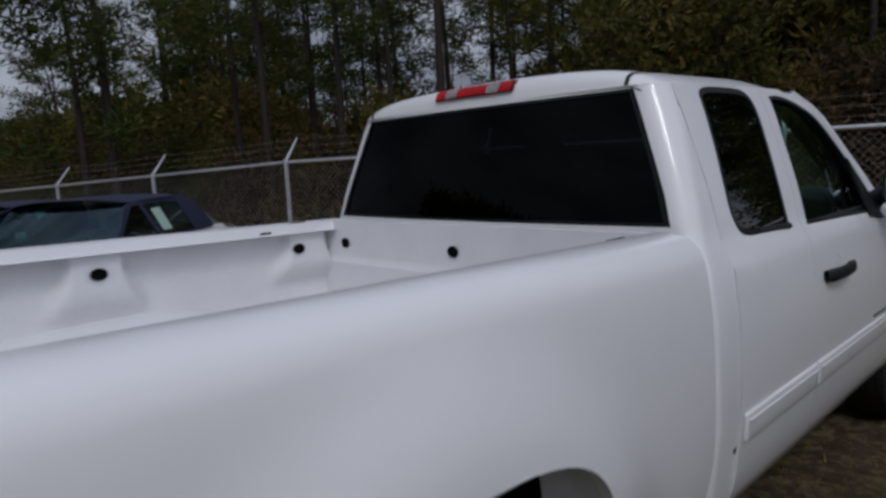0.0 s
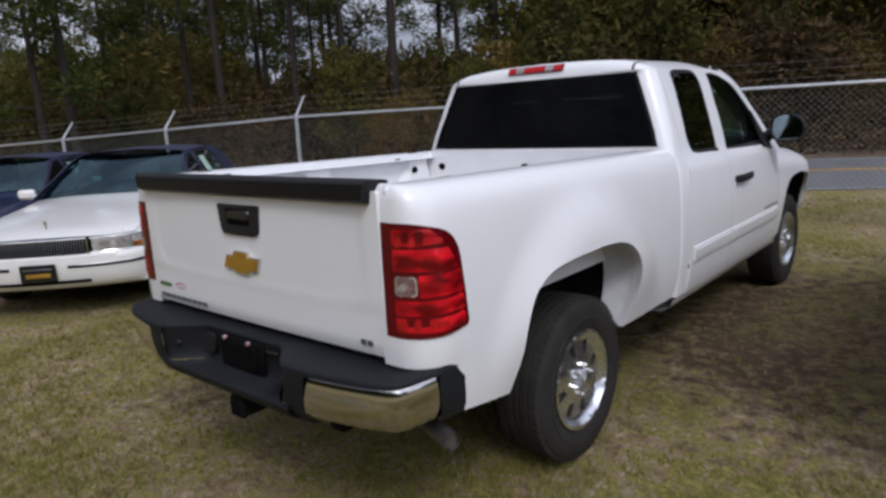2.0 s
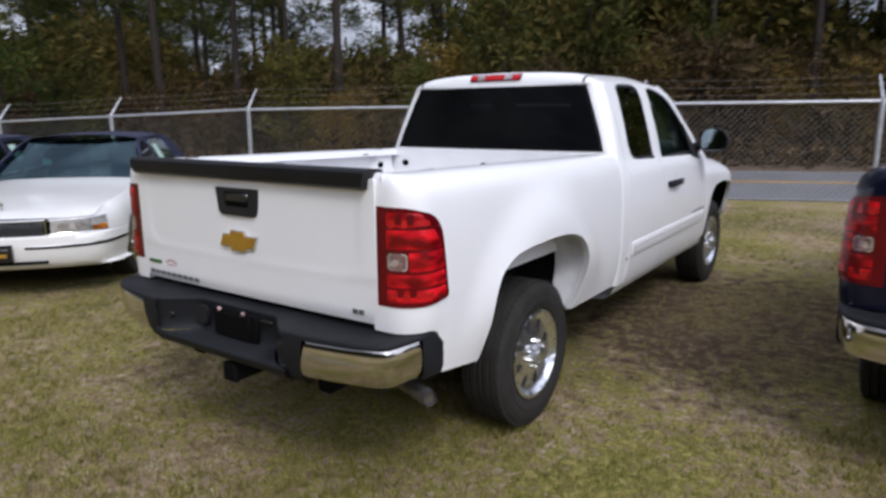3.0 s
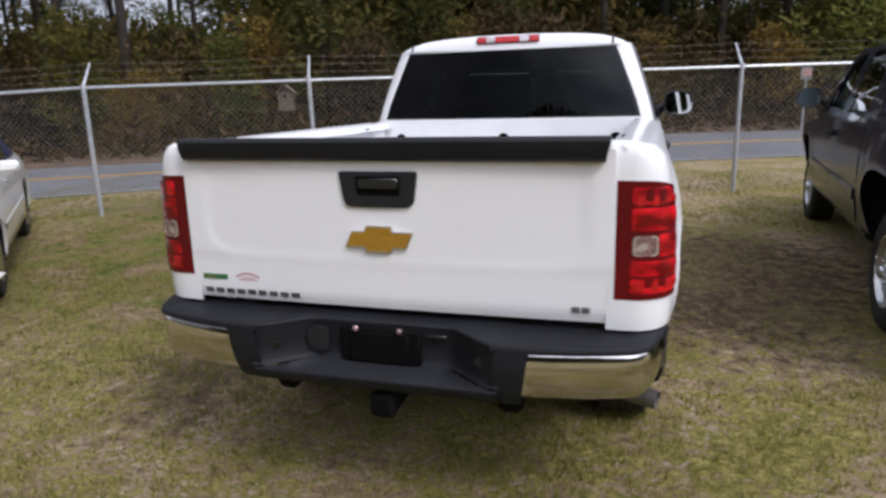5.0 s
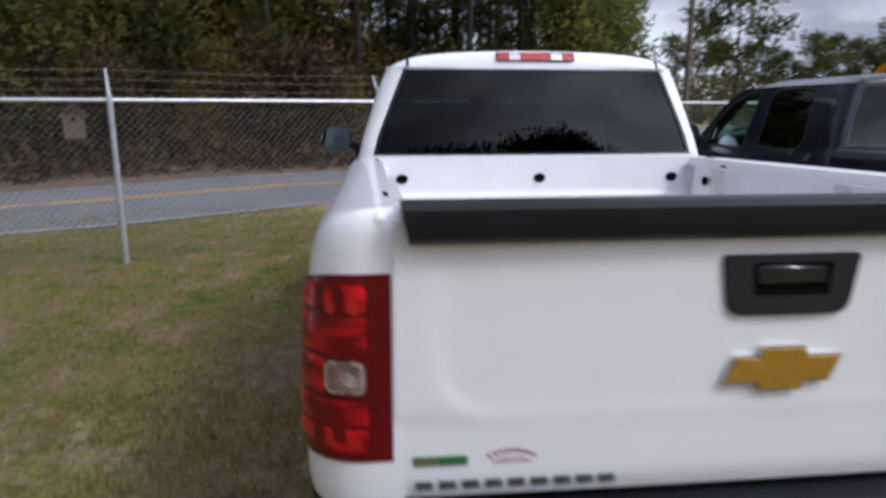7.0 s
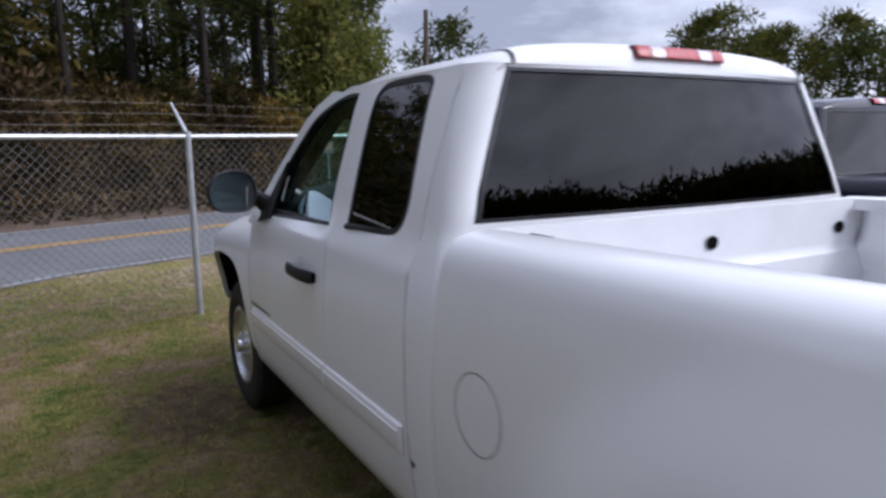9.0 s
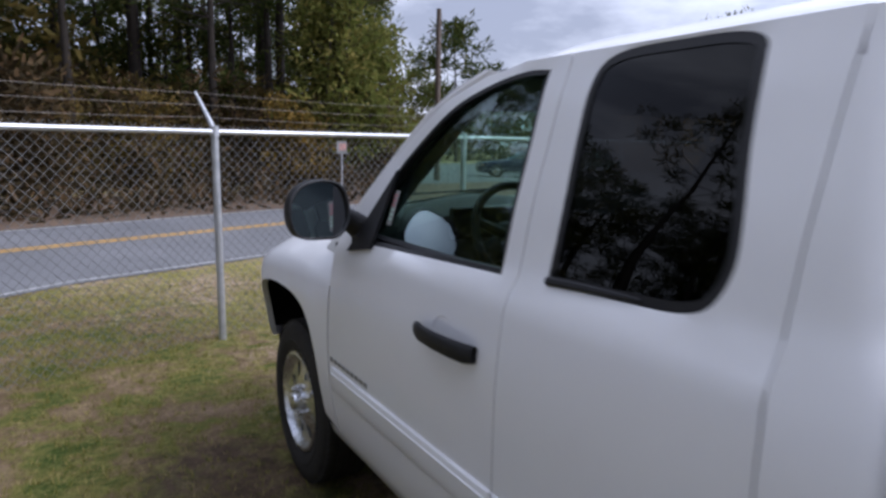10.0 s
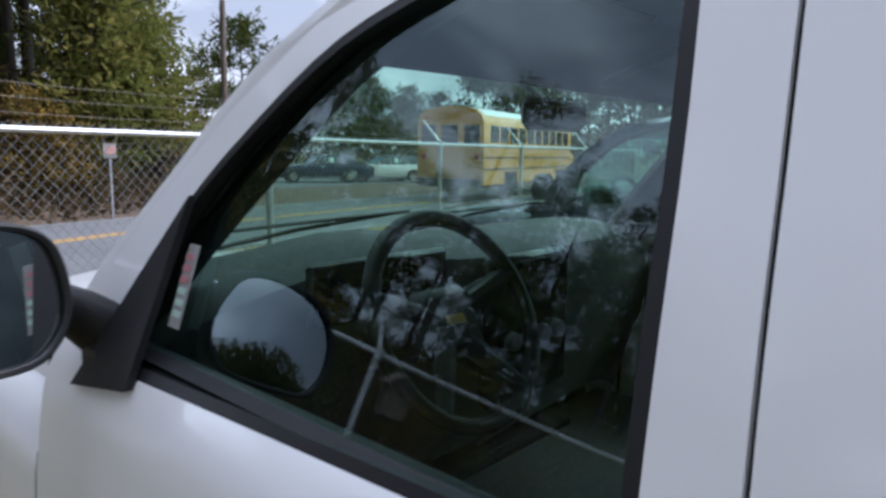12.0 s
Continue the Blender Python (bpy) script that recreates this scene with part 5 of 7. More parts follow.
def centre_step():
    """The dark middle of the bumper: shelf, slanting cheeks and the sunken grooved step."""
    s = Shape()
    xs = np.linspace(-0.455, 0.455, 53)
    s.grid([[(x, notch(x) + (-0.99 - notch(x)) * f + 0.006 * g, z) for x in xs] for f, g, z in ((1, 0, 0.792), (0.5, 0, 0.790), (0.05, 0, 0.789), (0.0, 1, 0.788), (0.0, 0, 0.782), (0.0, 0.3, 0.774), (0.0, 1, 0.74), (0.0, 1.5, 0.70), (0.0, 1.5, 0.652), (0.0, 0, 0.640), (0.0, -1, 0.634))])
    rows = []
    for k in range(19):
        rows.append([(x * 0.925, notch(x) + (-1.252 - notch(x)) * k / 18, 0.633 - 0.010 * (k / 18) + 0.0035 * (k % 2) * (abs(x) < 0.36)) for x in xs])
    s.grid(rows)
    for k in range(2):
        m = 2 * k - 1
        s.grid([[(m * (x - 0.16 * (0.782 - z)), y - o, z) for x, y in ((0.446, -1.250), (0.47, -1.252), (0.50, -1.251), (0.556, -1.246))] for z, o in ((0.782, 0.0), (0.76, 0.003), (0.70, 0.004), (0.63, -0.006), (0.59, -0.022), (0.565, -0.045), (0.555, -0.08))])
    s.grid([[(x, y, z) for x in np.linspace(-0.45, 0.45, 23)] for y, z in ((-1.250, 0.624), (-1.254, 0.619), (-1.253, 0.608), (-1.236, 0.580), (-1.205, 0.562), (-1.15, 0.556))])
    return s


def build_cabin(truck, P):
    """What shows through the windows: dashboard, wheel, seats, lining, mirror."""
    dash = Shape()
    sec = [(3.10, 1.345), (2.98, 1.375), (2.88, 1.382), (2.80, 1.370), (2.745, 1.335), (2.73, 1.27), (2.745, 1.15), (2.79, 1.02), (2.84, 0.84)]
    dash.grid([[(x, y - 0.02 * math.cos(x * 3.2) + 0.05 * (abs(x) / 0.84) ** 3, z + (0.028 * math.exp(-((x + 0.42) / 0.20) ** 2) if 2.74 < y < 2.95 else 0) - 0.10 * (abs(x) / 0.86) ** 6) for y, z in sec] for x in np.linspace(-0.86, 0.86, 35)])
    d = P("dashboard", dash, DASH, "dark grey dashboard with hooded instruments")
    part("instrument_panel", Shape().box((-0.42, 2.735, 1.315), (0.36, 0.02, 0.12), 0.02), BLACK_GLOSS, d)
    part("centre_console", Shape().box((0.03, 2.715, 1.16), (0.34, 0.04, 0.36), 0.02), BLACK_GLOSS, d)
    for k in range(4):
        part("knob", Shape().add(*turned([(0, 0.022), (0.02, 0.020), (0.022, 0)], 14, 0, 0)).moved(Matrix.Translation((-0.06 + 0.06 * k, 2.69, 1.14)) @ Matrix.Rotation(-math.pi / 2, 4, "Z")), BADGE_GREY, d)
    wheel_m = Matrix.Translation((-0.42, 2.535, 1.285)) @ Matrix.Rotation(radians(-27), 4, "X")
    rim = Shape().tube([(0.19 * math.cos(a), 0, 0.19 * math.sin(a)) for a in np.linspace(0, 2 * math.pi, 49)], 0.0155, 10, caps=False).moved(wheel_m)
    sw = P("steering_wheel", rim, BLACK_PLASTIC, "black four-spoke steering wheel")
    hub = Shape().box((0, 0.035, 0), (0.15, 0.05, 0.13), 0.02)
    for a in (20, 160, 235, 305):
        c, s_ = math.cos(radians(a)), math.sin(radians(a))
        hub.tube([(0.05 * c, 0.03, 0.05 * s_), (0.185 * c, 0.0, 0.185 * s_)], [0.022, 0.014], 8)
    part("hub", hub.moved(wheel_m), DASH, sw)
    part("hub_badge", Shape().box((0, 0.008, 0), (0.045, 0.006, 0.018), 0.002).moved(wheel_m), GOLD, sw)
    P("steering_column", Shape().tube([(-0.42, 2.57, 1.27), (-0.42, 2.80, 1.17)], 0.045, 12), DASH)
    P("gear_lever", Shape().tube([(-0.37, 2.63, 1.28), (-0.26, 2.58, 1.335), (-0.225, 2.565, 1.345)], 0.010, 8), BLACK_PLASTIC)
    for x in (-0.42, 0.42):
        seat = Shape().box((x, 1.95, 0.92), (0.52, 0.54, 0.16), 0.06).box((x, 1.66, 1.20), (0.50, 0.15, 0.56), 0.06, Matrix.Translation((x, 1.66, 0.95)) @ Matrix.Rotation(radians(12), 4, "X") @ Matrix.Translation((-x, -1.66, -0.95)))
        s = P("seat", seat, SEAT_CLOTH, "dark cloth bucket seat")
        part("headrest", Shape().box((x, 1.575, 1.54), (0.26, 0.10, 0.17), 0.045), SEAT_CLOTH, s)
    P("rear_bench", Shape().box((0, 1.36, 0.95), (1.3, 0.40, 0.16), 0.05).box((0, 1.20, 1.20), (1.3, 0.10, 0.50), 0.04), SEAT_CLOTH)
    P("cabin_floor", Shape().box((0, 2.0, 0.70), (1.70, 1.95, 0.06), 0.01), DASH)
    lining = Shape().grid([[(x * 0.96, y, roof_profile(abs(x))[1] - 0.035) for x in np.linspace(-0.72, 0.72, 13)] for y in (1.16, 1.5, 1.9, 2.2, 2.34)])
    P("headlining", lining, HEADLINING)
    for m in (-1, 1):
        trim = Shape().grid([[(m * x, y, z) for y in np.linspace(1.24, 2.80, 9)] for x, z in ((0.885, 1.272), (0.845, 1.255), (0.835, 1.10), (0.86, 0.9), (0.86, 0.70))])
        P("door_trim", trim, DASH)
        P("window_ledge", Shape().grid([[(m * x, y, z) for y in np.linspace(1.96, 2.76, 9)] for x, z in ((0.912, 1.288), (0.895, 1.296), (0.872, 1.290), (0.868, 1.265))]), BLACK_PLASTIC)
    mir = Shape().box((0.0, 2.63, 1.657), (0.235, 0.035, 0.070), 0.016)
    P("inside_mirror", mir.tube([(0, 2.65, 1.68), (0, 2.72, 1.735)], 0.011, 8), BLACK_PLASTIC)
    for x in (-0.40, 0.36):
        visor = Shape().box((0, 0, 0), (0.52, 0.24, 0.022), 0.009).moved(Matrix.Translation((x, 2.44 + 0.03 * (x > 0), 1.768)) @ Matrix.Rotation(radians(-20), 4, "X"))
        P("sun_visor", visor, DASH)
    P("header_trim", Shape().grid([[(x, y + 0.10 * (1 - (x / 0.7) ** 2), z + 0.02 * (1 - (x / 0.7) ** 2)) for x in np.linspace(-0.68, 0.68, 11)] for y, z in ((2.28, 1.800), (2.38, 1.782), (2.47, 1.742), (2.545, 1.697))]), DASH)
    label_m = lambda y, z, c: cab_place(y, z, -1, -0.012 - c)
    lab = P("door_label", Shape().prism([(2.618, 1.335), (2.650, 1.335), (2.642, 1.445), (2.612, 1.445)], label_m, 0.001), LINE_WHITE)
    for k in range(6):
        z = 1.350 + 0.015 * k
        part("label_print", Shape().prism([(2.621, z), (2.643, z), (2.642, z + 0.008), (2.620, z + 0.008)], lambda y, zz, c: cab_place(y, zz, -1, -0.0115 + c), 0.001), STICKER_RED if k > 2 else PALE_SHEET, lab)

# ---------------------------------------------------------------- ground, road
FENCE = [(-23.6, -1.10), (-20.6, -0.30), (-17.4, 0.75), (-14.3, 1.70), (-11.4, 2.56), (-8.75, 3.22), (-6.20, 4.00), (-3.42, 4.95), (-0.70, 6.22), (1.98, 6.85), (5.35, 8.00), (8.0, 8.60), (11.0, 9.15), (14.0, 9.6), (17.0, 9.95), (20.0, 10.2)]


def ground_z(x, y):
    """The lie of the land: flat round the trucks, falling gently away to the left."""
    return -0.028 * max(0.0, -5.5 - x) * smoothstep(-5.0, -9.0, x) if x < -5 else 0.0


def offset_line(d, ext=70.0):
    """The fence's line moved out towards the road by d, and drawn on to both sides."""
    pts = [Vector(p) for p in FENCE]
    pts = [pts[0] + (pts[0] - pts[2]).normalized() * ext, *pts, pts[-1] + (pts[-1] - pts[-3]).normalized() * ext]
    out = []
    for i, p in enumerate(pts):
        t = (pts[min(i + 1, len(pts) - 1)] - pts[max(i - 1, 0)]).normalized()
        q = p + Vector((-t.y, t.x)) * d
        out.append((q.x, q.y))
    return out


def road_swing(x):
    """The road bears away from the fence towards the right."""
    return float(np.interp(x, [-30, -8, -3, -1.5, 0.8, 6, 20], [-0.5, -0.5, -0.2, 0.2, 0.7, 0.9, 1.2]))


def strip(d0, d1, lift, n=3):
    a, b = offset_line(d0), offset_line(d1)
    near, out = offset_line(0.0), offset_line(1.0)
    rows = []
    for k in range(n + 1):
        row = []
        for p, q, f, g in zip(a, b, near, out):
            w = road_swing(f[0])
            x, y = p[0] + (q[0] - p[0]) * k / n + (g[0] - f[0]) * w, p[1] + (q[1] - p[1]) * k / n + (g[1] - f[1]) * w
            row.append((x, y, ground_z(x, y) + lift))
        rows.append(row)
    return Shape().grid(rows)


xs = sorted({*np.linspace(-400, -30, 12), *np.linspace(-30, -5, 26), *np.linspace(-5, 12, 10), *np.linspace(12, 400, 14)})
ys = sorted({*np.linspace(-400, -12, 12), *np.linspace(-12, 30, 22), *np.linspace(30, 400, 12)})
tagged(part("ground", Shape().grid([[(x, y, ground_z(x, y)) for x in xs] for y in ys]), GROUND), "patchy dry grass and bare sandy earth", "ground", kind="structure")
tagged(part("road", strip(2.75, 8.5, 0.012), ASPHALT), "worn grey two-lane asphalt road", "road", kind="structure")
for d0, d1, lift, mat, lab in ((5.72, 5.83, 0.017, LINE_YELLOW, "worn yellow centre line"), (5.92, 6.03, 0.017, LINE_YELLOW, "worn yellow centre line"), (2.84, 2.93, 0.017, LINE_WHITE, "worn white edge line"), (8.25, 8.35, 0.017, LINE_WHITE, "worn white edge line")):
    tagged(part("road_line", strip(d0, d1, lift, 1), mat), lab, "road line", kind="structure")
tagged(part("verge", strip(8.5, 15.0, 0.02), SHOULDER), "dry brown grass verge beyond the road", "verge", kind="structure")

yard = [(7.2, 17.6), (13.0, 18.2), (46.0, 21.5), (62.0, 42.0), (25.0, 56.0), (15.5, 36.0)]
tagged(part("yard", Shape().add([(x, y, 0.016) for x, y in yard], [tuple(range(6))]), ASPHALT), "worn grey asphalt yard beyond the road", "yard", kind="structure")

# ---------------------------------------------------------------- fence
FENCE_H = 1.695


def fence_post(lean_dir, label):
    post = thing("fence_post", label, "fence post", "chain-link fence posts")
    part("tube", Shape().tube([(0, 0, -0.05), (0, 0, FENCE_H - 0.02)], 0.030, 12), GALV, post)
    part("cap", Shape().tube([(0, 0, FENCE_H - 0.05), (0, 0, FENCE_H + 0.03)], [0.036, 0.032], 12), GALV, post)
    a = Vector((lean_dir[0], lean_dir[1], 1.15)).normalized() * 0.40
    part("wire_arm", Shape().tube([(0, 0, FENCE_H), tuple(Vector((0, 0, FENCE_H)) + a * 0.5), tuple(Vector((0, 0, FENCE_H)) + a)], [0.021, 0.016, 0.012], 8), GALV, post)
    return post


def build_fence():
    pts = [Vector((*p, ground_z(*p))) for p in FENCE]
    first = None
    for i, p in enumerate(pts):
        t = (pts[min(i + 1, len(pts) - 1)] - pts[max(i - 1, 0)]).normalized()
        m = Matrix.Translation(p) @ Matrix.Rotation(math.atan2(t.y, t.x), 4, "Z") @ Matrix.Rotation(radians(random.uniform(-1, 1)), 4, "Y")
        if first is None:
            first = fence_post((0, 1), "galvanised fence post with an angled barbed-wire arm")
            first.matrix_world = m
        else:
            copy_thing(first, m)
    fence = thing("chain_link_fence", "galvanised chain-link fence with top rail and barbed wire", "fence")
    for i, (p, q) in enumerate(zip(pts, pts[1:])):
        up = Vector((0, 0, FENCE_H - 0.015))
        part("top_rail", Shape().tube([p + up, q + up], 0.021, 8), GALV, fence)
        d = (q - p).normalized()
        nrm = Vector((-d.y, d.x, 0))
        for k in (0.33, 0.66, 0.98):
            o = Vector((0, 0, FENCE_H)) + Vector((nrm.x, nrm.y, 1.15)).normalized() * 0.40 * k
            sag = [p + o + (q - p) * s - Vector((0, 0, 0.02 * math.sin(math.pi * s))) for s in np.linspace(0, 1, 7)]
            bw = Shape().tube(sag, 0.0022, 4)
            for s in np.arange(0.06, 0.98, 0.045):
                c = p + o + (q - p) * s - Vector((0, 0, 0.02 * math.sin(math.pi * s)))
                bw.tube([c + Vector((0.004, 0, -0.018)), c + Vector((-0.004, 0, 0.018))], 0.0016, 3)
            part("barbed_wire", bw, RUSTY_WIRE, fence, tidy=False)
        # woven mesh: two sets of slanting wires, knuckles standing over the rail
        L, pitch, lo, hi = (q - p).length, 0.078, 0.03, FENCE_H + 0.035
        mesh = Shape()
        h = hi - lo
        for way in (1, -1):
            for k in range(int(-h / pitch) - 1, int((L + h) / pitch) + 1):
                a0 = k * pitch
                seg = []
                for z in (0.0, h):
                    seg.append((a0 + way * z * 0.98, z))
                (xa, za), (xb, zb) = seg
                if xa > xb:
                    xa, za, xb, zb = xb, zb, xa, za
                if xb <= 0 or xa >= L:
                    continue
                if xa < 0:
                    za += (zb - za) * (0 - xa) / (xb - xa)
                    xa = 0
                if xb > L:
                    zb = za + (zb - za) * (L - xa) / (xb - xa)
                    xb = L
                off = nrm * (0.0025 * way + 0.026)
                mesh.tube([p + d * xa + off + Vector((0, 0, lo + za)), p + d * xb + off + Vector((0, 0, lo + zb))], 0.0021, 3, caps=False)
        part("wire_mesh", mesh, WIRE, fence, "galvanised diamond wire mesh", sharp=0, tidy=False)


build_fence()

# ---------------------------------------------------------------- the trucks
build_pickup(WHITE_PAINT, "white extended-cab pickup truck parked on the grass")
navy_truck = build_pickup(NAVY_PAINT, "dark navy crew-cab pickup truck parked beside the white one", hero=False, ext=0.42)
navy_truck.matrix_world = pose(3.25, 1.42, -0.03, 0, 0, -3.3)


# ---------------------------------------------------------------- saloon cars
def build_sedan_wheel():
    tyre = Shape().lathe([(-0.08, 0.195), (-0.098, 0.21), (-0.102, 0.26), (-0.09, 0.305), (-0.06, 0.318), (0.06, 0.318), (0.09, 0.305), (0.102, 0.26), (0.098, 0.21), (0.08, 0.195)], 48)
    depth = hermite([(0.0, 0.070), (0.05, 0.075), (0.10, 0.085), (0.165, 0.088), (0.18, 0.096), (0.195, 0.094)])
    holes = []
    for k in range(12):
        a0, loop = math.radians(30 * k), []
        for j in range(10):
            t = 2 * math.pi * j / 10
            rr, tt = 0.135 + 0.030 * math.cos(t), 0.013 * math.sin(t)
            loop.append((rr * math.cos(a0) - tt * math.sin(a0), rr * math.sin(a0) + tt * math.cos(a0)))
        holes.append(loop)
    circle = [(0.195 * math.cos(2 * math.pi * k / 40), 0.195 * math.sin(2 * math.pi * k / 40)) for k in range(40)]
    rim = skin(circle, holes, lambda a, b: (depth(math.hypot(a, b)), a, b), 0.03, lambda p: p + Vector((-0.02, 0, 0)))
    cap = Shape().lathe([(0.070, 0.035), (0.085, 0.034), (0.090, 0.0)], 20)
    nuts = Shape().lathe([(0.072, 0.050), (0.077, 0.048), (0.077, 0.040)], 20)
    drum = Shape().lathe([(-0.07, 0.0), (-0.07, 0.15), (0.03, 0.15), (0.03, 0.0)], 20)
    return (mesh_of("tyre", tyre, RUBBER, 30), mesh_of("rim", rim, CHROME_DULL, 40), mesh_of("hub_cap", cap, CHROME_DULL), mesh_of("hub_ring", nuts, CHROME_DULL), mesh_of("wheel", drum, UNDERBODY))


SEDAN_WHEEL = build_sedan_wheel()
S_AXLE_R, S_R = -2.81, 0.318   # front axle at y = 0, nose towards +y
sedan_side = hermite([(0.20, 0.85), (0.27, 0.900), (0.40, 0.925), (0.55, 0.932), (0.70, 0.922), (0.82, 0.895), (0.90, 0.850), (0.94, 0.800)])
sedan_belt = hermite([(-4.05, 0.86), (-3.6, 0.925), (-2.8, 0.935), (-1.6, 0.935), (-0.85, 0.925), (-0.2, 0.865), (0.5, 0.80), (0.92, 0.745)])


front_way = hermite([(k, q) for k, q in enumerate([(0.0, 0.985), (0.25, 0.978), (0.45, 0.958), (0.60, 0.926), (0.71, 0.882), (0.785, 0.822), (0.832, 0.745), (0.862, 0.655), (0.884, 0.55), (0.905, 0.43), (0.922, 0.30)])])
FRONT_T = np.linspace(0, 10, 121)
FRONT_X, FRONT_Y = np.array([front_way(t)[0] for t in FRONT_T]), np.array([front_way(t)[1] for t in FRONT_T])


def build_sedan(paint, roof_material, label, sticker=False):
    car = thing("saloon_car", label, "car")
    P = lambda name, shape, mat, lab="", par=None: part(name, shape, mat, par or car, lab)

    def side(y, z, m, out=0.0):
        x = sedan_side(z * 0.94 / sedan_belt(y)) + out
        x -= max(0.0, 0.922 - float(np.interp(y, FRONT_Y[::-1], FRONT_X[::-1]))) + 0.16 * smoothstep(-3.3, -4.1, y) ** 2
        return (m * x, y, z)

    arch = lambda yc: [(yc - 0.39, 0.215), (yc - 0.38, 0.38), (yc - 0.31, 0.54), (yc - 0.17, 0.645), (yc, 0.675), (yc + 0.17, 0.645), (yc + 0.31, 0.54), (yc + 0.38, 0.38), (yc + 0.39, 0.215)]
    for m in (-1, 1):
        low = smooth_outline(arch(S_AXLE_R), sharp=(0, 8), n=3)[:-3] + [arch(S_AXLE_R)[-1]] + smooth_outline(arch(0.0), sharp=(0, 8), n=3)[:-3] + [arch(0.0)[-1]]
        outline = [(-4.05, 0.35), (-3.6, 0.24), *low, (0.55, 0.26), (0.80, 0.36)] + [(y, sedan_belt(y)) for y in np.linspace(0.80, -4.05, 26)]
        sd = P("body_side", skin(outline, [], lambda y, z: side(y, z, m), 0.07, folded(m, 0.02)), paint)
        part("side_strip", Shape().grid([[side(y, 0.50 + h, m, o) for y in np.linspace(-2.40, -0.45, 14)] for h, o in ((0.035, 0.0), (0.03, 0.012), (-0.03, 0.012), (-0.035, 0.0))]), paint, sd)
        part("sill_strip", Shape().grid([[side(y, 0.29 + h, m, o) for y in np.linspace(-2.40, -0.42, 14)] for h, o in ((0.03, 0.002), (0.0, 0.008), (-0.06, 0.002))]), CHROME_DULL, sd)
        for y0, y1 in ((-2.45, -1.58), (-1.57, -0.55)):
            part("door_gap", Shape().grid([[side(y0, z, m, 0.0015), ] + [side(y0 + 0.006, z, m, 0.0015)] for z in np.linspace(0.32, 0.90, 8)]), GAP_BLACK, sd)
            part("door_handle", Shape().box(tuple(Vector(side(y0 + 0.14, 0.80, m)) + Vector((m * 0.006, 0, 0))), (0.02, 0.13, 0.03), 0.006), CHROME_DULL, sd)
        for yc in (0.0, S_AXLE_R):
            P("wheel_well", Shape().grid([[(m * x, yc + (y - yc) * k, z * k) for y, z in arch(yc)] for x, k in ((0.90, 1.0), (0.80, 1.03), (0.55, 1.03))]), UNDERBODY)
            put_wheel(SEDAN_WHEEL, car, (m * 0.80, yc, S_R), m < 0)
        # side glass and pillars
        gl = lambda y, z: (m * (0.845 - 0.215 * ((z - 0.92) / 0.43) ** 1.15), y, z)
        green = smooth_outline([(-3.15, 0.935), (-0.62, 0.925), (-1.02, 1.13), (-1.42, 1.335), (-2.2, 1.365), (-2.75, 1.345), (-3.02, 1.18)], sharp=(0, 1), n=5)
        g1 = [(-0.80, 0.955), (-1.06, 1.11), (-1.44, 1.305), (-1.62, 1.315), (-1.64, 0.955)]
        g2 = [(-1.72, 0.955), (-1.70, 1.315), (-2.2, 1.325), (-2.52, 1.29), (-2.58, 0.955)]
        up = P("window_frame", skin(green, [g1, g2], gl, 0.09, folded(m, 0.02)), roof_material)
        for g in (g1, g2):
            part("side_window", skin(g, [], lambda y, z: tuple(Vector(gl(y, z)) - Vector((m * 0.008, 0, 0))), 0.12), CAR_GLASS, up)
        if sticker or m < 0:
            part("price_sheet", Shape().add([tuple(Vector(gl(y, z)) + Vector((m * 0.003, 0, 0))) for y, z in ((-2.02, 1.02), (-1.80, 1.02), (-1.80, 1.26), (-2.02, 1.26))], [(0, 1, 2, 3)]), PALE_SHEET, up, "pale green paper in the window")
        mir = P("door_mirror", Shape().box((m * 0.985, -0.86, 0.985), (0.19, 0.10, 0.11), 0.03).box((m * 0.89, -0.85, 0.955), (0.08, 0.06, 0.05), 0.015), paint)
        part("mirror_glass", Shape().box((m * 0.99, -0.912, 0.985), (0.155, 0.006, 0.085), 0.002), MIRROR, mir)
        # lamps
        at = lambda t, o, z: (m * (front_way(t)[0] + o * smoothstep(3, 7, t)), front_way(t)[1] + o * (1 - 0.6 * smoothstep(3, 7, t)), z)
        lamp_rows = ((0.592, -0.02), (0.596, 0.008), (0.655, 0.012), (0.712, 0.004), (0.716, -0.03))
        hl = P("headlamp", Shape().grid([[at(t, o, z) for t in np.linspace(2.05, 6.5, 22)] for z, o in lamp_rows]), HEADLAMP, "clear headlamp with amber corner")
        part("amber_corner", Shape().grid([[at(t, o + 0.003, z) for t in np.linspace(4.7, 6.45, 8)] for z, o in ((0.600, 0.009), (0.63, 0.012), (0.648, 0.012))]), AMBER_LENS, hl)
        for t in (2.75, 3.75):
            part("bulb_bowl", Shape().grid([[at(t + 0.36 * math.cos(a) * r, 0.016, 0.662 + 0.030 * math.sin(a) * r) for a in np.linspace(0, 2 * math.pi, 17)] for r in (1.0, 0.6, 0.05)]), LENS_WHITE, hl)
        part("lamp_divider", Shape().grid([[at(t, 0.014, z) for t in (4.50, 4.62)] for z in (0.598, 0.655, 0.712)]), BADGE_GREY, hl)
        part("lamp_frame", Shape().grid([[at(t, o, z) for t in np.linspace(1.98, 6.6, 22)] for z, o in ((0.714, 0.006), (0.719, 0.010), (0.727, 0.004))]).grid([[at(t, o, z) for t in np.linspace(1.98, 6.6, 22)] for z, o in ((0.598, 0.010), (0.590, 0.014), (0.584, 0.0))]), CHROME_DULL, hl)
    nose = lambda x: float(np.interp(abs(x), FRONT_X, FRONT_Y))
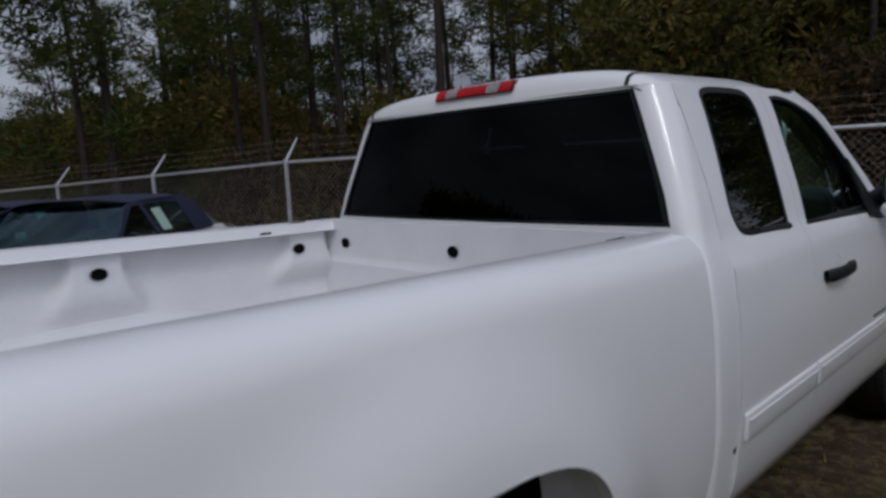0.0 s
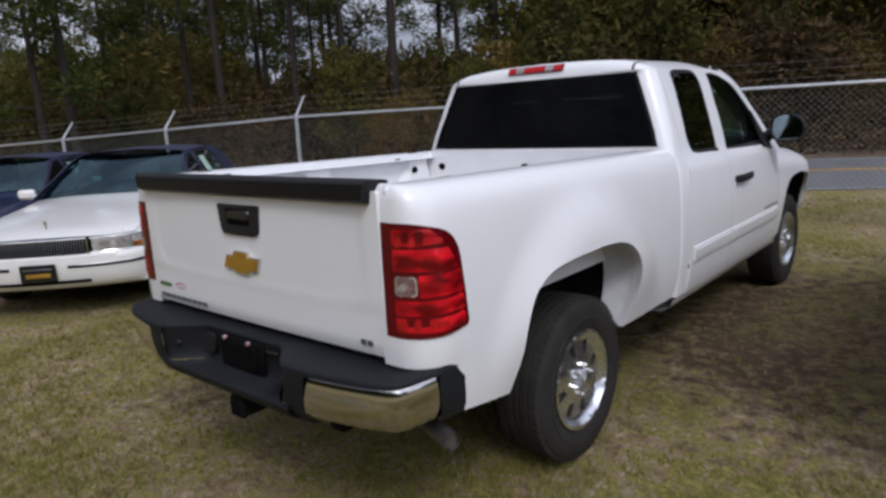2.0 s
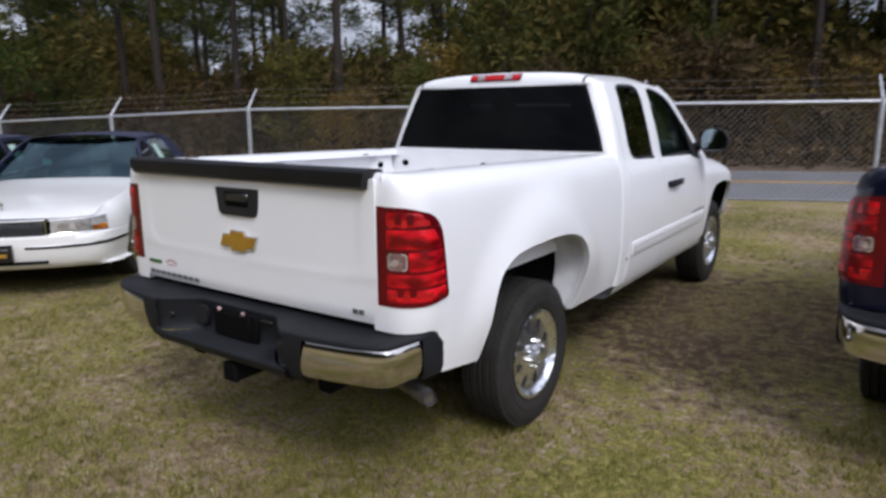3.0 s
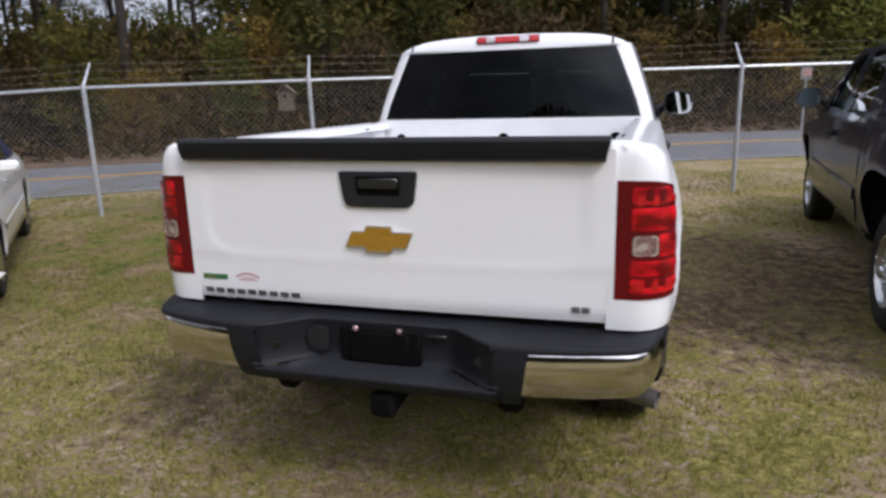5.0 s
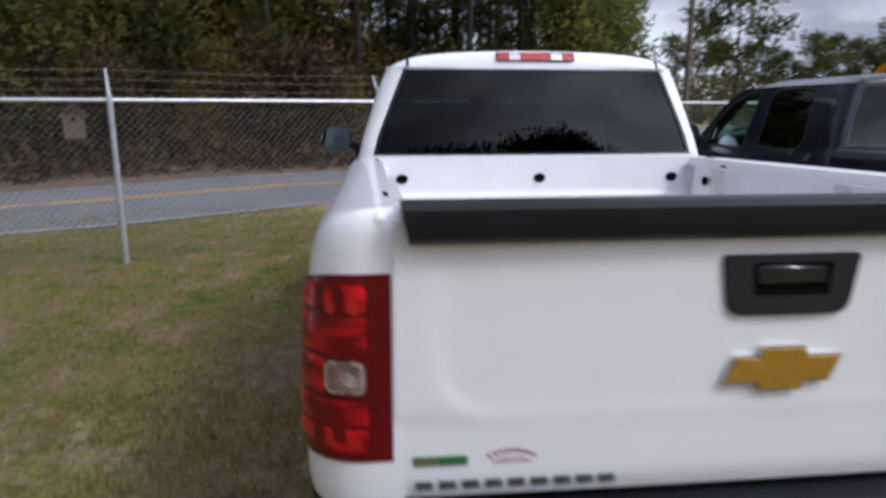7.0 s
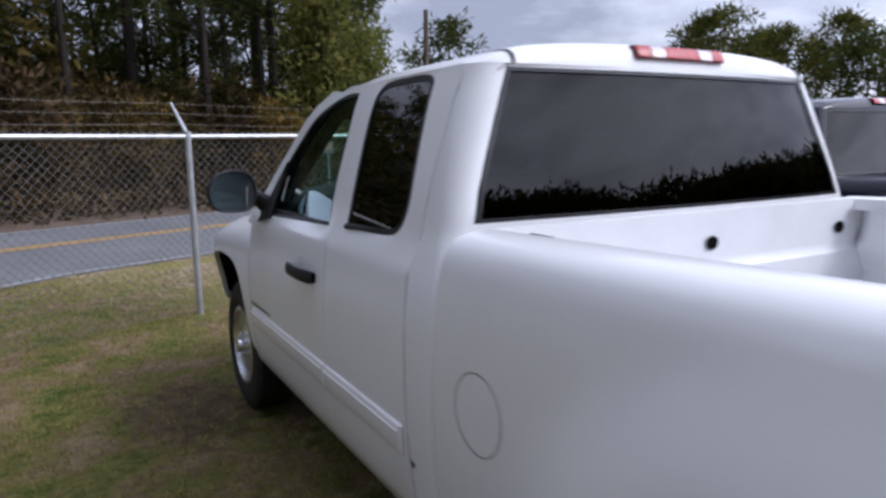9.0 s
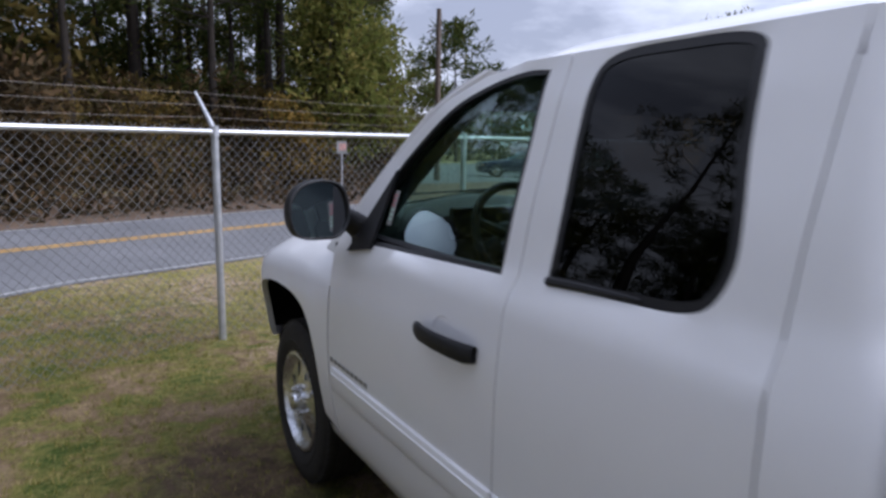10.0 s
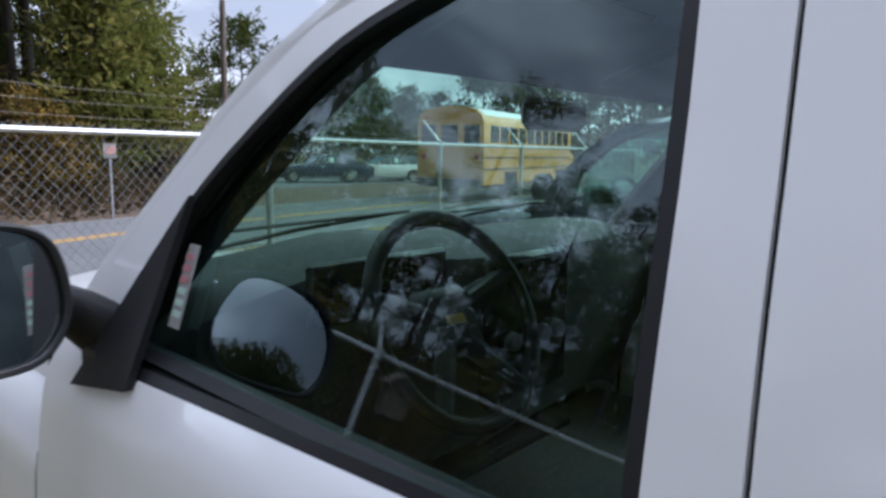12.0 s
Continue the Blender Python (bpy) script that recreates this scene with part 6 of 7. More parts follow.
    # bonnet
    rows = []
    for k in np.linspace(0, 1, 14):
        row = []
        for x in np.linspace(-0.80, 0.80, 17):
            y = -0.80 + 0.14 * (1 - (x / 0.8) ** 2) + (nose(x) - 0.03 + 0.80 - 0.14 * (1 - (x / 0.8) ** 2)) * k
            z = sedan_belt(y) + 0.055 * (1 - abs(x / 0.80) ** 2.5) * (1 - 0.5 * k) - 0.028 * smoothstep(0.9, 1.0, k) - 0.004
            row.append((x * (1 - 0.03 * k), y, z))
        rows.append(row)
    bonnet = P("bonnet", Shape().grid(rows), paint)
    part("bonnet_ornament", Shape().tube([(0, 0.78, 0.80), (0, 0.78, 0.85)], 0.006, 6).box((0, 0.78, 0.855), (0.035, 0.01, 0.035), 0.004), CHROME_DULL, bonnet)
    # grille
    gr = P("grille", Shape().grid([[(x, nose(x) + 0.012 - d, z) for x in np.linspace(-0.40, 0.40, 13)] for z, d in ((0.575, 0.02), (0.58, 0.0), (0.70, 0.015), (0.712, 0.03))]), BLACK_GLOSS, "dark slatted grille with chrome frame")
    for k in range(33):
        x = -0.39 + 0.78 * k / 32
        part("slat", Shape().box((x, nose(x) + 0.016, 0.643), (0.006, 0.012, 0.118), 0.002), BADGE_GREY, gr)
    part("grille_frame", Shape().tube([(x, nose(x) + 0.01, 0.722) for x in np.linspace(-0.42, 0.42, 13)], 0.014, 8).tube([(x, nose(x) + 0.015, 0.570) for x in np.linspace(-0.42, 0.42, 13)], 0.008, 8).tube([(-0.42, nose(0.42) + 0.01, 0.57), (-0.42, nose(0.42) + 0.01, 0.722)], 0.010, 8).tube([(0.42, nose(0.42) + 0.01, 0.57), (0.42, nose(0.42) + 0.01, 0.722)], 0.010, 8), CHROME, gr)
    # bumper
    bp = lambda x: nose(x) + 0.035
    fw = lambda t, o, z: (math.copysign(front_way(abs(t))[0], t) + math.copysign(o * smoothstep(3, 7, abs(t)), t), front_way(abs(t))[1] + o * (1 - 0.8 * smoothstep(3, 8, abs(t))), z)
    ends = [*np.linspace(-9.2, 9.2, 57)]
    bump = P("front_bumper", Shape().grid([[fw(t, o, z) for t in ends] for z, o in ((0.588, -0.03), (0.584, 0.018), (0.570, 0.034), (0.52, 0.042), (0.455, 0.040), (0.40, 0.032), (0.34, 0.016), (0.30, -0.008), (0.275, -0.06))]), paint, "body-coloured bumper with chrome and black strip")
    for m in (-1, 1):
        part("bumper_strip", Shape().grid([[fw(m * t, o, z) for t in np.linspace(1.0, 8.9, 26)] for z, o in ((0.494, 0.040), (0.490, 0.050), (0.474, 0.050), (0.470, 0.040))]), BLACK_PLASTIC, bump)
        part("bumper_trim", Shape().tube([fw(m * t, 0.050, 0.497) for t in np.linspace(1.0, 8.9, 26)], 0.006, 6), CHROME_DULL, bump)
    part("air_slot", Shape().grid([[(x, bp(x) + 0.004 - d, z) for x in np.linspace(-0.42, 0.42, 9)] for z, d in ((0.362, 0.004), (0.330, 0.016))]), GAP_BLACK, bump)
    pl = part("number_plate", Shape().box((0, bp(0) + 0.022, 0.445), (0.31, 0.012, 0.155), 0.004), BLACK_GLOSS, bump, "dark dealer plate with plain bars")
    part("plate_print", Shape().box((0, bp(0) + 0.030, 0.425), (0.21, 0.006, 0.035), 0.002), GOLD, pl)
    part("plate_print", Shape().box((0, bp(0) + 0.030, 0.480), (0.25, 0.006, 0.012), 0.002), BADGE_GREY, pl)
    # windscreen, roof, back window, boot
    ws = lambda a, k: (a * (0.80 - 0.20 * k), -0.78 + 0.16 * (1 - a * a) - 0.70 * k, 0.925 + 0.05 * (1 - a * a) * (1 - k) + 0.425 * k ** 0.92)
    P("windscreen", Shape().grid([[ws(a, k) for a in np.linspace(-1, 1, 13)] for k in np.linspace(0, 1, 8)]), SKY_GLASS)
    rows = []
    for k in np.linspace(0, 1, 10):
        y0, y1 = -1.44, -2.85
        rows.append([(a * (0.625 + 0.02 * math.sin(math.pi * k)), y0 + (y1 - y0) * k + 0.16 * (1 - a * a) * (1 - 2 * k), 1.350 + 0.055 * (1 - abs(a) ** 2.5) + 0.018 * math.sin(math.pi * k) - 0.02 * k) for a in np.linspace(-1, 1, 13)])
    P("roof", Shape().grid(rows), roof_material, "dark vinyl-covered roof")
    P("back_window", Shape().grid([[(a * (0.625 + 0.15 * k), -2.85 - 0.16 * (1 - a * a) - 0.62 * k, 1.335 + 0.05 * (1 - a * a) * (1 - k) - 0.39 * k) for a in np.linspace(-1, 1, 9)] for k in np.linspace(0, 1, 6)]), CAR_GLASS)
    P("boot_lid", Shape().grid([[(x, y, sedan_belt(y) + 0.04 * (1 - abs(x / 0.82) ** 2.5) - dz) for x in np.linspace(-0.80, 0.80, 11)] for y, dz in ((-3.30, 0), (-3.6, 0), (-3.9, 0), (-4.05, 0.02), (-4.08, 0.25), (-4.07, 0.5))]), paint)
    cab = Shape().box((0, -1.9, 0.62), (1.5, 2.6, 0.30), 0.08).box((0, -1.0, 0.86), (1.5, 0.5, 0.16), 0.06)
    for x in (-0.38, 0.38):
        cab.box((x, -1.95, 0.95), (0.50, 0.16, 0.60), 0.06).box((x, -1.97, 1.25), (0.25, 0.09, 0.14), 0.03)
    P("cabin", cab, SEAT_CLOTH)
    P("sun_strip", Shape().box((0.30, -1.10, 1.10), (0.10, 0.02, 0.06), 0.006), PALE_SHEET)
    P("underbody", Shape().box((0, -1.5, 0.30), (1.55, 4.4, 0.14), 0.04).box((0, 0.3, 0.5), (1.2, 1.0, 0.3), 0.05), UNDERBODY)
    return car


white_sedan = build_sedan(IVORY_PAINT, VINYL, "white saloon car with dark blue vinyl roof parked on the grass")
white_sedan.matrix_world = pose(-4.83, 0.20, -0.0, 0, 0, -135.6)
dark_sedan = build_sedan(DARK_BLUE_PAINT, VINYL, "dark blue saloon car parked beyond the white one", sticker=True)
dark_sedan.matrix_world = pose(-7.95, -0.20, ground_z(-7.95, -0.20), 0, 0, -135.6)


# cars far across the road, and a row behind the lot
for car, x, y, turn in ((white_sedan, 21.5, 29.0, 70), (dark_sedan, 18.5, 30.5, 62), (white_sedan, 25.5, 30.5, 80), (white_sedan, 27.5, -11.0, 115), (white_sedan, 28.5, -15.5, 120), (dark_sedan, 26.5, -19.0, 112), (white_sedan, 24.0, -23.0, 125)):
    copy_thing(car, pose(x, y, 0, 0, 0, turn))


# ---------------------------------------------------------------- school bus
def build_bus():
    bus = thing("school_bus", "yellow school bus with white roof on the road", "bus")
    P = lambda name, shape, mat, lab="", par=None: part(name, shape, mat, par or bus, lab)
    L = 9.0
    sec = [(1.2, 0.55), (1.2, 1.9), (1.19, 2.5), (1.12, 2.75), (0.9, 2.93), (0.5, 3.02), (0.0, 3.05)]
    ring = [(-x, z) for x, z in sec] + [(x, z) for x, z in sec[::-1][1:]]
    body = P("body", Shape().grid([[(x, y, z) for x, z in ring] for y in (0.0, L)]).add([(x, 0.0, z) for x, z in ring], [tuple(range(len(ring)))]).add([(x, L, z) for x, z in ring], [tuple(range(len(ring)))]), BUS_YELLOW)
    rr = [(x * 1.004, z + 0.012) for x, z in ring[3:-3]]
    part("roof_skin", Shape().grid([[(x, y, z) for x, z in rr] for y in (0.25, L)]), BUS_WHITE, body)
    for m in (-1, 1):
        for k in range(10):
            y = 0.5 + 0.82 * k
            part("window", Shape().box((m * 1.195, y + 0.36, 2.18), (0.03, 0.68, 0.55), 0.02), BUS_GLASS, body)
        for z in (1.05, 1.42, 1.78):
            part("rub_rail", Shape().box((m * 1.205, L / 2, z), (0.03, L, 0.06), 0.01), BLACK_PLASTIC, body)
        for y in (2.3, 7.6):
            w = P("wheel", Shape().lathe([(-0.14, 0.0), (-0.14, 0.42), (-0.10, 0.48), (0.10, 0.48), (0.14, 0.42), (0.14, 0.26), (0.08, 0.22), (0.10, 0.0)], 28).moved(Matrix.Translation((m * 1.05, y, 0.48)) @ (Matrix.Rotation(math.pi, 4, "Z") if m < 0 else Matrix.Identity(4))), RUBBER)
            part("arch", Shape().box((m * 1.16, y, 0.62), (0.1, 1.2, 0.75), 0.2), UNDERBODY, body)
        part("rear_window", Shape().box((m * 0.78, -0.005, 2.15), (0.55, 0.03, 0.62), 0.05), BUS_GLASS, body)
        part("tail_lamp", Shape().box((m * 0.95, -0.01, 1.45), (0.16, 0.04, 0.16), 0.03), RED_LENS, body)
        part("roof_lamp", Shape().box((m * 0.85, -0.01, 2.72), (0.22, 0.06, 0.14), 0.04), AMBER_LENS, body)
    part("rear_door", Shape().box((0, -0.01, 1.72), (0.80, 0.03, 1.75), 0.02), BUS_YELLOW, body)
    part("door_window", Shape().box((0, -0.028, 2.15), (0.60, 0.02, 0.62), 0.04), BUS_GLASS, body)
    part("rear_bumper", Shape().box((0, -0.12, 0.62), (2.3, 0.2, 0.26), 0.05), BLACK_PLASTIC, body)
    P("bonnet", Shape().box((0, L + 0.7, 1.15), (1.9, 1.5, 1.1), 0.2), BUS_YELLOW)
    P("underbody", Shape().box((0, L / 2, 0.55), (2.0, L - 0.5, 0.2), 0.05), UNDERBODY)
    return bus


BUS_GLASS = plain("dark_bus_glass", (0.02, 0.025, 0.03), 0.08, vary=0.1, coat=0.5)
school_bus = build_bus()
school_bus.matrix_world = pose(15.0, 16.6, 0, 0, 0, -75)


# ---------------------------------------------------------------- small things by the fence
def build_birdhouse():
    b = thing("birdhouse", "weathered grey wooden birdhouse fixed on the fence", "birdhouse")
    P = lambda name, shape, mat: part(name, shape, mat, b)
    P("front_board", Shape().prism([(-0.10, 0.0), (0.10, 0.0), (0.115, 0.26), (0.0, 0.37), (-0.115, 0.26)], lambda a, z, c: (a, c - 0.10, z), 0.018), WEATHERED_WOOD)
    P("back_board", Shape().prism([(-0.10, -0.06), (0.10, -0.06), (0.115, 0.26), (0.0, 0.37), (-0.115, 0.26)], lambda a, z, c: (a, c + 0.08, z), 0.018), WEATHERED_WOOD)
    for m in (-1, 1):
        P("side_board", Shape().box((m * 0.105, 0, 0.13), (0.016, 0.18, 0.26), 0.003), WEATHERED_WOOD)
        P("roof_board", Shape().box((0, 0, 0), (0.20, 0.26, 0.018), 0.003).moved(Matrix.Translation((m * 0.075, -0.01, 0.325)) @ Matrix.Rotation(m * radians(43), 4, "Y")), WEATHERED_WOOD)
    P("floor_board", Shape().box((0, 0, 0.008), (0.20, 0.18, 0.016), 0.003), WEATHERED_WOOD)
    P("entrance_hole", Shape().add(*turned([(0, 0.024), (0.002, 0.0)], 18, 0, 0)).moved(Matrix.Translation((0, -0.104, 0.22)) @ Matrix.Rotation(math.pi / 2, 4, "Z")), GAP_BLACK)
    P("perch", Shape().tube([(0, -0.10, 0.16), (0, -0.16, 0.16)], 0.005, 6), WEATHERED_WOOD)
    P("hanger", Shape().tube([(0, 0.09, 0.30), (0, 0.10, 0.42)], 0.004, 6), WIRE)
    return b


build_birdhouse().matrix_world = pose(-3.82, 5.01, 1.30, 0, 0, 20) @ Matrix.Scale(0.86, 4)


def build_sign():
    s = thing("road_sign", "small faded red and white sign on a thin post", "road sign")
    part("post", Shape().tube([(0, 0, -0.1), (0, 0, 1.65)], 0.022, 8), GALV, s)
    part("plate", Shape().box((0, -0.03, 1.52), (0.26, 0.006, 0.32), 0.003), LINE_WHITE, s)
    part("red_field", Shape().box((0.02, -0.036, 1.54), (0.18, 0.004, 0.18), 0.002), SIGN_PINK, s)
    return s


build_sign().matrix_world = pose(4.7, 17.3, 0, 0, 0, -15)


def build_pole():
    p = thing("utility_pole", "tall weathered wooden utility pole", "utility pole")
    part("pole", Shape().tube([(0, 0, -0.3), (0, 0, 4), (0.03, 0, 7.6)], [0.15, 0.13, 0.11], 12), POLE_WOOD, p)
    part("cross_bar", Shape().tube([(0, 0, 6.9), (-0.5, 0.1, 6.55)], 0.03, 6), POLE_WOOD, p)
    return p


build_pole().matrix_world = pose(13.5, 27.9, 0)

# ---------------------------------------------------------------- trees
def leaf_blades(shape, centre, spread, n, length, width, rnd, flat=0.6):
    """A loose clump of thin leaves round a point."""
    for _ in range(n):
        d = Vector((rnd.gauss(0, 1), rnd.gauss(0, 1), rnd.gauss(0, flat))).normalized()
        p = centre + d * spread * (rnd.random() ** 0.6)
        a = (d + Vector((rnd.uniform(-0.6, 0.6), rnd.uniform(-0.6, 0.6), rnd.uniform(-0.3, 0.6)))).normalized()
        b = a.orthogonal().normalized()
        b.rotate(Matrix.Rotation(rnd.uniform(0, 6.28), 3, a))
        q, w = a * length * rnd.uniform(0.6, 1.3), b * width * rnd.uniform(0.6, 1.2)
        o = len(shape.v)
        shape.v += [tuple(p - w), tuple(p + w), tuple(p + q + w * 0.5), tuple(p + q - w * 0.5)]
        shape.f.append((o, o + 1, o + 2, o + 3))


def build_pine(seed, height, low=0.40, reach=2.4, dense=1.0, blade=(34, 0.27, 0.036, 0.44)):
    rnd = random.Random(seed)
    tree = thing("pine_tree", "tall slender pine with bare lower trunk and clumped crown", "tree", "trees behind the road")
    lean = Vector((rnd.uniform(-0.5, 0.5), rnd.uniform(-0.5, 0.5), 0))
    spine = [Vector((0, 0, -0.3)) + (Vector((0, 0, height)) + lean * (s * s)) * s + Vector((0.12 * math.sin(4 * s + seed), 0.12 * math.cos(3 * s + seed), 0)) * s for s in np.linspace(0, 1, 9)]
    r0 = 0.011 * height + 0.04
    trunk, crown = Shape().tube(spine, [r0 * (1 - 0.85 * s) for s in np.linspace(0, 1, 9)], 8), Shape()
    at = lambda s: spine[int(min(s, 0.999) * 8)].lerp(spine[int(min(s, 0.999) * 8) + 1], min(s, 0.999) * 8 % 1)
    for k in range(int(26 * dense)):
        s = low + (1 - low) * (k + rnd.random()) / (26 * dense)
        p, az = at(s), rnd.uniform(0, 2 * math.pi)
        ln = reach * (0.45 + 0.9 * math.sin(math.pi * min(1, (s - low) / (1 - low) * 0.8 + 0.25))) * rnd.uniform(0.6, 1.15)
        d = Vector((math.cos(az), math.sin(az), rnd.uniform(0.0, 0.5)))
        mid, end = p + d * ln * 0.5 + Vector((0, 0, -0.05)), p + d * ln + Vector((0, 0, 0.1 * ln))
        trunk.tube([p, mid, end], [0.05 * (1.2 - s), 0.03 * (1.2 - s), 0.010], 4, caps=False)
        for q in (0.5, 0.75, 1.0):
            if rnd.random() < 0.88:
                leaf_blades(crown, p.lerp(end, q) + Vector((rnd.uniform(-0.25, 0.25), rnd.uniform(-0.25, 0.25), 0.05)), blade[3], blade[0], blade[1], blade[2], rnd)
    leaf_blades(crown, at(0.99), 0.7, 2 * blade[0], blade[1], blade[2], rnd)
    part("trunk", trunk, BARK, tree, "", 60)
    part("crown", crown, NEEDLES, tree, "", 0, False)
    return tree


def build_bushy(seed, height, material, name="young_tree", label="bushy young tree with small leaves", spread=1.6):
    rnd = random.Random(seed)
    tree = thing(name, label, "tree", "undergrowth trees")
    trunk, crown = Shape(), Shape()
    for stem in range(3):
        top = Vector((rnd.uniform(-1, 1) * spread * 0.5, rnd.uniform(-1, 1) * spread * 0.5, height * rnd.uniform(0.75, 1.0)))
        base = Vector((rnd.uniform(-0.2, 0.2), rnd.uniform(-0.2, 0.2), -0.1))
        trunk.tube([base, base.lerp(top, 0.5) + Vector((rnd.uniform(-0.2, 0.2), rnd.uniform(-0.2, 0.2), 0)), top], [0.06, 0.04, 0.012], 5, caps=False)
        for k in range(26):
            s = 0.15 + 0.85 * (k + rnd.random()) / 26
            p, az = base.lerp(top, s), rnd.uniform(0, 6.28)
            e = p + Vector((math.cos(az), math.sin(az), rnd.uniform(0.1, 0.7))) * spread * (1.1 - 0.75 * s) * rnd.uniform(0.4, 1.0)
            trunk.tube([p, e], [0.016, 0.005], 3, caps=False)
            leaf_blades(crown, e, 0.52, 20, 0.20, 0.055, rnd, 0.8)
            leaf_blades(crown, p.lerp(e, 0.55), 0.46, 12, 0.20, 0.055, rnd, 0.8)
    part("trunk", trunk, BARK, tree, "", 60)
    part("crown", crown, material, tree, "", 0, False)
    return tree


def woods_place(s, d):
    """A place s along the road's far side (0 to 1 of its length, left to right) and d behind the fence."""
    line = [Vector(q) for q in offset_line(d, 34.0)]
    steps = [(b - a).length for a, b in zip(line, line[1:])]
    left = s * sum(steps)
    for a, b, k in zip(line, line[1:], steps):
        if left <= k:
            break
        left -= k
    p = a.lerp(b, min(1.0, left / k))
    return p.x, p.y


def bearing(x, y):
    return math.degrees(math.atan2(x + 1.1, y + 1.9))


rnd = random.Random(11)
pines = [build_pine(k, h, lo, re, 1.15, (50, 0.26, 0.042, 0.52)) for k, (h, lo, re) in enumerate([(15.0, 0.36, 2.3), (17.5, 0.42, 2.6), (13.0, 0.30, 2.2), (16.0, 0.38, 2.0), (11.0, 0.22, 2.2)])]
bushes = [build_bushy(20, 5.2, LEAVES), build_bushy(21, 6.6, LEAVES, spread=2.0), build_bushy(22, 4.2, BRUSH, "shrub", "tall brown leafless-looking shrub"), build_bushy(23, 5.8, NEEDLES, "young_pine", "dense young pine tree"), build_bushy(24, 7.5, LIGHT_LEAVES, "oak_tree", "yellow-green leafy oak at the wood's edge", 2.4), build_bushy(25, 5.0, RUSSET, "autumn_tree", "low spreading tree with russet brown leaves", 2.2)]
spots, tries = [], 0
while len(spots) < 105 and tries < 6000:
    tries += 1
    x, y = woods_place(rnd.uniform(0.02, 0.72), rnd.uniform(21.0, 40.0))
    b = bearing(x, y)
    if b > 20.0 or b < -92 or (-54 < b < -33 and tries % 3) or (b > -4 and tries % 5 > 1) or (b < -54 and tries % 3 == 0) or any((x - u) ** 2 + (y - v) ** 2 < 3.2 for u, v in spots):
        continue
    spots.append((x, y))
for i, (x, y) in enumerate(spots):
    m = Matrix.Translation((x, y, ground_z(x, y))) @ Matrix.Rotation(rnd.uniform(0, 6.28), 4, "Z") @ Matrix.Scale(rnd.uniform(0.82, 1.15), 4)
    src = pines[i % 5]
    if i < 5:
        src.matrix_world = m
    elif i % 5 > 1 or bearing(x, y) > -47:
        copy_thing(src, m)
spots2, tries = [], 0
while len(spots2) < 160 and tries < 8000:
    tries += 1
    x, y = woods_place(rnd.uniform(0.02, 0.72), 12.5 + 14.0 * rnd.random() ** 1.4)
    b = bearing(x, y)
    if b > 21.0 or b < -92 or (-54 < b < -33 and tries % 2) or (-6 < b < 20 and tries % 2) or any((x - u) ** 2 + (y - v) ** 2 < 1.6 for u, v in spots2):
        continue
    spots2.append((x, y))
for i, (x, y) in enumerate(spots2):
    b = bearing(x, y)
    gap = -56 < b < -31 or -6 < b < 20
    m = Matrix.Translation((x, y, ground_z(x, y))) @ Matrix.Rotation(rnd.uniform(0, 6.28), 4, "Z") @ Matrix.Scale(rnd.uniform(0.55, 0.75 if gap else 1.1), 4)
    src = bushes[5 if i == 4 or (i > 4 and i % 5 < 2 + gap and -62 < b < 20) else 2 if i > 4 and -6 < b < 17 else i % 4]
    if i < 5:
        src.matrix_world = m
    else:
        copy_thing(src, m)
# tall pines at the wood's edge, bare-stemmed below
edge_pines = [build_pine(60, 17.5, 0.42, 3.0, 1.5), build_pine(61, 16.0, 0.46, 2.7, 1.5)]
for k, (x, y, size) in enumerate([(-27.6, 14.5, 0.9), (-24.0, 13.9, 1.0), (-25.1, 17.1, 0.8), (-21.9, 16.2, 0.95), (-22.2, 18.7, 0.85), (-20.2, 17.6, 0.85), (-18.2, 18.5, 1.15), (-20.1, 23.8, 0.9), (-17.1, 24.5, 0.9), (-23.5, 7.5, 0.95), (-24.5, 3.5, 0.9), (-25.0, 0.0, 0.85), (-4.6, 24.5, 0.85), (-1.2, 26.0, 0.9), (3.2, 25.5, 0.85), (5.6, 27.0, 0.9), (7.4, 25.2, 0.8)]):
    m = Matrix.Translation((x, y, ground_z(x, y))) @ Matrix.Rotation(rnd.uniform(0, 6.28), 4, "Z") @ Matrix.Scale(size, 4)
    if k < 2:
        edge_pines[k].matrix_world = m
    else:
        copy_thing(edge_pines[k % 2], m)
# a low-crowned pine at the far left
for x, y, size in ((-24.3, 6.8, 1.05),):
    copy_thing(pines[4], Matrix.Translation((x, y, ground_z(x, y))) @ Matrix.Scale(size, 4))
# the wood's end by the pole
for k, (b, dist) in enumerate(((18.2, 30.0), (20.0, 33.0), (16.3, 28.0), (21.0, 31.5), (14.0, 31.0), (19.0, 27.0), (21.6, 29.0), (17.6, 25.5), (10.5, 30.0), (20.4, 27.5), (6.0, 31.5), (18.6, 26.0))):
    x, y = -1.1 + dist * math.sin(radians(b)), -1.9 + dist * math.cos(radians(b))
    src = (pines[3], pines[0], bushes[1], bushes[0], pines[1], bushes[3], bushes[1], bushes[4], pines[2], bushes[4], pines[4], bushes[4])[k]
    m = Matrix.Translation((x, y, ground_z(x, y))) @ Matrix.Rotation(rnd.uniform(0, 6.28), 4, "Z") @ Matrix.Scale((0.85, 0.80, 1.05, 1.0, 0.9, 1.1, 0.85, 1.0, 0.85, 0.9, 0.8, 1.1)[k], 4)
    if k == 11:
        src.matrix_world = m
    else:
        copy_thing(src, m)
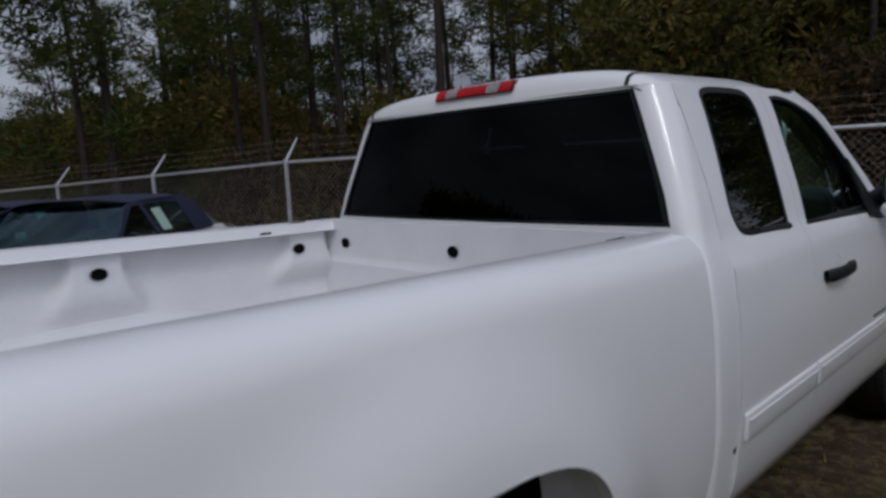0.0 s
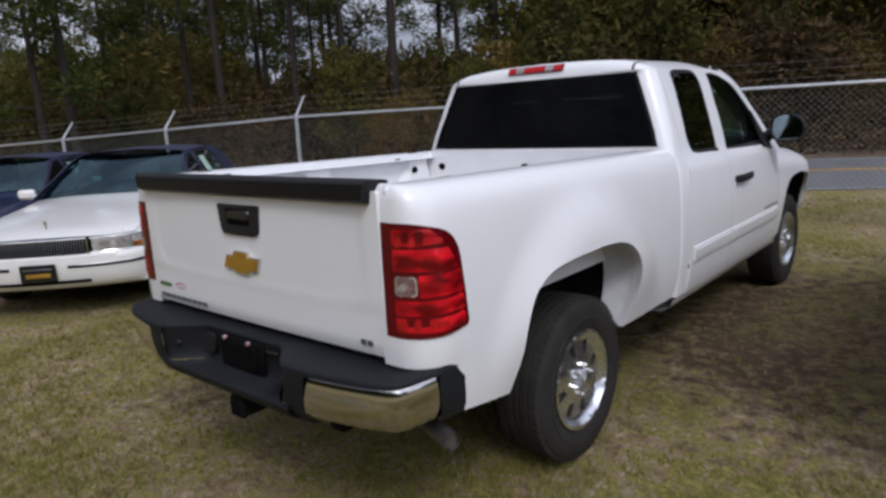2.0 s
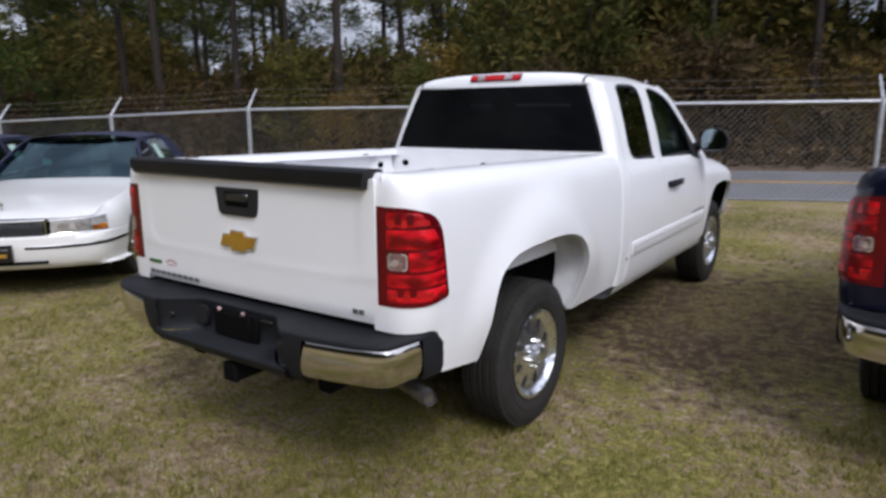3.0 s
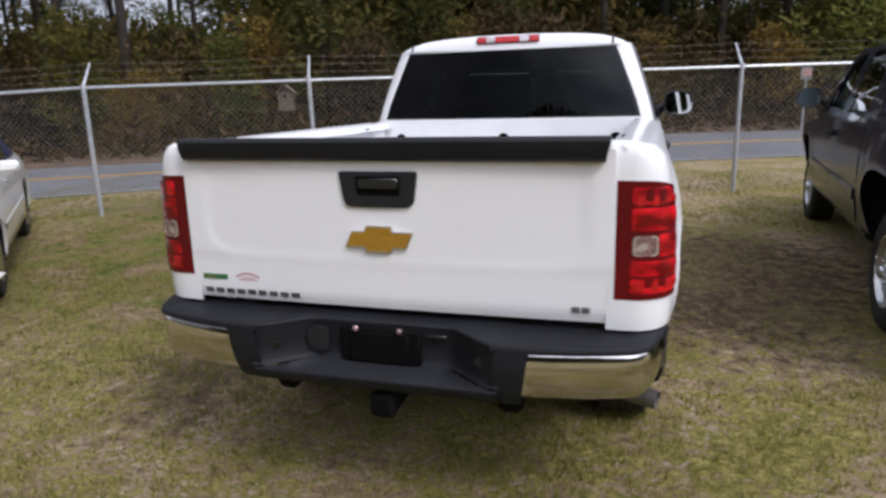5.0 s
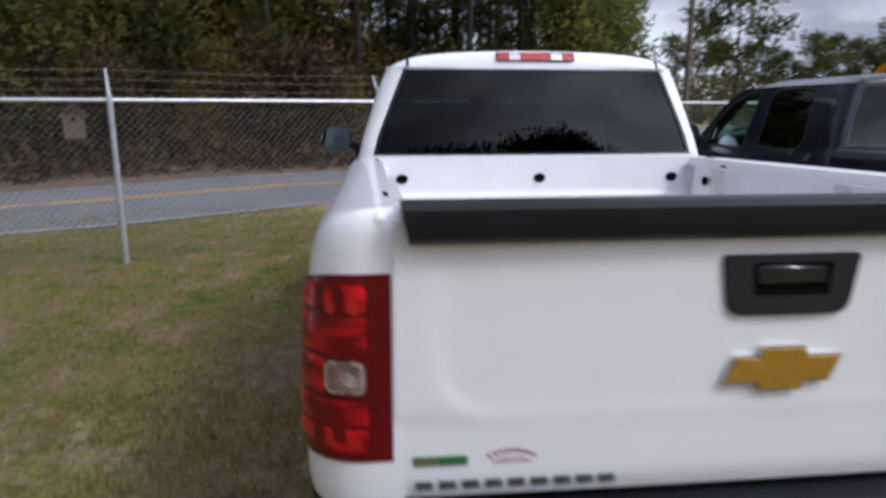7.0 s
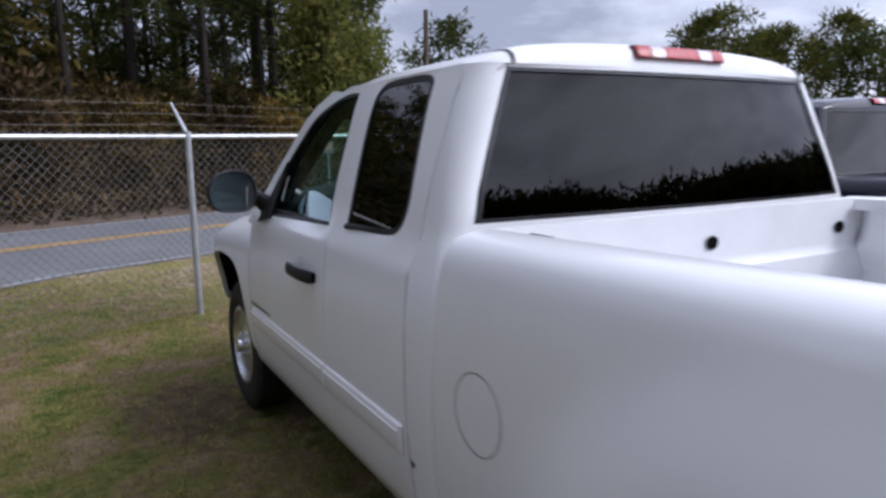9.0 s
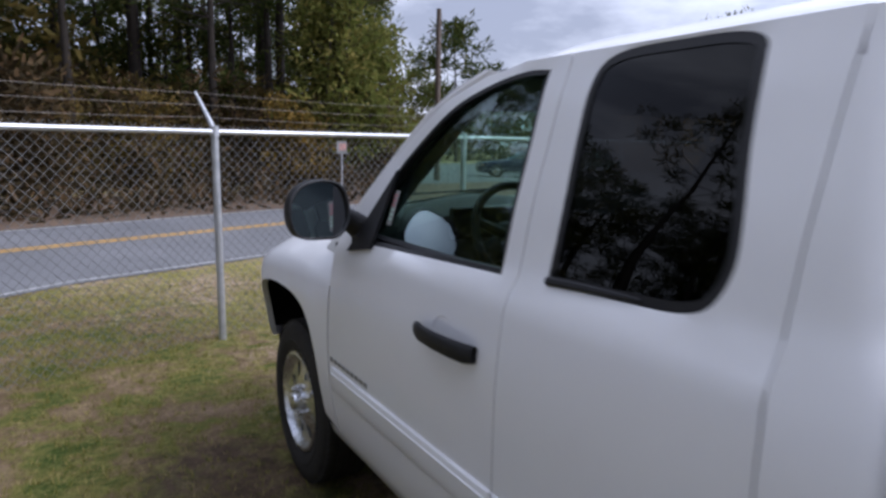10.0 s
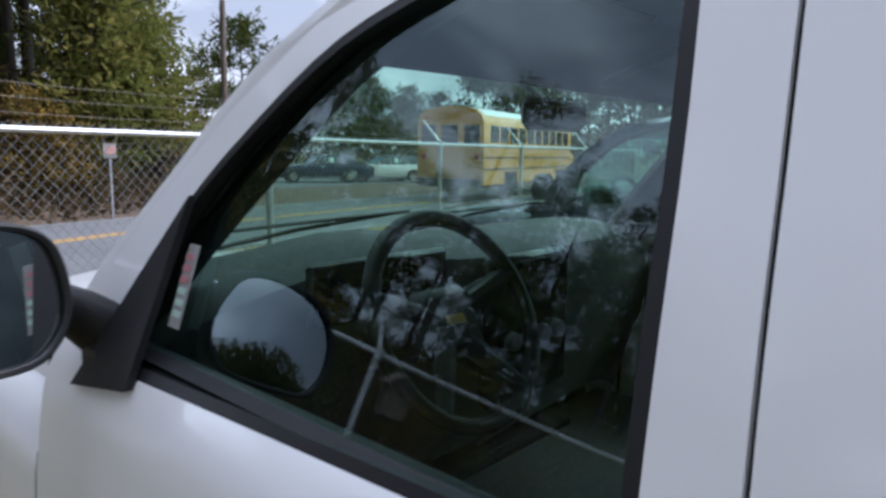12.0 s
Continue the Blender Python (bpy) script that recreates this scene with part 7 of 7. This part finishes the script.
# distant trees to the right, and all round behind the lot
round_pines = [build_pine(40 + k, h, lo, re, 0.8, (44, 0.46, 0.085, 0.95)) for k, (h, lo, re) in enumerate([(12.0, 0.42, 2.6), (13.5, 0.50, 2.9), (10.5, 0.35, 2.8)])]
for k in range(36):
    b, dist = (radians(29.2), 70.0) if k == 3 else (radians(24.5 + 54 * (k + rnd.random()) / 36), rnd.uniform(108, 118) if k < 3 else rnd.uniform(66, 88))
    x, y = -1 + dist * math.sin(b), -2 + dist * math.cos(b)
    m = Matrix.Translation((x, y, 0)) @ Matrix.Rotation(rnd.uniform(0, 6.28), 4, "Z") @ Matrix.Scale((1.0 if k < 3 else 1.12 if k == 3 else 0.6 if k == 4 else rnd.uniform(0.64, 0.80)) * (1.35 if k > 14 else 1), 4)
    if k < 3:
        round_pines[k].matrix_world = m
    else:
        copy_thing(round_pines[k % 3], m)
for k in range(56):
    deg, dist = 100 + 130 * (k + rnd.random()) / 56, rnd.uniform(38, 46)
    b = radians(deg)
    x, y = dist * math.sin(b), dist * math.cos(b)
    tall = dist * math.tan(radians((13.2 + 4.2 * smoothstep(132, 152, deg) + 3.4 * smoothstep(150, 162, deg) - 6.6 * smoothstep(186, 199, deg)) * rnd.uniform(0.66, 0.84))) + 1.0
    copy_thing(round_pines[k % 3], Matrix.Translation((x, y, ground_z(x, y))) @ Matrix.Rotation(rnd.uniform(0, 6.28), 4, "Z") @ Matrix.Scale(tall / (12.2, 13.7, 10.7)[k % 3], 4))

# dense undergrowth and the depth of the woods
brush, thicket, russet = Shape(), Shape(), Shape()
for _ in range(7000):
    d = rnd.uniform(9.7, 22.0)
    x, y = woods_place(rnd.uniform(0.08, 0.74), d)
    if bearing(x, y) < 22:
        leaf_blades(brush, Vector((x, y, ground_z(x, y) + rnd.random() ** 1.5 * (0.3 + 3.4 * smoothstep(10.5, 15.0, d)))), 0.5, 9, 0.28, 0.040, rnd, 0.9)
for _ in range(15000):
    x, y = woods_place(rnd.uniform(0.0, 0.72), rnd.uniform(19.0, 44.0))
    b = bearing(x, y)
    if b < 19.5 and (b < -4 or rnd.random() < 0.62):
        leaf_blades(russet if noise.noise((x * 0.11, y * 0.11, 21.0)) > (0.05 - 0.30 * smoothstep(-8, 0, b) - 0.2 * smoothstep(-58, -50, b) * smoothstep(-28, -36, b)) and -64 < b < 20 else thicket, Vector((x, y, ground_z(x, y) + rnd.random() ** 0.8 * (4.2 + 5.0 * smoothstep(-33, -23, b) + 3.0 * smoothstep(-51, -60, b) - 3.2 * smoothstep(-14, -2, b) - 2.2 * smoothstep(-4, 6, b) + 1.8 * noise.noise((x * 0.15, y * 0.15, 0.0))))), 0.95, 17, 0.36, 0.105, rnd, 0.9)
tagged(part("undergrowth", brush, BRUSH, sharp=0, tidy=False), "dry brown undergrowth along the wood's edge", "undergrowth", kind="stuff")
tagged(part("thicket", thicket, LEAVES, sharp=0, tidy=False), "dense dark green woodland thicket", "woodland", kind="stuff")
tagged(part("autumn_thicket", russet, RUSSET, sharp=0, tidy=False), "russet brown woodland thicket", "woodland", kind="stuff")
far = Shape()
for _ in range(5200):
    b, dist = radians(rnd.uniform(22, 262)), rnd.uniform(70, 100)
    x, y = dist * math.sin(b), dist * math.cos(b)
    leaf_blades(far, Vector((x, y, rnd.random() * (7.0 - 2.6 * smoothstep(70, 55, math.degrees(b)) + 3.0 * noise.noise((x * 0.06, y * 0.06, 5.0))))), 1.8, 16, 0.62, 0.17, rnd, 0.8)
for _ in range(9000):
    b, dist = radians(rnd.uniform(98, 232)), rnd.uniform(38, 48)
    x, y = dist * math.sin(b), dist * math.cos(b)
    high = dist * math.tan(radians(11.0 + 5.0 * smoothstep(132, 152, math.degrees(b)) + 3.7 * smoothstep(150, 162, math.degrees(b)) - 6.5 * smoothstep(186, 199, math.degrees(b)))) + 2.0 * noise.noise((x * 0.1, y * 0.1, 9.0))
    leaf_blades(far, Vector((x, y, ground_z(x, y) + rnd.random() ** 0.62 * high)), 1.3, 17, 0.50, 0.15, rnd, 0.8)
tagged(part("far_woods", far, LEAVES, sharp=0, tidy=False), "distant low line of woods round the lot", "woodland", kind="stuff")

# grass
grass = Shape()
for k in range(104000):
    x, y = (rnd.uniform(-9.5, 6.0), rnd.uniform(-5.0, 9.0)) if k < 64000 else (rnd.uniform(-3.5, 5.0), rnd.uniform(-4.5, 1.5))
    thick = noise.noise((x * 0.9, y * 0.9, 3.0)) + 0.5 * noise.noise((x * 3.1, y * 3.1, 7.0))
    if thick < rnd.uniform(-0.9, 0.25) or (((x - 1.45) / 1.3) ** 2 + ((y - 2.5) / 2.1) ** 2 < 1 and rnd.random() < 0.8):
        continue
    h = (0.018 + 0.026 * max(0.0, thick + 0.3)) * rnd.uniform(0.7, 1.5)
    base = Vector((x, y, ground_z(x, y)))
    for b in range(4):
        a = rnd.uniform(0, 6.28)
        d, w = Vector((math.cos(a), math.sin(a), 0)), Vector((-math.sin(a), math.cos(a), 0)) * 0.0027
        p = base + d * rnd.uniform(0, 0.02)
        o = len(grass.v)
        grass.v += [tuple(p - w), tuple(p + w), tuple(p + d * h * rnd.uniform(0.3, 1.1) + Vector((0, 0, h)))]
        grass.f.append((o, o + 1, o + 2))
tagged(part("grass", grass, GRASS, sharp=0, tidy=False), "short patchy half-dry grass", "grass", kind="stuff")
